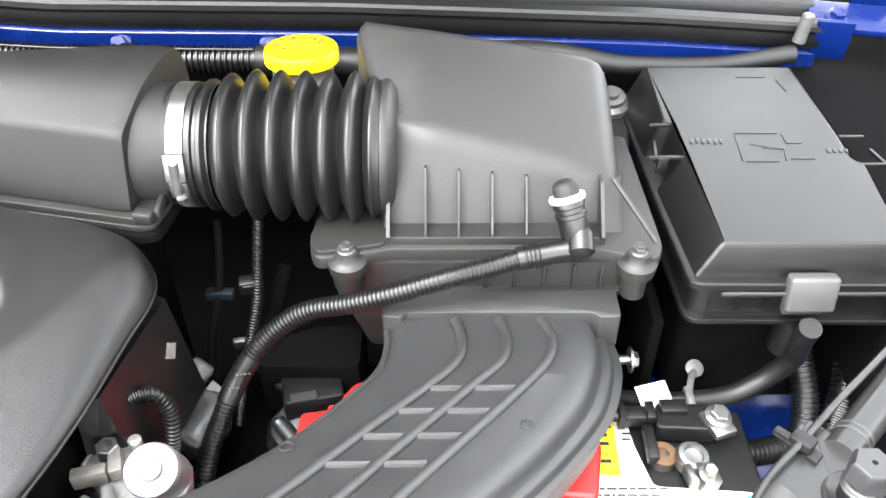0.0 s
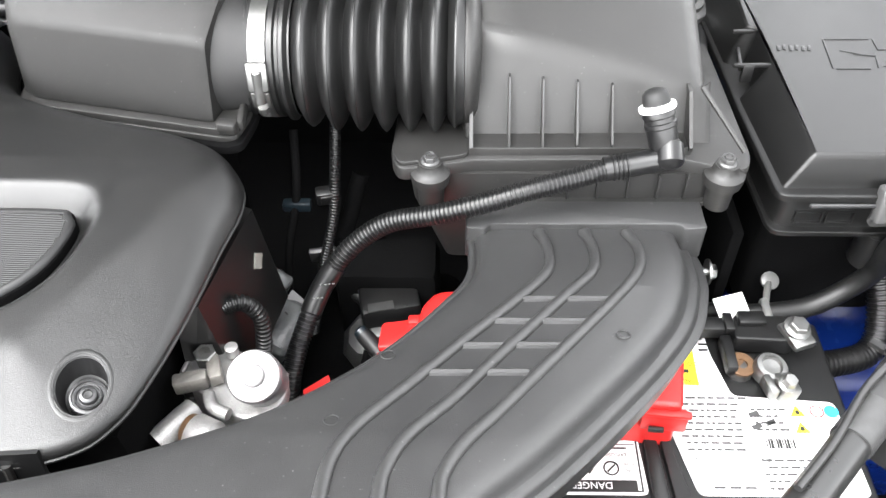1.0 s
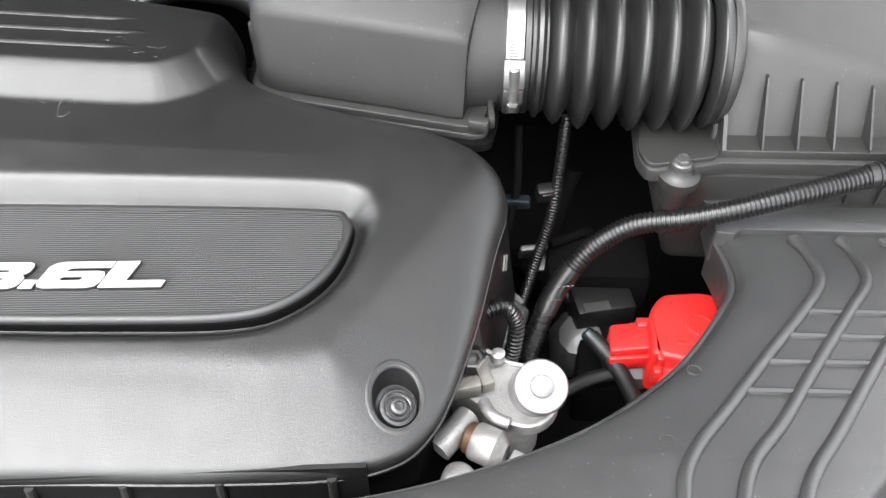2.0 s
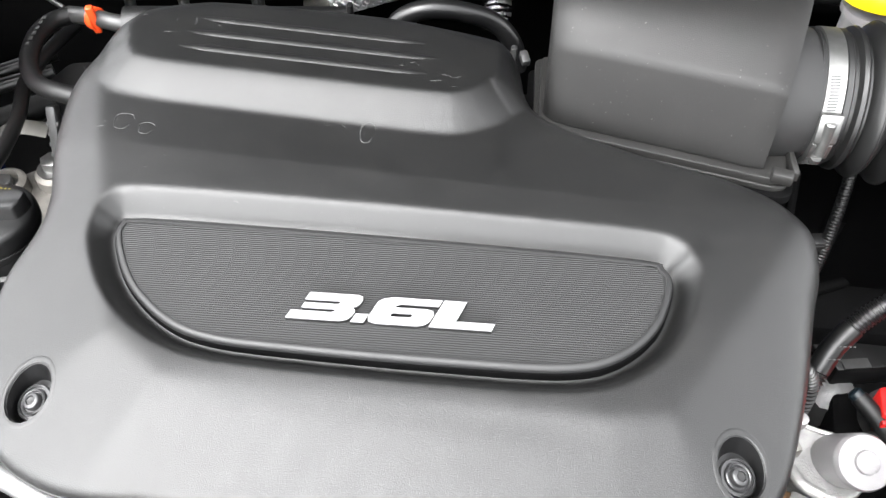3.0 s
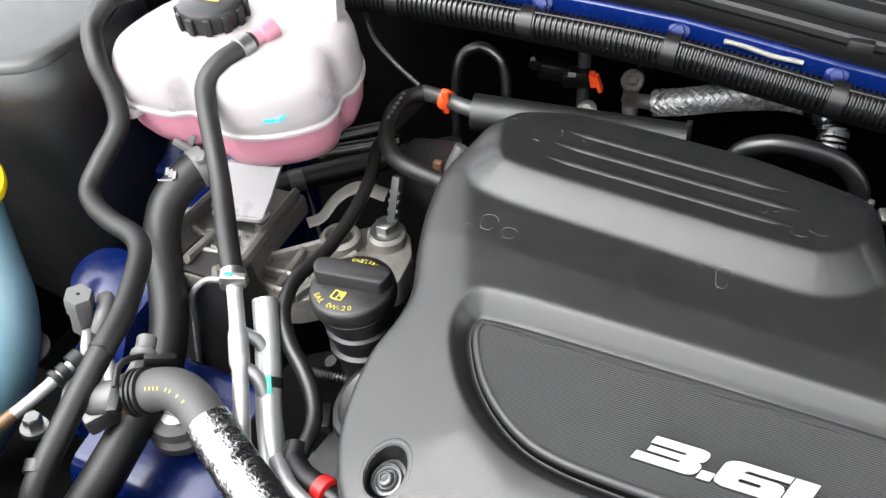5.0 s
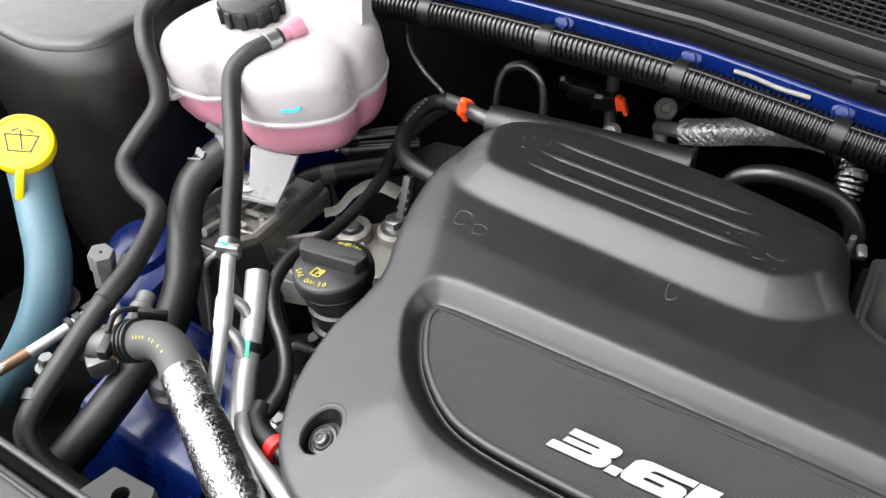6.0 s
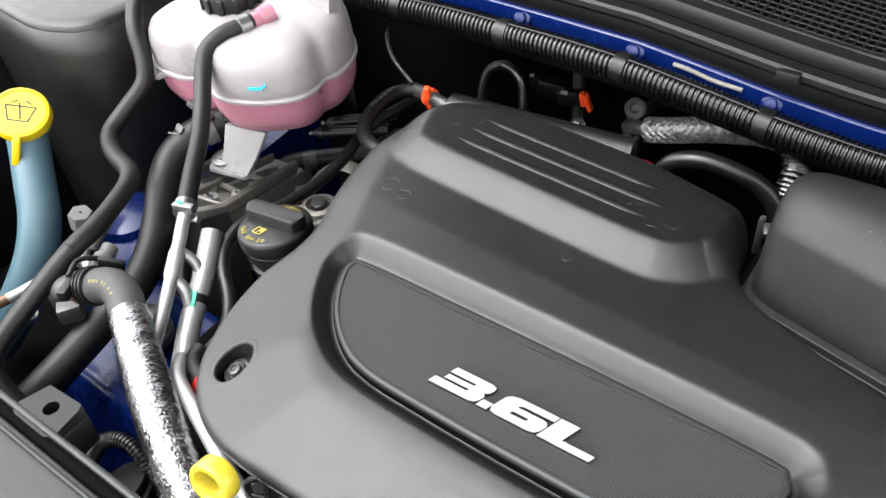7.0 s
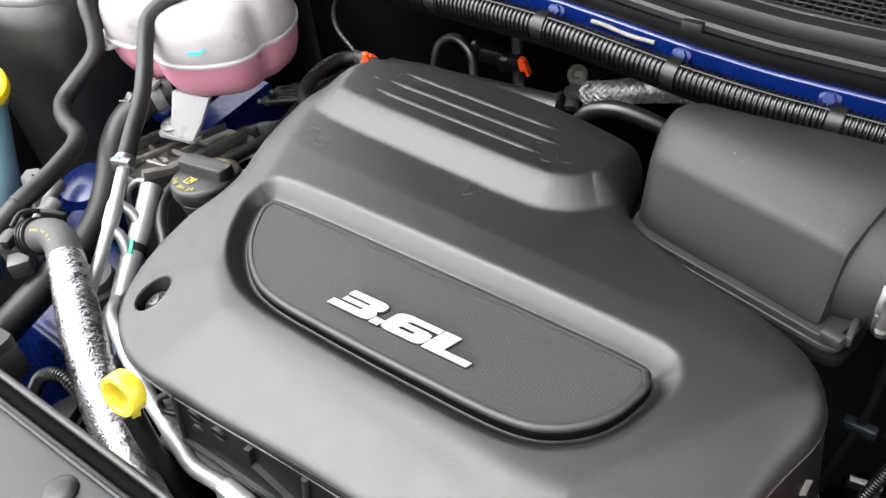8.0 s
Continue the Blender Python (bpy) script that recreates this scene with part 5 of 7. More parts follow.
# ---- right front support bar with its plate and stud ----
supp = thing("radiator_support", (0.28, 0.33, 0.80), "black tubular radiator support with plate and hex stud", "support bar")
part("bar", tube([(0.10, 0.190, 0.868), (0.160, 0.245, 0.875), (0.205, 0.291, 0.879)], 0.0125, 20), "plate", supp, "grey tubular bar")
part("collar", tube([(0.196, 0.282, 0.8785), (0.220, 0.306, 0.880)], 0.0140, 20), "darksteel", supp)
part("bar", tube([(0.270, 0.340, 0.880), (0.340, 0.408, 0.884), (0.46, 0.525, 0.890)], 0.0135, 20), "plate", supp, "grey tubular bar")
for k in range(2):
    band(supp, (0.281 + 0.004 * k, 0.351 + 0.004 * k, 0.8807), (0.283 + 0.004 * k, 0.353 + 0.004 * k, 0.8808), 0.0142, "darksteel", "ring")
part("plate", prism(rounded([(0.258, 0.368), (0.207, 0.314), (0.222, 0.290), (0.252, 0.262), (0.280, 0.260), (0.294, 0.285), (0.288, 0.335)], [0.003, 0.003, 0.006, 0.018, 0.018, 0.016, 0.006]), 0.845, 0.886, 0.003), "plate", supp, "grey coated support plate")
part("washer", lathe([(0.0205, 0), (0.0205, 0.002), (0.0185, 0.003), (0.0160, 0.0015), (0.0125, 0.0015)], (0.265, 0.303, 0.886), (0, 0, 1), 36), "plate", supp)
part("sleeve", lathe([(0.0120, 0), (0.0120, 0.012), (0.0105, 0.013)], (0.265, 0.303, 0.887), (0, 0, 1), 28), "black", supp, "black rubber sleeve")
part("stud", join(lathe([(0.0128, 0.012), (0.0132, 0.014), (0.0120, 0.016), (0.0132, 0.018), (0.0120, 0.020), (0.0125, 0.021)], (0.265, 0.303, 0.886), (0, 0, 1), 28), lathe([(0.0125, 0.021), (0.0140, 0.022), (0.0140, 0.036), (0.0120, 0.039), (0.0020, 0.039), (0.0018, 0.034), (0, 0.034)], (0.265, 0.303, 0.886), (0, 0, 1), 6)), "screw", supp, "dark grey hexagonal cap")
part("cable", tube([(0.148, 0.243, 0.892), (0.180, 0.276, 0.891), (0.211, 0.314, 0.892), (0.243, 0.343, 0.894), (0.277, 0.374, 0.898), (0.343, 0.433, 0.900), (0.42, 0.51, 0.905)], 0.0028, 10), "plate", supp, "thin grey cable")
part("cable_clip", join(box((0.243, 0.343, 0.893), (0.012, 0.016, 0.008), 0.002, (0, 0, 45)), box((0.236, 0.349, 0.889), (0.006, 0.020, 0.005), 0.001, (0, 0, 45)), box((0.249, 0.334, 0.888), (0.010, 0.008, 0.004), 0.001, (0, 0, 45))), "rubber", supp)

# ---- loom and clutter below the fuse box ----
loom_r = thing("battery_cable", (0.28, 0.50, 0.72), "black taped and braided battery cable with grey cable tie", "cable")
part("braided_cable", tube([(0.304, 0.480, 0.862), (0.306, 0.488, 0.84), (0.312, 0.500, 0.805), (0.300, 0.505, 0.775), (0.270, 0.500, 0.755), (0.235, 0.496, 0.750), (0.205, 0.496, 0.748), (0.17, 0.51, 0.735)], 0.0095, 16), "rubber", loom_r)
part("cable_tie", join(tube([(0.228, 0.494, 0.752), (0.232, 0.512, 0.757), (0.240, 0.530, 0.752)], 0.0032, 10), lathe([(0.0085, -0.002), (0.0088, 0.001), (0.006, 0.0025), (0, 0.003)], (0.242, 0.534, 0.752), (0.1, -0.55, 0.8), 24), box((0.227, 0.494, 0.748), (0.008, 0.024, 0.026), 0.003)), "lightgrey", loom_r, "grey plastic cable tie")
loom_s = thing("wiring_conduit", (0.36, 0.52, 0.70), "black corrugated wiring conduit", "conduit")
part("tube", corrugated([(0.34, 0.60, 0.80), (0.345, 0.55, 0.76), (0.350, 0.515, 0.725), (0.34, 0.49, 0.70), (0.30, 0.475, 0.70), (0.26, 0.47, 0.705), (0.22, 0.475, 0.70)], 0.013, 0.005, 0.0018, 16), "conduit", loom_s)
part("tube", corrugated([(0.44, 0.66, 0.80), (0.42, 0.60, 0.76), (0.40, 0.54, 0.72), (0.38, 0.50, 0.68)], 0.015, 0.005, 0.0018, 16), "conduit", loom_s)
part("red_tag", box((0.298, 0.520, 0.81), (0.005, 0.004, 0.010), 0.001), "red", loom_s)
rail = thing("body_rail", (0.26, 0.55, 0.60), "dark blue painted body rail below the fuse box", "body rail")
part("beam", loft([[(x, y, z) for y, z in rounded([(0.43, 0.52), (0.43, 0.600), (0.46, 0.625), (0.500, 0.632), (0.515, 0.655), (0.56, 0.660), (0.575, 0.675), (0.60, 0.675), (0.60, 0.52)], 0.012)] for x in (0.16, 0.30, 0.54)]), "blue", rail)
part("tower", lathe([(0.075, -0.30), (0.070, -0.02), (0.062, 0.0), (0.02, 0.004)], (0.215, 0.83, 0.835), (0, -0.1, 1), 32), "blue", rail)
bolt_s = thing("side_bolt", (0.170, 0.512, 0.785), "steel stud bolt with washer", "bolt")
part("stud", lathe([(0.0045, -0.03), (0.0045, 0.014)], (0.165, 0.515, 0.785), (1, 0, 0), 14), "steel", bolt_s)
part("nut", hexbolt((0.172, 0.515, 0.785), (1, 0, 0), 0.0075, 0.007, 1.6), "steel", bolt_s)
strut = thing("strut_nut", (0.178, 0.79, 0.90), "dark strut mount nut on a black bracket", "nut")
part("bracket", prism(rounded([(0.158, 0.690), (0.186, 0.690), (0.204, 0.790), (0.196, 0.815), (0.158, 0.815)], 0.008), 0.868, 0.890, 0.003), "black", strut)
part("cup", lathe([(0.024, -0.02), (0.022, 0.0), (0.016, 0.003), (0.016, 0.008), (0.009, 0.009), (0.009, 0.014), (0, 0.014)], (0.180, 0.785, 0.900), (0, -0.2, 1), 28), "darksteel", strut)
hinge = thing("bonnet_hinge", (0.45, 0.86, 0.93), "blue painted bonnet hinge bracket with bolt", "hinge")
part("leaf", join(box((0.46, 0.87, 0.955), (0.10, 0.05, 0.008), 0.002, (12, 0, -12)), box((0.43, 0.85, 0.94), (0.04, 0.006, 0.05), 0.002, (12, 0, -12)), box((0.49, 0.90, 0.985), (0.05, 0.008, 0.06), 0.002, (0, 0, -12))), "blue", hinge)
hexbolt((0.435, 0.862, 0.962), (0, -0.2, 1), 0.009, 0.007, 1.5, hinge, "blue")
peg = thing("cowl_peg", (0.385, 0.845, 0.93), "pale grey plastic peg on the cowl", "peg")
part("peg", lathe([(0.0072, 0), (0.0068, 0.030), (0.005, 0.032)], (0.388, 0.835, 0.945), (0.1, 0, 1), 20), "greyplastic", peg)

# made-up near-black panels that darken the gap between battery and fuse box
tray = thing("gap_panels", (0.20, 0.60, 0.56), "near-black panels added to fill the shaded gap beside the fuse box", "tray")
part("floor", box((0.17, 0.60, 0.655), (0.13, 0.16, 0.02), 0.004), "dark", tray)
part("wall", box((0.196, 0.64, 0.74), (0.012, 0.22, 0.16), 0.004), "dark", tray)
part("wall", box((0.16, 0.70, 0.76), (0.12, 0.012, 0.18), 0.004), "dark", tray)


# ---- coolant expansion tank ----
tank = thing("coolant_tank", (-1.04, 0.62, 0.90), "milky white coolant expansion tank with pink coolant", "coolant tank")
TANK = [(-1.208, 0.610), (-1.202, 0.558), (-1.168, 0.532), (-1.116, 0.530), (-1.088, 0.542), (-1.066, 0.532), (-1.030, 0.525), (-0.990, 0.540), (-0.958, 0.570), (-0.952, 0.596), (-0.959, 0.618), (-0.955, 0.640), (-0.966, 0.675), (-0.990, 0.705), (-1.03, 0.728), (-1.12, 0.735), (-1.18, 0.69)]
tk = closed_curve(TANK, 0.006)
tcx, tcy = -1.05, 0.635


def tank_rings(levels):
    return [[(tcx + (x - tcx) * k, tcy + (y - tcy) * k, z) for x, y in tk] for k, z in levels]


part("upper_shell", loft(tank_rings([(0.97, 0.9545), (0.992, 0.958), (0.990, 0.967), (0.983, 0.981), (0.965, 0.993), (0.93, 1.003), (0.86, 1.010), (0.72, 1.015), (0.45, 1.018), (0.05, 1.019)])), "white", tank, angle=60)
part("seam", loft(tank_rings([(0.98, 0.950), (1.018, 0.9512), (1.022, 0.9530), (1.018, 0.9550), (0.98, 0.957)])), "white", tank)
part("lower_shell", loft(tank_rings([(0.60, 0.898), (0.80, 0.902), (0.90, 0.909), (0.955, 0.922), (0.975, 0.938), (0.975, 0.951)])), "pink", tank, "lower shell with pink coolant inside", angle=60)
part("foot_bracket", join(loft([[(-1.058, 0.535, 0.905), (-1.000, 0.548, 0.905), (-1.000, 0.553, 0.905), (-1.058, 0.540, 0.905)], [(-1.055, 0.520, 0.875), (-1.008, 0.531, 0.875), (-1.008, 0.536, 0.875), (-1.055, 0.525, 0.875)], [(-1.060, 0.506, 0.8575), (-1.012, 0.515, 0.8575), (-1.012, 0.522, 0.8575), (-1.060, 0.513, 0.8575)]]), prism(rounded([(-1.076, 0.520), (-1.068, 0.500), (-1.012, 0.512), (-1.010, 0.53), (-1.06, 0.53)], 0.006), 0.853, 0.858, 0.001)), "tab", tank, "clear milky fixing bracket")
part("side_ear", prism(rounded([(-1.190, 0.534), (-1.182, 0.516), (-1.154, 0.520), (-1.145, 0.55), (-1.17, 0.556)], 0.004), 0.944, 0.951, 0.001), "white", tank)
part("rear_tower", loft([[(-1.020, 0.655, 0.97), (-0.982, 0.655, 0.97), (-0.986, 0.685, 0.97), (-1.02, 0.685, 0.97)], [(-1.015, 0.675, 1.07), (-0.982, 0.675, 1.07), (-0.986, 0.69, 1.07), (-1.015, 0.69, 1.07)]]), "white", tank)
part("nipple", join(lathe([(0.0095, 0.0), (0.0095, 0.030), (0.007, 0.032)], (-1.030, 0.606, 1.022), (-0.25, -0.95, -0.10), 20), lathe([(0.013, -0.012), (0.012, 0.004), (0.0095, 0.006)], (-1.030, 0.606, 1.022), (-0.25, -0.95, -0.10), 20)), "pink", tank)
cap_ = part("cap", lathe([(0.030, 0.0), (0.0335, 0.002), (0.0345, 0.018), (0.033, 0.022), (0.028, 0.024), (0, 0.025)], (-1.100, 0.618, 1.016), (0, 0, 1), 36), "black", tank, "black ribbed screw cap")
for k in range(12):
    a = 2 * math.pi * k / 12
    part("grip", box((-1.100 + 0.0345 * math.cos(a), 0.618 + 0.0345 * math.sin(a), 1.027), (0.006, 0.008, 0.018), 0.0015, (0, 0, math.degrees(a))), "black", cap_)
part("print_mark", prism([(-1.112, 0.611), (-1.086, 0.614), (-1.088, 0.626), (-1.108, 0.624)], 1.0412, 1.0416), "goldink", cap_)
part("paint_mark", join(box((-0.9915, 0.5420, 0.9720), (0.012, 0.005, 0.003), 0, (0, 0, 28)), box((-0.982, 0.5475, 0.9735), (0.009, 0.005, 0.0022), 0, (0, -35, 30))), "cyan", tank)
hexbolt((-1.059, 0.521, 0.8640), (0, -0.1, 1), 0.0085, 0.0065, 1.9, tank)

# ---- hoses on the left ----
ret = hose("coolant_return_hose", [(-1.034, 0.592, 1.021), (-1.038, 0.574, 1.020), (-1.046, 0.553, 1.017), (-1.050, 0.533, 1.007), (-1.042, 0.516, 0.990), (-1.020, 0.489, 0.966), (-0.996, 0.460, 0.949), (-0.964, 0.420, 0.937), (-0.934, 0.384, 0.926)], 0.0099, "black rubber coolant return hose with steel clamps")
band(ret, (-1.035, 0.588, 1.0205), (-1.038, 0.574, 1.020), 0.0118, "steel")
part("clamp_ear", box((-1.033, 0.578, 1.005), (0.012, 0.008, 0.010), 0.002), "steel", ret)
band(ret, (-0.9405, 0.392, 0.929), (-0.932, 0.381, 0.9255), 0.0118, "steel")
part("clamp_ear", box((-0.930, 0.382, 0.934), (0.024, 0.008, 0.010), 0.002, (0, 0, 20)), "steel", ret)
part("paint_mark", box((-0.934, 0.3815, 0.9395), (0.006, 0.004, 0.001), 0), "green", ret)

lines = thing("coolant_pipes", (-0.86, 0.32, 0.82), "bare aluminium coolant pipes welded side by side", "pipe")
part("thin_pipe", tube([(-0.934, 0.384, 0.926), (-0.922, 0.367, 0.918), (-0.905, 0.342, 0.905), (-0.885, 0.312, 0.892), (-0.868, 0.285, 0.880), (-0.845, 0.255, 0.872), (-0.80, 0.222, 0.868), (-0.74, 0.207, 0.872)], lambda i, s: 0.0085 if 0.045 < s < 0.075 else 0.0068, 16), "pipe", lines)
part("thick_pipe", tube([(-0.917, 0.396, 0.898), (-0.905, 0.377, 0.887), (-0.888, 0.350, 0.874), (-0.868, 0.316, 0.860), (-0.845, 0.285, 0.848), (-0.82, 0.255, 0.838)], 0.0112, 18), "pipe", lines)
part("cross_pipe", tube([(-0.896, 0.328, 0.897), (-0.884, 0.330, 0.885), (-0.872, 0.322, 0.862)], 0.0062, 12), "pipe", lines)
part("cross_pipe", tube([(-0.912, 0.352, 0.908), (-0.900, 0.358, 0.893), (-0.892, 0.355, 0.878)], 0.0055, 12), "pipe", lines)
band(lines, (-0.8815, 0.3395, 0.8695), (-0.877, 0.332, 0.866), 0.0122, "black", "band")
part("paint_mark", box((-0.8735, 0.331, 0.8785), (0.0045, 0.016, 0.0025), 0.0005, (32, 0, 30)), "green", lines)

over = hose("overflow_hose", [(-1.180, 0.600, 1.045), (-1.205, 0.588, 1.037), (-1.212, 0.560, 1.020), (-1.192, 0.534, 0.998), (-1.170, 0.520, 0.970), (-1.160, 0.504, 0.946), (-1.163, 0.470, 0.924), (-1.160, 0.443, 0.911), (-1.140, 0.427, 0.908), (-1.104, 0.413, 0.911), (-1.068, 0.404, 0.913), (-1.048, 0.389, 0.912), (-1.031, 0.360, 0.911), (-1.014, 0.325, 0.911), (-1.006, 0.287, 0.907), (-1.004, 0.235, 0.886), (-0.999, 0.178, 0.860), (-0.984, 0.164, 0.842), (-0.962, 0.164, 0.822), (-0.94, 0.17, 0.80)], 0.0107, "long black rubber overflow hose with bends")
band(over, (-1.0065, 0.2900, 0.9072), (-1.0060, 0.2865, 0.9069), 0.0114, "black", "cable_tie")
band(over, (-1.0070, 0.200, 0.8695), (-1.0030, 0.190, 0.8660), 0.0124, "black", "cable_tie")
big_h = hose("radiator_hose", [(-1.084, 0.552, 0.892), (-1.097, 0.528, 0.889), (-1.104, 0.505, 0.882), (-1.107, 0.480, 0.870), (-1.097, 0.452, 0.852), (-1.074, 0.422, 0.832), (-1.044, 0.382, 0.816), (-1.022, 0.335, 0.804), (-1.016, 0.290, 0.797), (-1.014, 0.240, 0.783), (-1.018, 0.190, 0.765), (-1.03, 0.14, 0.74)], 0.0195, "thick black radiator hose with white clip", seg=20)
band(big_h, (-1.091, 0.540, 0.8905), (-1.098, 0.526, 0.8885), 0.0222, "lightgrey", "clip", "pale grey spring clip")
part("clip_ear", join(box((-1.108, 0.534, 0.910), (0.030, 0.006, 0.008), 0.001, (0, 30, 10)), box((-1.104, 0.540, 0.915), (0.006, 0.006, 0.022), 0.001, (0, 30, 10)), box((-1.082, 0.528, 0.910), (0.010, 0.016, 0.006), 0.001, (10, -20, 10))), "lightgrey", big_h)
for k in range(3):
    part("print_bar", box((-1.1125 + 0.0065 * k, 0.5030 - 0.002 * k, 0.9003 + 0.001 * k), (0.0042, 0.0090, 0.0012), 0, (22, -8, 20)), "lightgrey", big_h)
part("print_bar", box((-1.1080, 0.4930, 0.8975), (0.0180, 0.0020, 0.0012), 0, (25, -8, 12)), "lightgrey", big_h)

foil = thing("heater_hose", (-0.85, 0.25, 0.84), "heater hose wrapped in crinkled silver foil", "hose")
FH = [(-0.949, 0.277, 0.897), (-0.938, 0.281, 0.902), (-0.920, 0.283, 0.906), (-0.902, 0.279, 0.905), (-0.884, 0.270, 0.902), (-0.852, 0.254, 0.895), (-0.815, 0.236, 0.890), (-0.760, 0.211, 0.884), (-0.706, 0.189, 0.876), (-0.652, 0.168, 0.864), (-0.612, 0.156, 0.844)]
part("rubber_end", tube(FH[:6], 0.0175, 20, 0.004), "greyrubber", foil, "matt grey rubber end")
random.seed(9)
fl_line = spline(FH[4:], 0.0016)
wrap = sweep(fl_line, lambda i, s: 0.0182 + min(0.002, s * 0.02), 40)
for v in wrap.verts:
    k = min(range(len(fl_line)), key=lambda i: (fl_line[i] - v.co).length_squared)
    off = v.co - fl_line[k]
    turn = math.atan2(off.z, off.y)
    # creases run slanting round the hose, with a few crossing the other way
    crease = abs(noise.noise(Vector((k * 0.42 + turn * 1.6, turn * 0.9, 3)))) + 0.8 * abs(noise.noise(Vector((k * 0.24 - turn * 2.4, turn * 1.3, 9)))) + 0.4 * noise.noise(v.co * 95)
    v.co += off.normalized() * 0.0013 * (crease - 0.4)
part("foil_wrap", wrap, "foil", foil, "crinkled silver foil wrap", angle=16)
fh_line = spline(FH[:6], 0.004)
for k, i_ in enumerate((3, 4, 5, 6, 8, 9, 11, 13)):
    q, d = fh_line[i_], (fh_line[i_ + 1] - fh_line[i_ - 1]).normalized()
    out_ = (Vector((0.15, -0.55, 0.8)) - d * d.dot(Vector((0.15, -0.55, 0.8)))).normalized()
    part("print_bar", moved(box((0, 0, 0), (0.0011, 0.0030, 0.0006)), Matrix.Translation(q + out_ * 0.0174) @ Matrix((d, out_.cross(d), out_)).transposed().to_4x4()), "goldink", foil)
coup = thing("hose_coupling", (-0.96, 0.28, 0.88), "black spring clip on a pale pipe coupling", "hose clamp")
cdir = Vector((-0.86, -0.30, -0.30)).normalized()
cat = Vector((-0.949, 0.277, 0.898))
part("ring", join(*[lathe([(0.0180, 0), (0.0202, 0.0006), (0.0202, 0.0030), (0.0180, 0.0036)], cat + cdir * d, cdir, 32) for d in (0.000, 0.0048, 0.0096)]), "black", coup)
part("spring_end", join(box((-0.965, 0.258, 0.903), (0.010, 0.030, 0.012), 0.002, (0, 0, 30)), box((-0.955, 0.301, 0.905), (0.026, 0.006, 0.014), 0.002, (0, 20, 40)), tube([(-0.966, 0.262, 0.913), (-0.975, 0.280, 0.916), (-0.972, 0.298, 0.906), (-0.962, 0.306, 0.892)], 0.0028, 10)), "black", coup)
part("pipe_end", lathe([(0.0145, 0), (0.0145, 0.014), (0.0172, 0.016), (0.0172, 0.023), (0.0135, 0.025), (0.0135, 0.060)], cat, cdir, 28), "lightgrey", coup, "pale grey pipe end")
part("side_nipple", join(tube([(-0.972, 0.276, 0.892), (-0.975, 0.298, 0.897), (-0.985, 0.318, 0.900)], 0.0085, 16), lathe([(0.0100, 0), (0.0112, 0.001), (0.0112, 0.006), (0.0095, 0.008)], (-0.976, 0.300, 0.897), (-0.4, 0.9, 0.1), 20)), "lightgrey", coup, "pale grey side nipple")
part("orange_band", lathe([(0.0176, 0.0), (0.0176, 0.004)], cat + cdir * 0.0175, cdir, 24), "copper", coup)

thin = hose("vent_hose", [(-0.945, 0.76, 0.86), (-0.953, 0.715, 0.86), (-0.954, 0.664, 0.86), (-0.934, 0.605, 0.860), (-0.922, 0.545, 0.863), (-0.914, 0.490, 0.873), (-0.914, 0.440, 0.884), (-0.909, 0.415, 0.886), (-0.900, 0.394, 0.883), (-0.882, 0.375, 0.876), (-0.861, 0.361, 0.868), (-0.841, 0.343, 0.862), (-0.828, 0.322, 0.859), (-0.823, 0.298, 0.859), (-0.824, 0.283, 0.858)], 0.0072, "thin glossy black vent hose", "bellows")
part("joint", join(tube([(-0.824, 0.286, 0.860), (-0.808, 0.276, 0.864), (-0.782, 0.270, 0.868)], 0.0105, 18), tube([(-0.829, 0.299, 0.861), (-0.823, 0.281, 0.861)], 0.0095, 16)), "black", thin)
part("tail", tube([(-0.785, 0.271, 0.867), (-0.768, 0.268, 0.865), (-0.75, 0.265, 0.858)], 0.0088, 14), "black", thin)
band(thin, (-0.7895, 0.2718, 0.8665), (-0.7785, 0.2696, 0.8685), 0.0118, "red", "lock", "red lock ring")

# ---- service port and small lines ----
port = thing("ac_service_port", (-1.10, 0.34, 0.82), "pale grey capped service port with thin lines", "service port")
part("body", lathe([(0.0115, -0.045), (0.0115, -0.014), (0.0135, -0.013), (0.0135, -0.002), (0.010, 0.0)], (-1.110, 0.348, 0.860), (0.28, 0.05, 1), 6), "lightgrey", port)
part("cap", lathe([(0.0140, 0), (0.0140, 0.012), (0.0125, 0.014), (0.002, 0.014), (0.0018, 0.011), (0, 0.011)], (-1.1105, 0.348, 0.858), (0.28, 0.05, 1), 6), "lightgrey", port)
part("line", tube([(-1.110, 0.340, 0.822), (-1.092, 0.320, 0.822), (-1.065, 0.318, 0.838), (-1.050, 0.312, 0.848), (-1.040, 0.300, 0.832), (-1.045, 0.29, 0.81)], 0.006, 14), "alu", port)
part("line", tube([(-1.083, 0.300, 0.836), (-1.092, 0.255, 0.833), (-1.102, 0.222, 0.830), (-1.118, 0.178, 0.825), (-1.15, 0.12, 0.81)], 0.0060, 14), "pipe", port)
for a_, b_, r_ in (((-1.0815, 0.308, 0.8365), (-1.0835, 0.296, 0.8358), 0.0108), ((-1.0840, 0.292, 0.8355), (-1.0858, 0.284, 0.8350), 0.0090), ((-1.0862, 0.282, 0.8348), (-1.0872, 0.276, 0.8344), 0.0100)):
    band(port, a_, b_, r_, "black", "joint_ring")
part("nut", join(lathe([(0.0085, 0), (0.0085, 0.012), (0.007, 0.014)], (-1.098, 0.243, 0.800), (0.1, 0.2, 1), 6), lathe([(0.0125, -0.006), (0.0128, -0.002), (0.0125, 0.0)], (-1.098, 0.243, 0.800), (0.1, 0.2, 1), 24)), "steel", port, "bright steel nut")
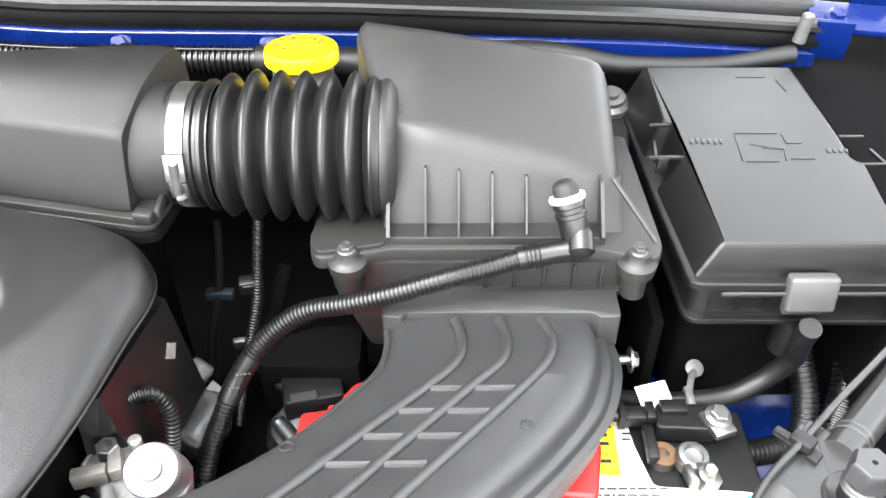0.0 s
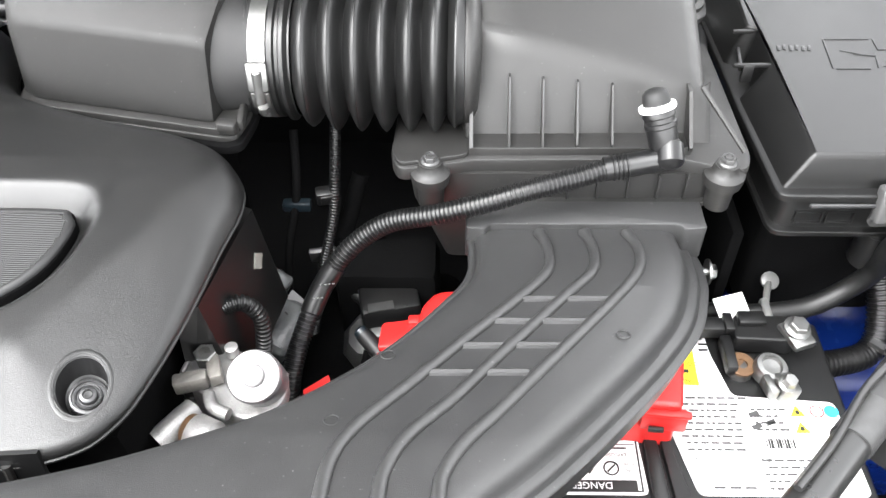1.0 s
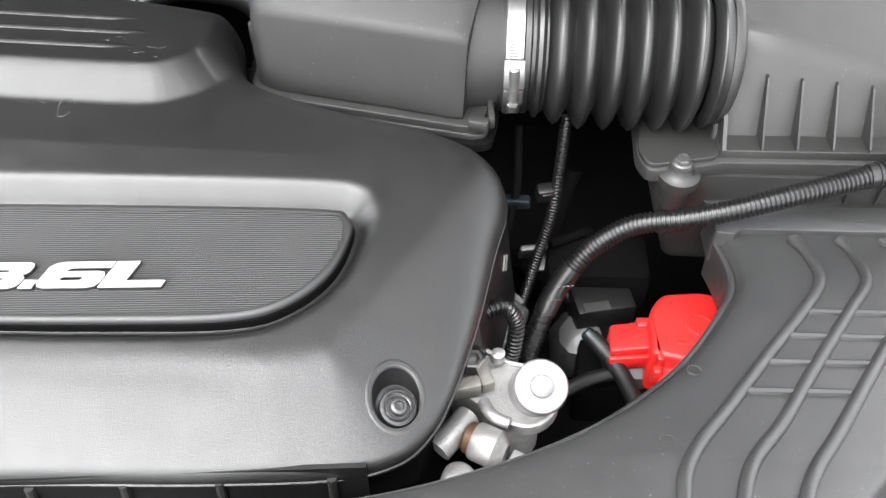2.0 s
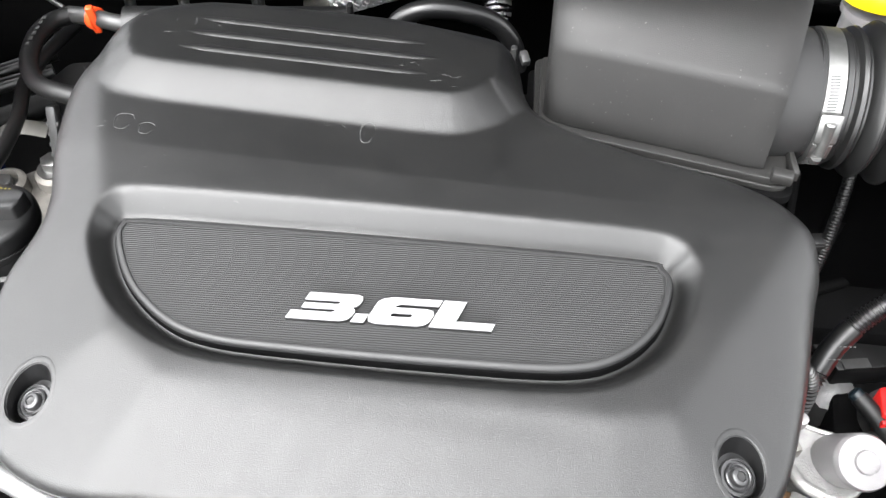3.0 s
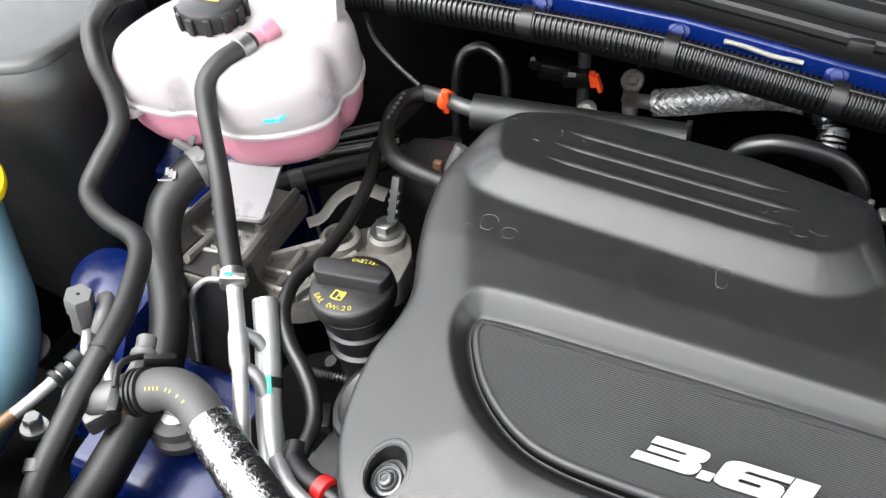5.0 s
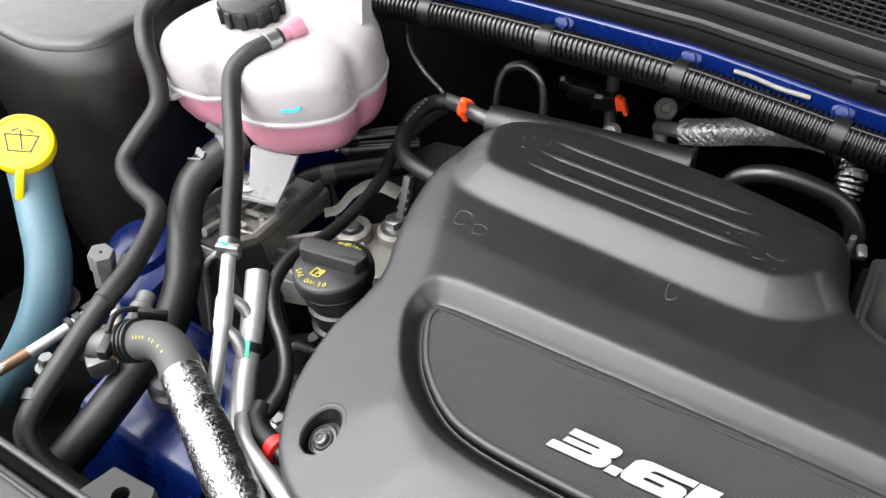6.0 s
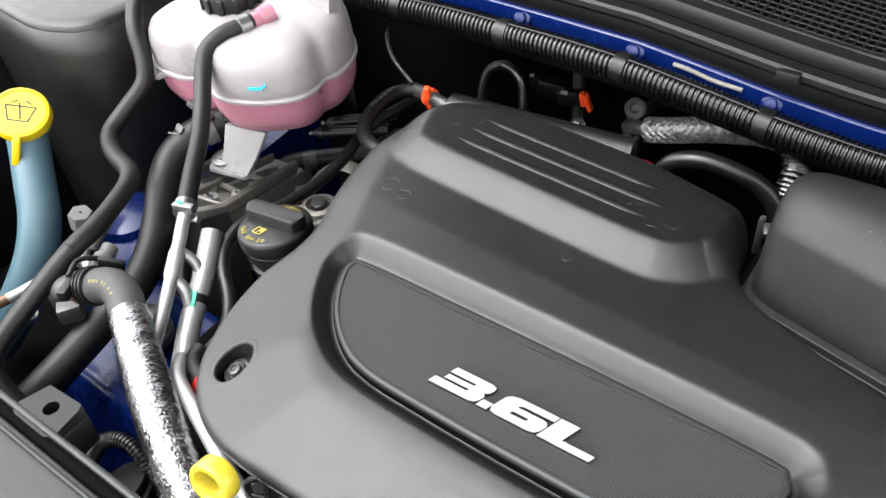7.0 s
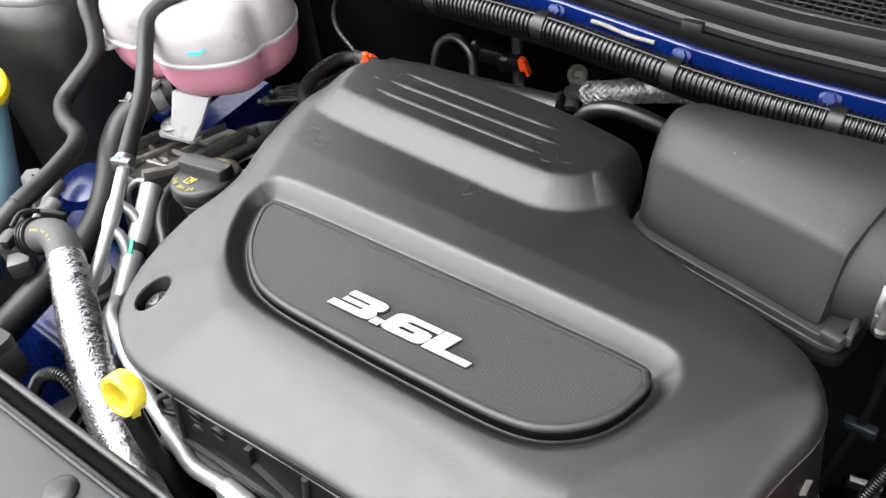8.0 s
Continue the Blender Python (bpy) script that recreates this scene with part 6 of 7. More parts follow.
part("washer", lathe([(0.018, 0), (0.018, 0.003), (0.006, 0.004), (0.005, 0.001), (0, 0.001)], (-1.208, 0.329, 0.760), (0.3, -0.3, 1), 24), "darksteel", port)
part("white_elbow", tube([(-1.112, 0.372, 0.836), (-1.100, 0.368, 0.846), (-1.090, 0.352, 0.846), (-1.092, 0.340, 0.832)], 0.0078, 14), "lightgrey", port, "pale elbow")
part("block", join(box((-1.060, 0.285, 0.818), (0.040, 0.030, 0.030), 0.005, (0, 0, 30)), box((-1.03, 0.268, 0.825), (0.026, 0.024, 0.022), 0.004, (0, 0, 60))), "darksteel", port)
part("orange_sleeve", tube([(-1.098, 0.235, 0.8312), (-1.104, 0.216, 0.8292), (-1.112, 0.194, 0.8268)], 0.0065, 12), "copper", port, "orange sleeve")

# ---- washer filler neck ----
wash = thing("washer_filler", (-1.25, 0.36, 0.70), "pale blue washer filler neck with yellow cap", "washer filler")
part("neck", sweep(spline([(-1.278, 0.394, 0.906), (-1.263, 0.380, 0.880), (-1.241, 0.361, 0.850), (-1.221, 0.342, 0.819), (-1.211, 0.320, 0.788), (-1.212, 0.295, 0.755), (-1.225, 0.265, 0.715), (-1.26, 0.23, 0.66)], 0.006), lambda i, s: 0.0245 + 0.012 * max(0, s - 0.06), 24), "washer", wash)
part("collar", lathe([(0.027, -0.020), (0.030, -0.016), (0.031, 0.0), (0.033, 0.002)], (-1.275, 0.394, 0.917), (0.50, -0.20, 0.85), 32), "white", wash)
wc = part("cap", lathe([(0.0335, 0.0), (0.0355, 0.001), (0.0355, 0.011), (0.034, 0.014), (0.030, 0.015), (0.029, 0.0135), (0, 0.0135)], (-1.273, 0.393, 0.919), (0.50, -0.20, 0.85), 40), "yellow", wash, "yellow snap cap with washer symbol")
part("latch", box((-1.247, 0.360, 0.897), (0.010, 0.006, 0.040), 0.002, (-10, 20, 35)), "yellow", wc)
cm = frame_to((-1.273, 0.393, 0.919), (0.50, -0.20, 0.85)) @ pose(0, 0, 0.0137, 0, 0, 35)
part("symbol", moved(join(box((0, -0.012, 0), (0.024, 0.0018, 0.0006)), box((0, 0.008, 0), (0.036, 0.0018, 0.0006)), box((-0.0145, -0.002, 0), (0.0018, 0.021, 0.0006), 0, (0, 0, 17)), box((0.0145, -0.002, 0), (0.0018, 0.021, 0.0006), 0, (0, 0, -17)), box((0, 0.002, 0), (0.0018, 0.024, 0.0006), 0, (0, 0, 12)), box((-0.008, 0.014, 0), (0.008, 0.0018, 0.0006), 0, (0, 0, 30)), box((0.008, 0.014, 0), (0.008, 0.0018, 0.0006), 0, (0, 0, -30))), cm), "ink", wc)

# ---- tall black cover behind the filler neck ----
lampc = thing("headlamp_housing", (-1.38, 0.55, 0.60), "tall matt black plastic housing beside the coolant tank", "housing")
rings = []
for k, z in ((0.86, 0.60), (0.90, 0.75), (0.96, 0.88), (1.0, 0.965), (0.98, 0.985), (0.93, 0.995)):
    cx, cy = -1.375, 0.575
    base_ = rounded([(-1.50, 0.47), (-1.30, 0.455), (-1.228, 0.49), (-1.222, 0.60), (-1.27, 0.70), (-1.50, 0.72)], [0.03, 0.04, 0.03, 0.03, 0.04, 0.03], 5)
    rings.append([(cx + (x - cx) * k, cy + (y - cy) * k, z) for x, y in base_])
part("shell", loft(rings), "cover", lampc, angle=50)
part("lid", loft([[(-1.375 + (x + 1.375) * k, 0.575 + (y - 0.575) * k, z) for x, y in base_] for k, z in ((0.925, 0.9945), (0.92, 1.000), (0.89, 1.004), (0.80, 1.006))]), "cover", lampc, "matt black top lid", angle=50)
# ---- engine mount and oil filler ----
mount = thing("engine_mount", (-1.06, 0.48, 0.62), "weathered cast aluminium engine mount bracket", "engine mount")
def mz(x, y):
    return -0.27 * (y - 0.478)


def on_mount(x, y, h=0.0):
    return (x, y, 0.835 + mz(x, y) + h)


part("deck", prism(rounded([(-1.112, 0.470), (-1.130, 0.575), (-1.105, 0.625), (-1.045, 0.632), (-1.010, 0.468), (-1.022, 0.436), (-1.070, 0.430)], 0.012), 0.800, 0.824, 0.003, 2, mz), "alu_dark", mount)
for pts, r in (([(-1.020, 0.438), (-1.010, 0.468), (-1.027, 0.533), (-1.046, 0.612)], 0.0060), ([(-1.108, 0.480), (-1.118, 0.524), (-1.128, 0.572)], 0.0055), ([(-1.062, 0.445), (-1.075, 0.530), (-1.088, 0.610)], 0.0040)):
    part("wall", sweep([Vector(on_mount(x, y, 0.000)) for x, y in pts], r, 8, 1.7), "alu_dark", mount)
for a_, b_ in (((-1.014, 0.480), (-1.062, 0.470)), ((-1.024, 0.520), (-1.072, 0.512)), ((-1.036, 0.562), (-1.082, 0.555)), ((-1.100, 0.500), (-1.070, 0.49)), ((-1.118, 0.548), (-1.082, 0.56))):
    part("cross_rib", sweep([Vector(on_mount(*a_, -0.004)), Vector(on_mount(*b_, -0.004))], 0.004, 8), "alu_dark", mount)
part("wing", loft([[(-1.052, 0.640, 0.795), (-1.036, 0.622, 0.800), (-1.030, 0.616, 0.760), (-1.046, 0.640, 0.755)], [(-1.010, 0.600, 0.772), (-1.000, 0.588, 0.770), (-1.000, 0.584, 0.735), (-1.012, 0.60, 0.735)]]), "alu_dark", mount)
part("front_face", loft([[(-1.078, 0.434, 0.838), (-1.016, 0.438, 0.840), (-1.000, 0.470, 0.836), (-1.080, 0.49, 0.832)], [(-1.090, 0.425, 0.76), (-0.998, 0.425, 0.76), (-0.99, 0.47, 0.76), (-1.09, 0.48, 0.76)], [(-1.115, 0.415, 0.58), (-0.965, 0.400, 0.58), (-0.97, 0.45, 0.58), (-1.11, 0.46, 0.58)]]), "airbox", mount)
part("edge_line", tube([(-1.012, 0.436, 0.843), (-1.030, 0.432, 0.838), (-1.048, 0.424, 0.815), (-1.058, 0.419, 0.760), (-1.078, 0.412, 0.660)], 0.0035, 10), "alu", mount)
for x, y in ((-1.075, 0.496), (-1.050, 0.480), (-1.035, 0.511), (-1.039, 0.540)):
    part("boss", lathe([(0.0105, -0.006), (0.0095, 0.007), (0.0045, 0.007), (0.0045, 0.002), (0, 0.002)], on_mount(x, y, -0.008), (0, 0.27, 1), 20), "alu", mount)
hexbolt(on_mount(-1.122, 0.520, -0.004), (0, 0.27, 1), 0.0075, 0.007, 1.5, mount)

brk = thing("mount_bracket", (-0.96, 0.53, 0.70), "cast aluminium bracket with ribbed pockets", "bracket")
part("web", prism(rounded([(-1.022, 0.480), (-1.026, 0.524), (-1.014, 0.541), (-0.975, 0.590), (-0.940, 0.620), (-0.900, 0.622), (-0.880, 0.590), (-0.875, 0.548), (-0.940, 0.500), (-0.966, 0.480), (-0.998, 0.470)], 0.008), 0.745, 0.782, 0.003), "alu_dark", brk)
for a_, b_ in (((-1.020, 0.482), (-1.024, 0.522)), ((-1.022, 0.524), (-0.975, 0.566)), ((-1.018, 0.482), (-0.966, 0.482)), ((-0.966, 0.483), (-0.950, 0.530)), ((-1.020, 0.503), (-0.962, 0.507)), ((-0.990, 0.478), (-0.994, 0.545)), ((-0.962, 0.507), (-0.935, 0.562))):
    part("rib", sweep([Vector((*a_, 0.786)), Vector((*b_, 0.788))], 0.0045, 8, 1.8), "alu_dark", brk)
part("seat", lathe([(0.024, -0.02), (0.023, 0.008), (0.019, 0.011), (0.0165, 0.011), (0.016, 0.004), (0.0, 0.004)], (-0.962, 0.574, 0.788), (0, 0, 1), 28), "alu_dark", brk)
part("seat", lathe([(0.023, -0.02), (0.022, 0.012), (0.018, 0.016), (0.012, 0.016)], (-0.917, 0.600, 0.782), (0, 0, 1), 28), "alu_dark", brk)
hexbolt((-0.917, 0.600, 0.799), (0, 0, 1), 0.0115, 0.013, 1.55, brk)
hexbolt((-0.962, 0.574, 0.791), (0, 0, 1), 0.0110, 0.010, 1.3, brk, "darksteel")

oil = thing("oil_filler", (-0.834, 0.416, 0.82), "black oil filler with yellow printed cap", "oil filler")
OA, OT = (-0.835, 0.418, 0.921), (-0.08, 0.05, 1)
part("neck", lathe([(0.027, -0.11), (0.027, -0.062), (0.0315, -0.060), (0.0315, -0.055), (0.0275, -0.053), (0.0275, -0.040), (0.0310, -0.038), (0.0310, -0.033), (0.0280, -0.031), (0.0280, -0.024), (0.0320, -0.022), (0.0320, -0.016)], OA, OT, 40), "black", oil)
ocap = part("cap", lathe([(0.0325, -0.017), (0.0335, -0.015), (0.0335, -0.011), (0.0325, -0.010), (0.0345, -0.009), (0.0368, -0.006), (0.0374, -0.002), (0.0374, 0.005), (0.0364, 0.0085), (0.0345, 0.0100), (0.0, 0.0108)], OA, OT, 48), "black", oil, "black screw cap with raised grip bar")
om = frame_to(OA, OT) @ pose(0, 0, 0.0111, 0, 0, 6)
part("grip_bar", moved(loft([[(x, y * k, z) for x, y in rounded([(-0.0345, -0.0035), (-0.030, -0.0120), (0.030, -0.0120), (0.0345, -0.0035), (0.0345, 0.0060), (0.030, 0.0100), (-0.030, 0.0100), (-0.0345, 0.0060)], 0.003, 3)] for k, z in ((1.0, -0.008), (0.96, 0.0090), (0.88, 0.0115), (0.70, 0.0122))]), om @ pose(0, 0.0050, 0)), "black", ocap, angle=50)
def ring_text(text, radius, size, mid, sign):
    out = []
    for i, ch in enumerate(text):
        if ch == " ":
            continue
        a = radians(mid + sign * (i - (len(text) - 1) / 2) * math.degrees(size * 0.66 / radius))
        out.append(letters(ch, size, om @ pose(radius * math.cos(a), radius * math.sin(a), 0.0, 0, 0, math.degrees(a) + (90 if sign > 0 else -90)), 0.0002))
    return join(*out)
part("lettering", ring_text("ENGINE OIL", 0.0268, 0.0076, 62, -1), "goldink", ocap)
part("lettering", ring_text("SAE 0W-20", 0.0305, 0.0072, 256, 1), "goldink", ocap)
part("book_symbol", moved(join(box((-0.0045, 0, 0), (0.0012, 0.0075, 0.0004)), box((0.0045, 0, 0), (0.0012, 0.0075, 0.0004)), box((0, -0.0006, 0), (0.001, 0.0075, 0.0004)), box((-0.0024, 0.0040, 0), (0.0052, 0.0012, 0.0004), 0, (0, 0, -8)), box((0.0024, 0.0040, 0), (0.0052, 0.0012, 0.0004), 0, (0, 0, 8)), box((-0.0024, -0.0040, 0), (0.0052, 0.0012, 0.0004), 0, (0, 0, -8)), box((0.0024, -0.0040, 0), (0.0052, 0.0012, 0.0004), 0, (0, 0, 8)), box((0.0024, 0.001, 0), (0.002, 0.0035, 0.0004))), om @ pose(-0.0045, -0.0165, 0, 0, 0, -8) @ Matrix.Scale(1.12, 4)), "goldink", ocap)

# ---- dipstick, front tubes, front shield ----
dip = thing("dipstick", (-0.65, 0.19, 0.80), "pale yellow dipstick ring on a flat black tube", "dipstick")
ring_m = [(0.0125, -0.0060), (0.0135, -0.0075), (0.0165, -0.0075), (0.0178, -0.0058), (0.0178, 0.0058), (0.0165, 0.0075), (0.0135, 0.0075), (0.0125, 0.0060), (0.0120, 0.0), (0.0125, -0.0060)]
part("ring", lathe(ring_m, (-0.647, 0.191, 0.941), (0.16, -0.93, 0.24), 36, cap=False), "paleyellow", dip)
part("tail", loft([[(-0.650, 0.186, 0.930), (-0.640, 0.186, 0.928), (-0.640, 0.195, 0.926), (-0.650, 0.195, 0.928)], [(-0.652, 0.187, 0.912), (-0.644, 0.187, 0.912), (-0.644, 0.193, 0.912), (-0.652, 0.193, 0.912)]]), "paleyellow", dip)
part("stem", tube([(-0.650, 0.190, 0.918), (-0.643, 0.188, 0.89), (-0.625, 0.185, 0.82), (-0.60, 0.18, 0.72)], 0.0095, 16, flat=0.6), "black", dip, "flat black dipstick tube")
tubes = thing("refrigerant_tubes", (-0.62, 0.21, 0.80), "pale aluminium refrigerant tubes along the cover's front", "pipe")
part("tube", tube([(-0.835, 0.280, 0.862), (-0.803, 0.257, 0.878), (-0.754, 0.240, 0.886), (-0.713, 0.227, 0.888), (-0.682, 0.217, 0.886), (-0.662, 0.2125, 0.878), (-0.639, 0.207, 0.865), (-0.619, 0.2035, 0.852), (-0.586, 0.207, 0.847), (-0.53, 0.206, 0.835), (-0.45, 0.20, 0.79)], 0.0072, 16), "pipe", tubes)
part("tube", tube([(-0.66, 0.212, 0.86), (-0.62, 0.215, 0.84), (-0.585, 0.218, 0.825), (-0.57, 0.22, 0.78)], 0.012, 16), "lightgrey", tubes)
part("block", box((-0.572, 0.207, 0.845), (0.034, 0.018, 0.022), 0.006, (0, 14, 4)), "pipe", tubes)
part("connector", join(box((-0.646, 0.220, 0.888), (0.026, 0.014, 0.020), 0.003, (0, 20, 10)), box((-0.636, 0.219, 0.866), (0.026, 0.014, 0.02), 0.003, (0, 30, 5))), "greyplastic", tubes)

shield = thing("radiator_shield", (-0.55, 0.05, 0.90), "matt black plastic radiator shield panel with push clips", "panel")
part("panel", prism(rounded([(-1.35, -0.25), (-1.35, 0.113), (-0.95, 0.126), (-0.72, 0.1345), (-0.53, 0.143), (-0.40, 0.139), (-0.33, 0.11), (0.05, 0.10), (0.05, -0.25)], 0.012), 0.900, 0.936, 0.004, 3), "cover", shield)
part("edge_lip", tube([(-1.33, 0.127, 0.922), (-0.95, 0.139, 0.927), (-0.72, 0.1485, 0.929), (-0.53, 0.156, 0.929), (-0.42, 0.153, 0.926)], 0.0034, 12, 0.02), "cover", shield)
# near-black bar fills the groove behind the lip and paints its shade
part("edge_shade", tube([(-1.33, 0.119, 0.916), (-0.95, 0.132, 0.921), (-0.72, 0.1405, 0.923), (-0.53, 0.149, 0.923)], 0.0070, 10, 0.02), "dark", shield)
part("seal_groove", tube([(-1.33, 0.110, 0.9345), (-0.95, 0.120, 0.9370), (-0.72, 0.1285, 0.9375), (-0.53, 0.137, 0.9375)], 0.0018, 10, 0.02), "black", shield)
for x, y in ((-0.614, 0.114), (-0.860, 0.074)):
    part("push_clip", lathe([(0.0125, -0.002), (0.0125, 0.0015), (0.011, 0.003), (0.006, 0.0042), (0, 0.0045)], (x, y, 0.9365), (0, 0, 1), 28), "black", shield)
shb = thing("shield_bracket", (-0.82, 0.155, 0.90), "grey-black plastic fixing bracket with a round hole", "bracket")
bm = bmesh.new()
hole = [(-0.8155 + 0.0068 * math.cos(a), 0.1590 + 0.0068 * math.sin(a)) for a in np.linspace(0, 2 * np.pi, 24, endpoint=False)]
outer = []
sq = [(-0.846, 0.138), (-0.788, 0.140), (-0.796, 0.176), (-0.838, 0.172)]
for a in np.linspace(0, 2 * np.pi, 24, endpoint=False):
    d = Vector((math.cos(a), math.sin(a)))
    best = 9
    for (x0, y0), (x1, y1) in zip(sq, sq[1:] + sq[:1]):
        e = Vector((x1 - x0, y1 - y0))
        o = Vector((x0 + 0.8155, y0 - 0.1590))
        den = d.x * e.y - d.y * e.x
        if abs(den) > 1e-9:
            t, u_ = (o.x * e.y - o.y * e.x) / den, (o.x * d.y - o.y * d.x) / den
            if t > 0 and -0.001 <= u_ <= 1.001:
                best = min(best, t)
    outer.append((-0.8155 + d.x * best, 0.1590 + d.y * best))
rings = [[(x, y, 0.918) for x, y in hole], [(x, y, 0.930) for x, y in hole], [(x, y, 0.930) for x, y in outer], [(x, y, 0.914) for x, y in outer]]
part("plate", loft(rings, cap=False), "cowl", shb)
part("leg", box((-0.793, 0.158, 0.905), (0.005, 0.034, 0.032), 0.0015, (0, 0, 12)), "cowl", shb)
part("leg", box((-0.843, 0.154, 0.912), (0.005, 0.030, 0.022), 0.0015), "cowl", shb)

# ---- blue inner body on the left ----
lrail = thing("left_body_rail", (-1.0, 0.30, 0.55), "dark blue painted body rail below the hoses", "body rail")
part("beam", loft([[(x, y, z) for y, z in rounded([(0.10, 0.50), (0.10, 0.585), (0.20, 0.60), (0.245, 0.735), (0.30, 0.745), (0.345, 0.76), (0.39, 0.76), (0.39, 0.50)], 0.015)] for x in (-1.09, -1.0, -0.90)]), "blue", lrail)
part("apron", loft([[(-1.22, 0.30, 0.60), (-1.12, 0.30, 0.60), (-1.12, 0.75, 0.60), (-1.22, 0.75, 0.60)], [(-1.20, 0.36, 0.72), (-1.13, 0.36, 0.72), (-1.13, 0.75, 0.74), (-1.20, 0.75, 0.74)], [(-1.19, 0.40, 0.745), (-1.145, 0.40, 0.745), (-1.14, 0.74, 0.79), (-1.19, 0.74, 0.79)]]), "blue", lrail)
part("dome", lathe([(0.050, -0.16), (0.048, -0.02), (0.038, 0.0), (0.020, 0.007), (0.0, 0.008)], (-1.205, 0.440, 0.765), (0.1, -0.15, 1), 36), "blue", lrail)
part("ledge", box((-1.245, 0.610, 0.790), (0.08, 0.06, 0.03), 0.012, (6, 10, 12)), "blue", lrail)
isol = thing("rubber_isolator", (-0.988, 0.314, 0.762), "grey rubber isolator with steel bolt", "isolator")
part("rubber", lathe([(0.030, 0), (0.033, 0.004), (0.033, 0.014), (0.028, 0.018), (0.030, 0.022), (0.028, 0.030), (0.018, 0.031)], (-0.988, 0.314, 0.762), (0, 0, 1), 32), "greyplastic", isol)
hexbolt((-0.988, 0.314, 0.794), (0, 0, 1), 0.010, 0.008, 1.7, isol)
loom_l = thing("wiring_conduit", (-0.80, 0.19, 0.80), "black corrugated wiring conduit near the front shield", "conduit")
part("tube", corrugated([(-0.86, 0.17, 0.80), (-0.84, 0.185, 0.835), (-0.815, 0.195, 0.845), (-0.79, 0.195, 0.835), (-0.775, 0.19, 0.80)], 0.007, 0.0036, 0.0012, 14), "conduit", loom_l)
part("bellows", corrugated([(-0.80, 0.16, 0.82), (-0.78, 0.165, 0.78), (-0.75, 0.16, 0.72)], 0.036, 0.012, 0.004, 28), "rubber", loom_l)
part("floor_panel", box((-1.27, 0.22, 0.60), (0.38, 0.30, 0.04), 0.01), "dark", lrail, "black lower panel")
# front end of the engine between the pipes and the cover
tcov = thing("timing_cover", (-0.87, 0.36, 0.55), "dull cast timing cover with a corrugated wire", "engine part")
# casting takes the near-black shade colour instead of cast grey
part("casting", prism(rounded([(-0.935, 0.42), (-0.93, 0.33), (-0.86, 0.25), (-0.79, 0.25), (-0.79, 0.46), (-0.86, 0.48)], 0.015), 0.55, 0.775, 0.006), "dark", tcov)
part("ledge", prism(rounded([(-0.845, 0.285), (-0.79, 0.27), (-0.79, 0.36), (-0.835, 0.365)], 0.006), 0.775, 0.805, 0.004), "darksteel", tcov)
part("wire", corrugated([(-0.900, 0.40, 0.79), (-0.876, 0.388, 0.822), (-0.852, 0.385, 0.832), (-0.832, 0.390, 0.828), (-0.81, 0.40, 0.80)], 0.0055, 0.003, 0.001, 12), "conduit", tcov)
part("sensor", lathe([(0.009, 0), (0.009, 0.022), (0.006, 0.026), (0.006, 0.036)], (-0.852, 0.402, 0.805), (-0.2, -0.2, 1), 18), "black", tcov)
part("plug", box((-0.848, 0.352, 0.812), (0.020, 0.026, 0.014), 0.003, (0, 0, 25)), "black", tcov)
part("bolt", hexbolt((-0.862, 0.330, 0.776), (0, 0, 1), 0.007, 0.006, 1.5), "steel", tcov)


# ---- wiring loom along the cowl ----
def loom_at(x):
    return (x, cowl_y(x) - 0.030, cowl_z(x) - 0.012 - 0.02 * max(0, -0.75 - x))


loom = thing("wiring_loom", (-0.5, 0.80, 0.94), "thick black corrugated wiring loom along the cowl", "wiring loom")
xs = np.linspace(-1.10, -0.20, 19)
part("conduit", corrugated([loom_at(x) for x in xs], 0.0158, 0.0060, 0.0030, 20), "conduit", loom, angle=30)
part("slit_seam", sweep(spline([(x, y - 0.004, z + 0.0148) for x, y, z in (loom_at(x) for x in xs)], 0.01), 0.0013, 8), "conduit", loom)
for x in (-0.985, -0.827, -0.672, -0.507, -0.335):
    a, b = loom_at(x - 0.008), loom_at(x + 0.008)
    band(loom, a, b, 0.0172, "black", "strap", "smooth black strap")
part("taped_end", tube([loom_at(-0.20), loom_at(-0.15), loom_at(-0.05), (0.097, 0.826, 0.936), (0.20, 0.822, 0.924), (0.30, 0.824, 0.922), (0.385, 0.832, 0.932)], lambda i, s: 0.0165 - 0.006 * min(1.0, max(0.0, (s - 0.2) / 0.2)), 18), "rubber", loom)
for i, x in enumerate((-0.822, -0.672, -0.512, -0.352, -0.19)):
    st = thing("cowl_bolt", (x, cowl_y(x) - 0.002, cowl_z(x)), "blue painted bolt head on the cowl flange", "bolt", "bolts along the cowl")
    hexbolt((x, cowl_y(x) - 0.001, cowl_z(x) - 0.006), (0, -0.9, 0.45), 0.0075, 0.006, 1.5, st, "blue")
seal = thing("sealant_bead", (-0.57, 0.833, 0.97), "whitish sealant bead on the cowl flange", "sealant")
part("bead", tube([(x, cowl_y(x) - 0.001, cowl_z(x) - 0.004 + 0.001 * math.sin(90 * x)) for x in np.linspace(-0.625, -0.545, 9)], 0.0026, 8), "tape", seal)

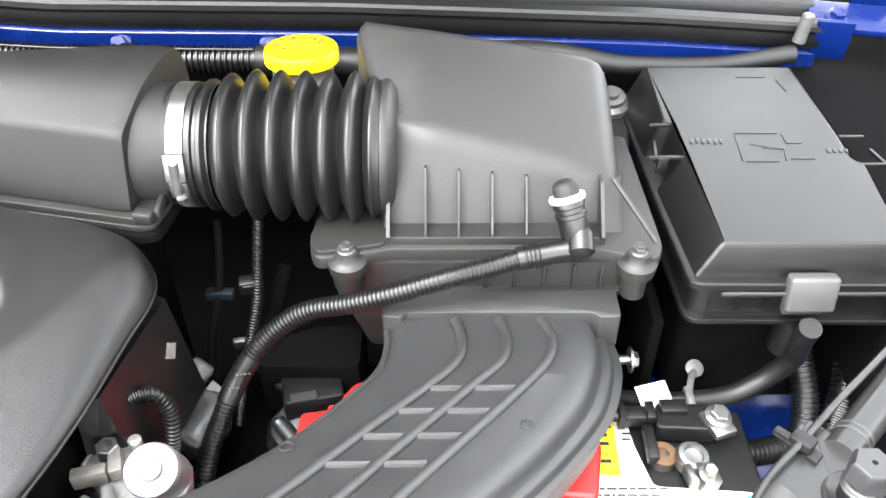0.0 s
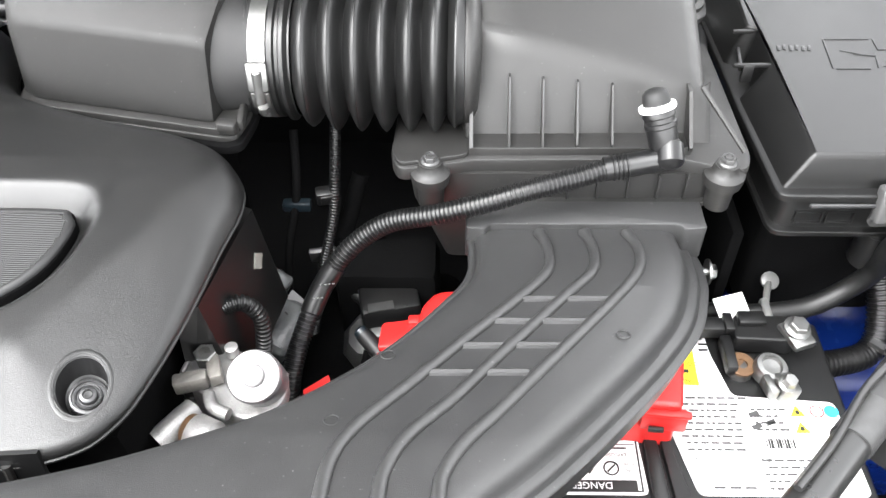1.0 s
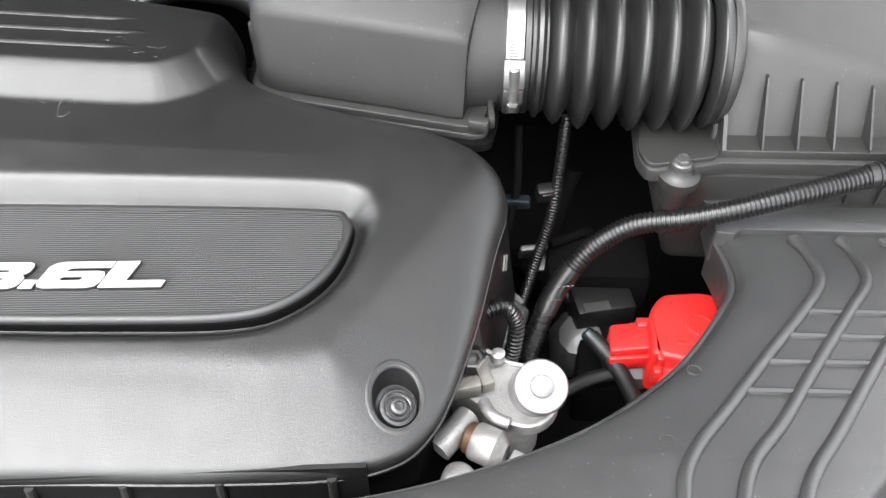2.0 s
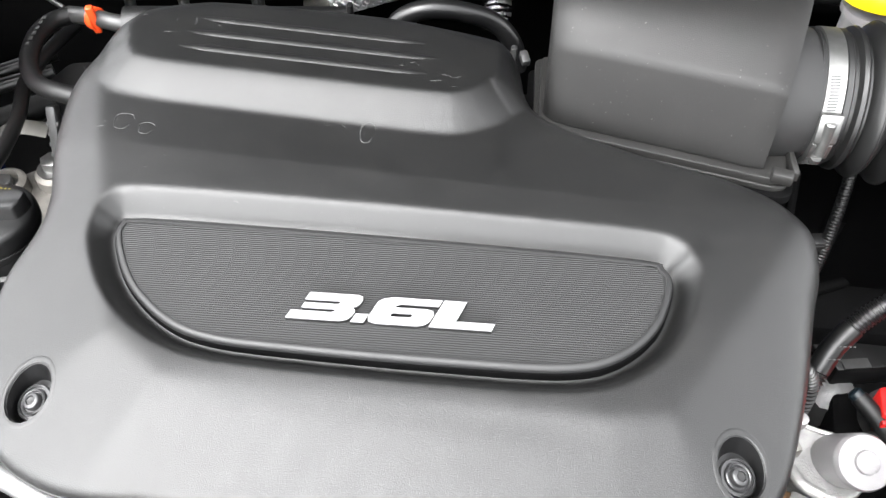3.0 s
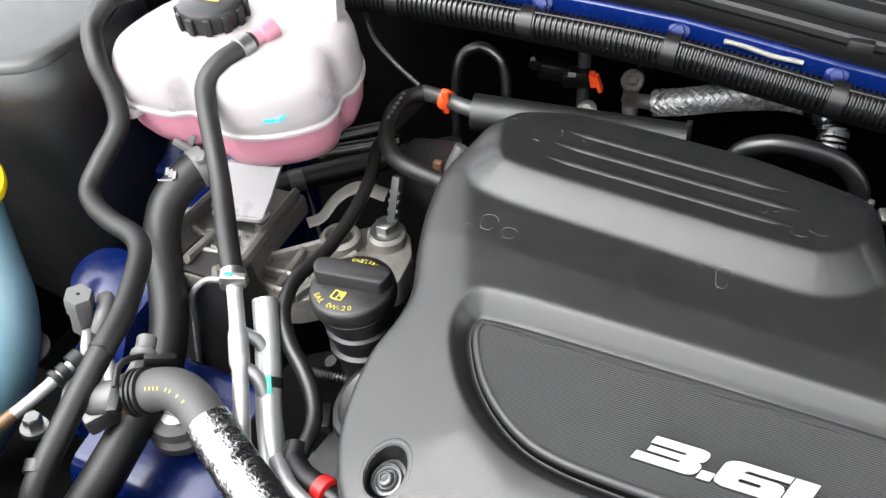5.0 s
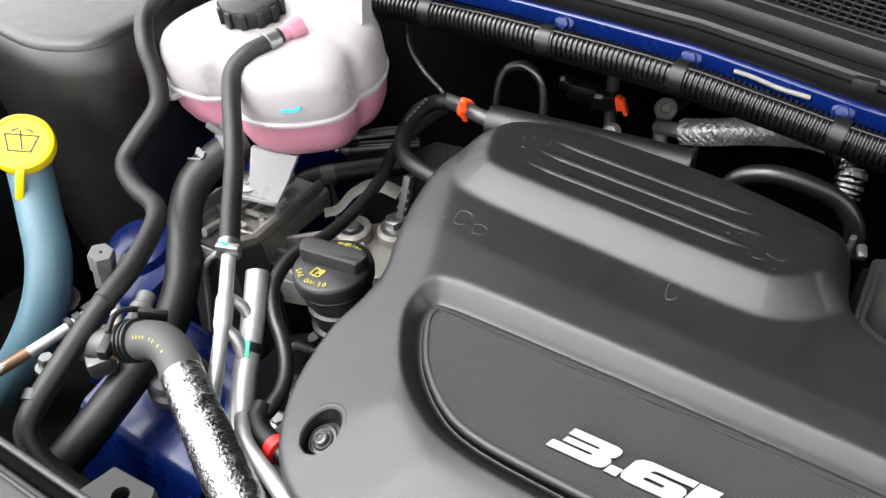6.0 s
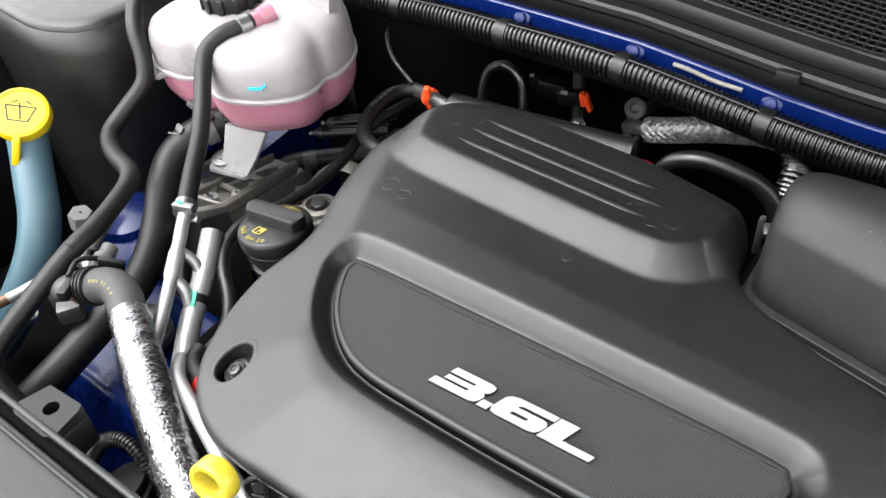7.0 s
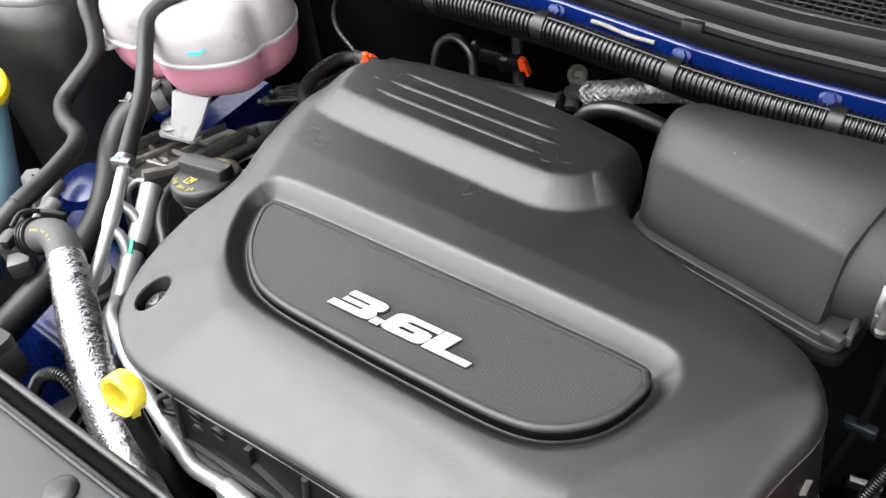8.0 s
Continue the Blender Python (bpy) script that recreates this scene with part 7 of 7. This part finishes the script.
# ---- cowl grille mesh ----
grille = thing("cowl_grille", (-0.55, 1.0, 1.0), "black plastic cowl grille with fine mesh openings", "grille")
bm = bmesh.new()
def grille_pt(x, v):
    return Vector((x, cowl_y(x) + 0.056 + v, cowl_z(x) + 0.046 + 0.16 * v))
frame_bar = [tube([tuple(grille_pt(x, 0.0)) for x in np.linspace(-0.95, 0.35, 14)], 0.006, 10, 0.03), tube([tuple(grille_pt(x, 0.20)) for x in np.linspace(-0.95, 0.35, 14)], 0.006, 10, 0.03)]
part("frame", join(*frame_bar), "cowl", grille)
bars = []
for k in range(1, 22):
    bars.append(sweep([grille_pt(x, 0.0092 * k) for x in np.linspace(-0.95, 0.35, 14)], 0.0014, 4))
for k in range(132):
    x = -0.95 + 0.0099 * k
    bars.append(sweep([grille_pt(x, 0.0), grille_pt(x, 0.10), grille_pt(x, 0.20)], 0.0016, 4))
tagged(part("mesh", join(*bars), "cowl", grille), "fine square mesh", kind="stuff")
part("backing", strip([(0.058, -0.01), (0.058, 0.030), (0.27, 0.062), (0.27, -0.01)], -1.3, 0.42, 20), "dark", grille)
part("clip", box((-0.50, cowl_y(-0.5) - 0.007, cowl_z(-0.5) + 0.035), (0.024, 0.010, 0.012), 0.002), "cowl", grille)

# ---- behind the engine ----
railp = thing("fuel_rail_cover", (-0.75, 0.76, 0.85), "dark grey cylindrical cover behind the engine cover", "cover")
part("cylinder", tube([(-0.868, 0.736, 0.882), (-0.76, 0.758, 0.876), (-0.640, 0.785, 0.868)], 0.021, 24), "cover", railp)
part("end_tab", box((-0.637, 0.785, 0.876), (0.006, 0.010, 0.040), 0.002), "black", railp)
hose("vapour_loop", [(-1.014, 0.97, 0.435), (-1.014, 0.985, 0.690), (-1.013, 0.990, 0.745), (-1.004, 0.998, 0.772), (-0.978, 1.002, 0.786), (-0.953, 1.000, 0.779), (-0.938, 0.996, 0.756), (-0.932, 0.985, 0.690), (-0.93, 0.97, 0.435)], 0.0075, "grey steel loop pipe behind the engine", "steel")
joint = thing("hose_joint", (-0.90, 0.737, 0.875), "grey quick joint with orange-red lock clip", "hose joint")
part("pipe", tube([(-0.935, 0.744, 0.886), (-0.905, 0.738, 0.889), (-0.880, 0.733, 0.888), (-0.86, 0.735, 0.885)], 0.0090, 16), "darksteel", joint)
band(joint, (-0.905, 0.737, 0.889), (-0.897, 0.735, 0.889), 0.0120, "orange", "lock", "orange-red lock clip")
part("lock_tab", box((-0.899, 0.730, 0.892), (0.008, 0.008, 0.034), 0.002, (10, 0, 20)), "orange", joint)
side_h = hose("purge_hose", [(-0.932, 0.743, 0.886), (-0.946, 0.728, 0.887), (-0.948, 0.700, 0.889), (-0.940, 0.668, 0.890), (-0.927, 0.642, 0.890), (-0.908, 0.622, 0.890), (-0.880, 0.612, 0.890), (-0.84, 0.610, 0.885)], 0.0092, "black printed purge hose bending behind the cover")
for k in range(6):
    part("print_bar", box((-0.946 + 0.0012 * k, 0.718 - 0.0095 * k, 0.8985 + 0.0003 * k), (0.004, 0.0050, 0.0008), 0, (0, 0, 15)), "greyink", side_h)
conn = thing("injector_connector", (-0.80, 0.92, 0.80), "black wiring connector with orange-red lock", "connector")
part("body", join(box((-0.835, 0.918, 0.832), (0.040, 0.022, 0.024), 0.004, (0, 8, 15)), box((-0.805, 0.918, 0.828), (0.034, 0.022, 0.022), 0.003, (0, -10, 10)), box((-0.86, 0.916, 0.84), (0.014, 0.02, 0.016), 0.003, (0, 20, 0))), "black", conn)
part("lock", box((-0.783, 0.916, 0.831), (0.008, 0.012, 0.020), 0.002, (0, -12, 10)), "orange", conn)
part("lock", box((-0.775, 0.915, 0.828), (0.006, 0.012, 0.024), 0.002, (0, -20, 10)), "orange", conn)
part("tag", box((-0.808, 0.906, 0.838), (0.010, 0.006, 0.001), 0, (30, 0, 10)), "tape", conn)
part("tag", box((-0.862, 0.908, 0.848), (0.006, 0.005, 0.001), 0, (30, 0, 10)), "tape", conn)
hexbolt((-0.783, 0.90, 0.795), (0, -0.6, 0.8), 0.008, 0.006, 1.6, conn)
part("post", tube([(-0.80, 0.93, 0.87), (-0.797, 0.925, 0.78)], 0.008, 10), "darksteel", conn)
acf = thing("ac_line", (-0.74, 1.0, 0.72), "aluminium refrigerant fitting with silver heat sleeve", "pipe")
part("fitting", join(lathe([(0.014, -0.012), (0.016, 0.0), (0.016, 0.010), (0.012, 0.012), (0.008, 0.012), (0.007, 0.006), (0, 0.006)], (-0.757, 1.026, 0.765), (0.2, -0.75, 0.6), 24), tube([(-0.757, 1.024, 0.758), (-0.752, 1.005, 0.745), (-0.745, 0.985, 0.730)], 0.011, 14)), "alu_dark", acf)
part("wall_pipe", tube([(-0.757, 1.03, 0.755), (-0.76, 1.08, 0.74), (-0.76, 1.15, 0.72)], 0.010, 14), "alu_dark", acf)
part("pipe", tube([(-0.755, 0.998, 0.752), (-0.735, 0.985, 0.764), (-0.712, 0.975, 0.774), (-0.66, 0.973, 0.788)], 0.0100, 16), "alu_dark", acf)
SL = [(-0.712, 0.974, 0.774), (-0.675, 0.973, 0.786), (-0.635, 0.976, 0.800), (-0.593, 0.979, 0.812), (-0.555, 0.978, 0.822), (-0.525, 0.968, 0.829), (-0.503, 0.948, 0.830), (-0.492, 0.925, 0.823), (-0.490, 0.905, 0.80)]
part("sleeve", tube(SL, 0.0165, 24, 0.004), "braid", acf, "silver braided heat sleeve", angle=20)
# woven strands round the sleeve, two ways
line = spline(SL[:6], 0.004)
strands = []
for way in (-1, 1):
    for j in range(9):
        path, along = [], 0.0
        for i, q in enumerate(line):
            d = (line[min(i + 1, len(line) - 1)] - line[max(i - 1, 0)]).normalized()
            side = d.cross(Vector((0, 0, 1))).normalized()
            top = side.cross(d)
            a = 2 * math.pi * j / 9 + way * i * 0.004 / 0.016
            r = 0.0166 + 0.0004 * math.sin(4.5 * (a - way * 2 * math.pi * j / 9) + (1.57 if way > 0 else -1.57))
            path.append(q + r * (math.cos(a) * side + math.sin(a) * top))
        strands.append(sweep(path, 0.0019, 5))
tagged(part("woven_mesh", join(*strands), "braid", acf, angle=30), "woven silver strands", kind="stuff")
part("foil", corrugated([(-0.530, 0.972, 0.828), (-0.506, 0.950, 0.830), (-0.493, 0.925, 0.823), (-0.490, 0.900, 0.795)], 0.0185, 0.012, 0.002, 20), "foil", acf, "crumpled foil end", angle=15)
hose("rear_hose", [(-0.588, 0.738, 0.870), (-0.584, 0.740, 0.893), (-0.572, 0.742, 0.912), (-0.545, 0.746, 0.922), (-0.512, 0.753, 0.917), (-0.482, 0.760, 0.903), (-0.462, 0.760, 0.880), (-0.455, 0.755, 0.85)], 0.0098, "glossy black rear hose", "conduit")
tagx = thing("red_tag", (-0.613, 0.768, 0.870), "small red plastic tag", "tag")
part("tag", box((-0.613, 0.768, 0.878), (0.012, 0.004, 0.005), 0.001), "red", tagx)
metal = thing("manifold_bracket", (-0.45, 0.66, 0.86), "small bright metal bracket beside the cover", "bracket")
part("tab", join(box((-0.445, 0.672, 0.926), (0.008, 0.014, 0.008), 0.002, (15, 0, 20)), box((-0.456, 0.690, 0.903), (0.006, 0.008, 0.044), 0.002)), "darksteel", metal)

# ---- hose and cables between tank and engine ----
lower = hose("lower_coolant_hose", [(-1.150, 0.640, 0.735), (-1.134, 0.658, 0.740), (-1.105, 0.687, 0.742), (-1.062, 0.726, 0.742), (-1.00, 0.785, 0.74), (-0.94, 0.84, 0.735)], 0.0150, "black coolant hose with silver printed band", seg=18)
band(lower, (-1.112, 0.680, 0.7415), (-1.098, 0.694, 0.742), 0.0157, "greyplastic", "print_band", "silver printed band")
strap = thing("ground_strap", (-0.99, 0.56, 0.80), "flat beige ground strap", "ground strap")
part("ribbon", tube([(-1.005, 0.575, 0.800), (-0.993, 0.588, 0.803), (-0.984, 0.606, 0.817), (-0.969, 0.622, 0.826), (-0.950, 0.626, 0.828), (-0.930, 0.630, 0.822)], 0.0095, 12, 0.004, 0.16), "tape", strap)
stick = thing("small_connector", (-0.91, 0.62, 0.80), "pale grey small sensor connector", "connector")
part("body", box((-0.911, 0.618, 0.832), (0.010, 0.012, 0.056), 0.002, (-25, 0, 0)), "greyplastic", stick)
for k in range(4):
    part("tooth", box((-0.911, 0.6065 + 0.0045 * k, 0.812 + 0.010 * k), (0.013, 0.005, 0.004), 0.0005, (-25, 0, 0)), "lightgrey", stick)
vcap = thing("valve_cap", (-0.895, 0.66, 0.85), "black ribbed cover with brass fittings", "cover")
part("lid", prism(rounded([(-0.935, 0.660), (-0.925, 0.70), (-0.87, 0.71), (-0.835, 0.69), (-0.845, 0.650), (-0.90, 0.645)], 0.01), 0.80, 0.858, 0.004), "black", vcap)
for k in range(3):
    part("rib", box((-0.89 + 0.02 * k, 0.672, 0.859), (0.002, 0.045, 0.004), 0.0005, (0, 0, 35 - 35 * k)), "black", vcap)
part("brass", box((-0.868, 0.644, 0.872), (0.010, 0.008, 0.016), 0.002), "copper", vcap)
part("pipe_end", tube([(-0.856, 0.646, 0.868), (-0.846, 0.660, 0.895)], 0.0075, 14), "greyplastic", vcap)
pins = thing("cable_pair", (-0.97, 0.67, 0.87), "pair of black cables with ribbed boots", "cable")
for (x0, y0), (x1, y1) in (((-1.026, 0.679), (-0.960, 0.730)), ((-1.022, 0.652), (-0.948, 0.700))):
    a0, a1 = Vector((x0, y0, 0.840)), Vector((x1, y1, 0.843))
    boot = part("boot", tube([tuple(a0), tuple(a0.lerp(a1, 0.5)), tuple(a1)], 0.0072, 14), "bellows", pins)
    side = (a1 - a0).normalized().cross(Vector((0, 0, 1)))
    for o in (-0.0035, 0.0035):
        part("ridge", sweep([a0.lerp(a1, 0.15) + side * o + Vector((0, 0, 0.0064)), a1 + side * o + Vector((0, 0, 0.0064))], 0.0012, 6), "greyplastic", boot)
    part("end_cap", lathe([(0.0075, 0), (0.0078, 0.004), (0.006, 0.007), (0.004, 0.011), (0, 0.012)], a0, a0 - a1, 16), "darksteel", boot)
    part("ball", lathe([(0.0, 0.012), (0.003, 0.013), (0.0036, 0.0155), (0.003, 0.018), (0, 0.019)], a0, a0 - a1, 12), "steel", boot)
hose("thin_firewall_line", [(-1.19, 1.02, 0.955), (-1.09, 0.88, 0.905), (-1.037, 0.81, 0.904), (-0.985, 0.765, 0.905), (-0.942, 0.75, 0.889)], 0.0028, "thin grey line from the firewall", "darksteel", 10)

# ---- aluminium pump housing beside the duct ----
pump = thing("coolant_pump", (-0.21, 0.33, 0.78), "bright cast aluminium pump housing with round cap", "pump")
part("cap", lathe([(0.0180, -0.045), (0.0188, -0.008), (0.0188, -0.003), (0.0175, 0.0), (0.008, 0.0008), (0.0075, 0.0035), (0.006, 0.0045), (0, 0.0045)], (-0.194, 0.325, 0.886), (0.06, -0.46, 0.86), 40), "tab", pump, "pale round cap")
def hull(circles, n=14):
    """Outline round two circles in plan."""
    (x0, y0, r0), (x1, y1, r1) = circles
    a = math.atan2(y1 - y0, x1 - x0)
    off = math.acos((r0 - r1) / math.hypot(x1 - x0, y1 - y0))
    one = [(x0 + r0 * math.cos(t), y0 + r0 * math.sin(t)) for t in np.linspace(a + off, a + 2 * math.pi - off, n)]
    two = [(x1 + r1 * math.cos(t), y1 + r1 * math.sin(t)) for t in np.linspace(a - off, a + off, n)]
    return one + two
part("body", prism(hull(((-0.240, 0.358, 0.017), (-0.208, 0.340, 0.018))), 0.79, 0.848, 0.003), "alu", pump)
part("flange", prism(hull(((-0.241, 0.359, 0.019), (-0.203, 0.339, 0.025))), 0.840, 0.850, 0.0025), "alu", pump)
part("rim", tube([(-0.258, 0.352, 0.851), (-0.252, 0.374, 0.851), (-0.236, 0.379, 0.851), (-0.214, 0.367, 0.851), (-0.192, 0.361, 0.851), (-0.180, 0.350, 0.851)], 0.0020, 8), "alu", pump)
part("side_block", join(box((-0.246, 0.338, 0.860), (0.024, 0.010, 0.014), 0.002, (0, 0, 15)), box((-0.232, 0.350, 0.858), (0.010, 0.022, 0.012), 0.002, (0, 0, 20))), "alu_dark", pump)
part("bolt", lathe([(0.0085, 0), (0.0085, 0.009), (0.0075, 0.010), (0.005, 0.010), (0.005, 0.003), (0, 0.003)], (-0.240, 0.360, 0.856), (0, 0, 1), 6), "steel", pump)
part("pin", lathe([(0.005, 0), (0.005, 0.008), (0.003, 0.009)], (-0.222, 0.366, 0.856), (0, 0, 1), 16), "alu", pump)
part("arm", tube([(-0.232, 0.330, 0.856), (-0.226, 0.318, 0.858), (-0.214, 0.312, 0.858)], 0.0045, 10), "alu", pump)
part("stub", tube([(-0.243, 0.322, 0.848), (-0.252, 0.308, 0.850), (-0.262, 0.296, 0.848)], 0.0095, 16), "alu", pump)
part("brass_ring", lathe([(0.0100, 0), (0.0112, 0.001), (0.0112, 0.007), (0.0100, 0.008)], (-0.243, 0.306, 0.850), (0.9, -0.4, 0.05), 22), "copper", pump, "brass ring")
part("solenoid", join(lathe([(0.0125, 0), (0.0135, 0.002), (0.0135, 0.017), (0.0105, 0.020), (0.007, 0.024)], (-0.238, 0.303, 0.851), (0.9, -0.42, 0.02), 24), box((-0.208, 0.288, 0.849), (0.012, 0.012, 0.012), 0.002, (0, 0, -25)), box((-0.198, 0.292, 0.846), (0.014, 0.005, 0.005), 0.001, (0, 0, 20))), "alu", pump)
part("nipple", lathe([(0.006, 0), (0.006, 0.010), (0.0045, 0.011), (0.0045, 0.016)], (-0.214, 0.280, 0.840), (0.3, -0.2, 1), 16), "steel", pump)
part("foot", lathe([(0.0115, 0), (0.0115, 0.018), (0.009, 0.020)], (-0.250, 0.278, 0.830), (0.15, -0.1, 1), 20), "alu", pump)
part("lug", box((-0.272, 0.262, 0.832), (0.026, 0.020, 0.012), 0.004, (0, 0, 24)), "alu", pump)
part("plug", lathe([(0.0030, 0), (0.0030, 0.012), (0.002, 0.013)], (-0.190, 0.298, 0.840), (1, 0.35, 0.05), 14), "red", pump, "small red plug")

# ---- dark clutter in the gap between cover and filter box ----
# near-black parts here carry the gap's shade in their colour
gap = thing("transmission_housing", (-0.12, 0.50, 0.55), "dark transmission housing with wiring and brackets", "transmission")
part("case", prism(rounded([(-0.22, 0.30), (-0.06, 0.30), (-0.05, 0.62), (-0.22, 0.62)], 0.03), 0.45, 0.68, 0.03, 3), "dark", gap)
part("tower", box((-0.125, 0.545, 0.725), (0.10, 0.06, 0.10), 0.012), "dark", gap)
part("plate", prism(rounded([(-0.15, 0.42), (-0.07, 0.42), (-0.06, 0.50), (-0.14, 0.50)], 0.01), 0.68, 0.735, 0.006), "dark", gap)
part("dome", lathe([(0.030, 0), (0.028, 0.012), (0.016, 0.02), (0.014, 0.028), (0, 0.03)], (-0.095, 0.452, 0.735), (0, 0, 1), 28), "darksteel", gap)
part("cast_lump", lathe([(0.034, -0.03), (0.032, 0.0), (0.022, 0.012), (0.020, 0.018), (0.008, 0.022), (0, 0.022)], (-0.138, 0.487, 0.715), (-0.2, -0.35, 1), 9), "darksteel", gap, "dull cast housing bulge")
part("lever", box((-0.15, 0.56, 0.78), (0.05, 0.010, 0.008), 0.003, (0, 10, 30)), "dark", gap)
sidep = thing("coil_pack", (-0.235, 0.42, 0.84), "dark ignition module with clear connector at the cover's side", "module")
part("body", loft([[(-0.262, 0.36, 0.80), (-0.225, 0.37, 0.80), (-0.205, 0.47, 0.80), (-0.25, 0.49, 0.80)], [(-0.252, 0.36, 0.905), (-0.238, 0.37, 0.905), (-0.218, 0.47, 0.905), (-0.24, 0.48, 0.905)]]), "fuse", sidep)
part("sticker", box((-0.2165, 0.4508, 0.8660), (0.0008, 0.0125, 0.0125), 0, (45, -7, -11)), "tape", sidep, "white diamond sticker")
random.seed(31)
plugm = join(box((-0.217, 0.468, 0.742), (0.030, 0.056, 0.070), 0.009, (10, 15, -20), 4), box((-0.226, 0.500, 0.777), (0.023, 0.030, 0.025), 0.006, (10, 25, -20), 3))
bmesh.ops.subdivide_edges(plugm, edges=plugm.edges, cuts=2, use_grid_fill=True)
for v in plugm.verts:
    v.co += 0.0022 * noise.noise_vector(v.co * 60) + 0.0012 * noise.noise_vector(v.co * 170)
clear = part("clear_plug", plugm, "cleargrey", sidep, "crumpled clear plastic wrap", angle=25)
part("label", box((-0.2080, 0.479, 0.773), (0.018, 0.029, 0.0008), 0, (10, 42, -20)), "tab", clear)
for k in range(6):
    part("print_bar", box((-0.2070, 0.468 + 0.0044 * k, 0.7746 - 0.0007 * k), (0.013, 0.0015, 0.0008), 0, (10, 42, -20)), "ink", clear)
part("cable", corrugated([(-0.262, 0.340, 0.775), (-0.258, 0.358, 0.825), (-0.250, 0.376, 0.856), (-0.236, 0.392, 0.872), (-0.220, 0.402, 0.872), (-0.209, 0.403, 0.856), (-0.208, 0.397, 0.835), (-0.214, 0.390, 0.80)], 0.0066, 0.0036, 0.0014, 14), "conduit", sidep)
wl_ = thing("wiring_branch", (-0.16, 0.55, 0.70), "black spiral-taped wire branch with blue clip", "cable")
part("wire", corrugated([(-0.165, 0.585, 0.905), (-0.168, 0.565, 0.86), (-0.172, 0.55, 0.82), (-0.185, 0.53, 0.77), (-0.20, 0.51, 0.70)], 0.0052, 0.0030, 0.0007, 12), "conduit", wl_)
part("clip", box((-0.205, 0.555, 0.830), (0.026, 0.010, 0.010), 0.002), "dullblue", wl_, "dull blue clip")
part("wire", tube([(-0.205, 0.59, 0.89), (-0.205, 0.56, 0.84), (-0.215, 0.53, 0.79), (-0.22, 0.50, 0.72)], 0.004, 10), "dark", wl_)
relay = thing("wiring_connector", (-0.10, 0.52, 0.70), "black ribbed wiring connector in the dark gap", "connector")
part("body", box((-0.122, 0.508, 0.742), (0.056, 0.040, 0.036), 0.004, (0, 0, 12)), "black", relay)
for k in range(4):
    part("rib", box((-0.140 + 0.012 * k, 0.4885 + 0.0025 * k, 0.744), (0.003, 0.004, 0.032), 0.0006, (0, 0, 12)), "black", relay)
part("tag", box((-0.128, 0.492, 0.7605), (0.024, 0.010, 0.001), 0, (0, 0, 12)), "darksteel", relay)
part("lead", tube([(-0.145, 0.515, 0.742), (-0.165, 0.53, 0.75), (-0.185, 0.56, 0.735), (-0.20, 0.60, 0.70)], 0.008, 14), "rubber", relay)
tip = thing("sensor_lead", (-0.13, 0.42, 0.72), "black sensor lead with a blue tip", "cable")
part("lead", tube([(-0.139, 0.447, 0.776), (-0.125, 0.432, 0.770), (-0.108, 0.412, 0.755), (-0.095, 0.39, 0.73), (-0.09, 0.37, 0.68)], 0.0075, 14), "rubber", tip)
part("tip", lathe([(0.0062, 0), (0.0062, 0.005), (0.004, 0.007)], (-0.139, 0.447, 0.776), (-0.7, 0.6, 0.3), 18), "dullblue", tip, "blue tip")
harness = thing("engine_harness", (-0.15, 0.58, 0.70), "black taped wiring harness with a small connector", "wiring loom")
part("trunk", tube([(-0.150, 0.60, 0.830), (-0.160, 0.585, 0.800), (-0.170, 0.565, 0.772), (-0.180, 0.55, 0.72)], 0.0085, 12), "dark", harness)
part("connector", join(box((-0.176, 0.560, 0.838), (0.022, 0.012, 0.016), 0.002, (10, 0, 12)), box((-0.176, 0.5535, 0.838), (0.012, 0.003, 0.010), 0.001, (10, 0, 12))), "black", harness, "small black connector")
part("bracket", join(box((-0.186, 0.545, 0.775), (0.026, 0.006, 0.022), 0.0015, (20, 0, 10)), box((-0.176, 0.540, 0.764), (0.020, 0.016, 0.004), 0.001, (20, 0, 10))), "darksteel", harness)
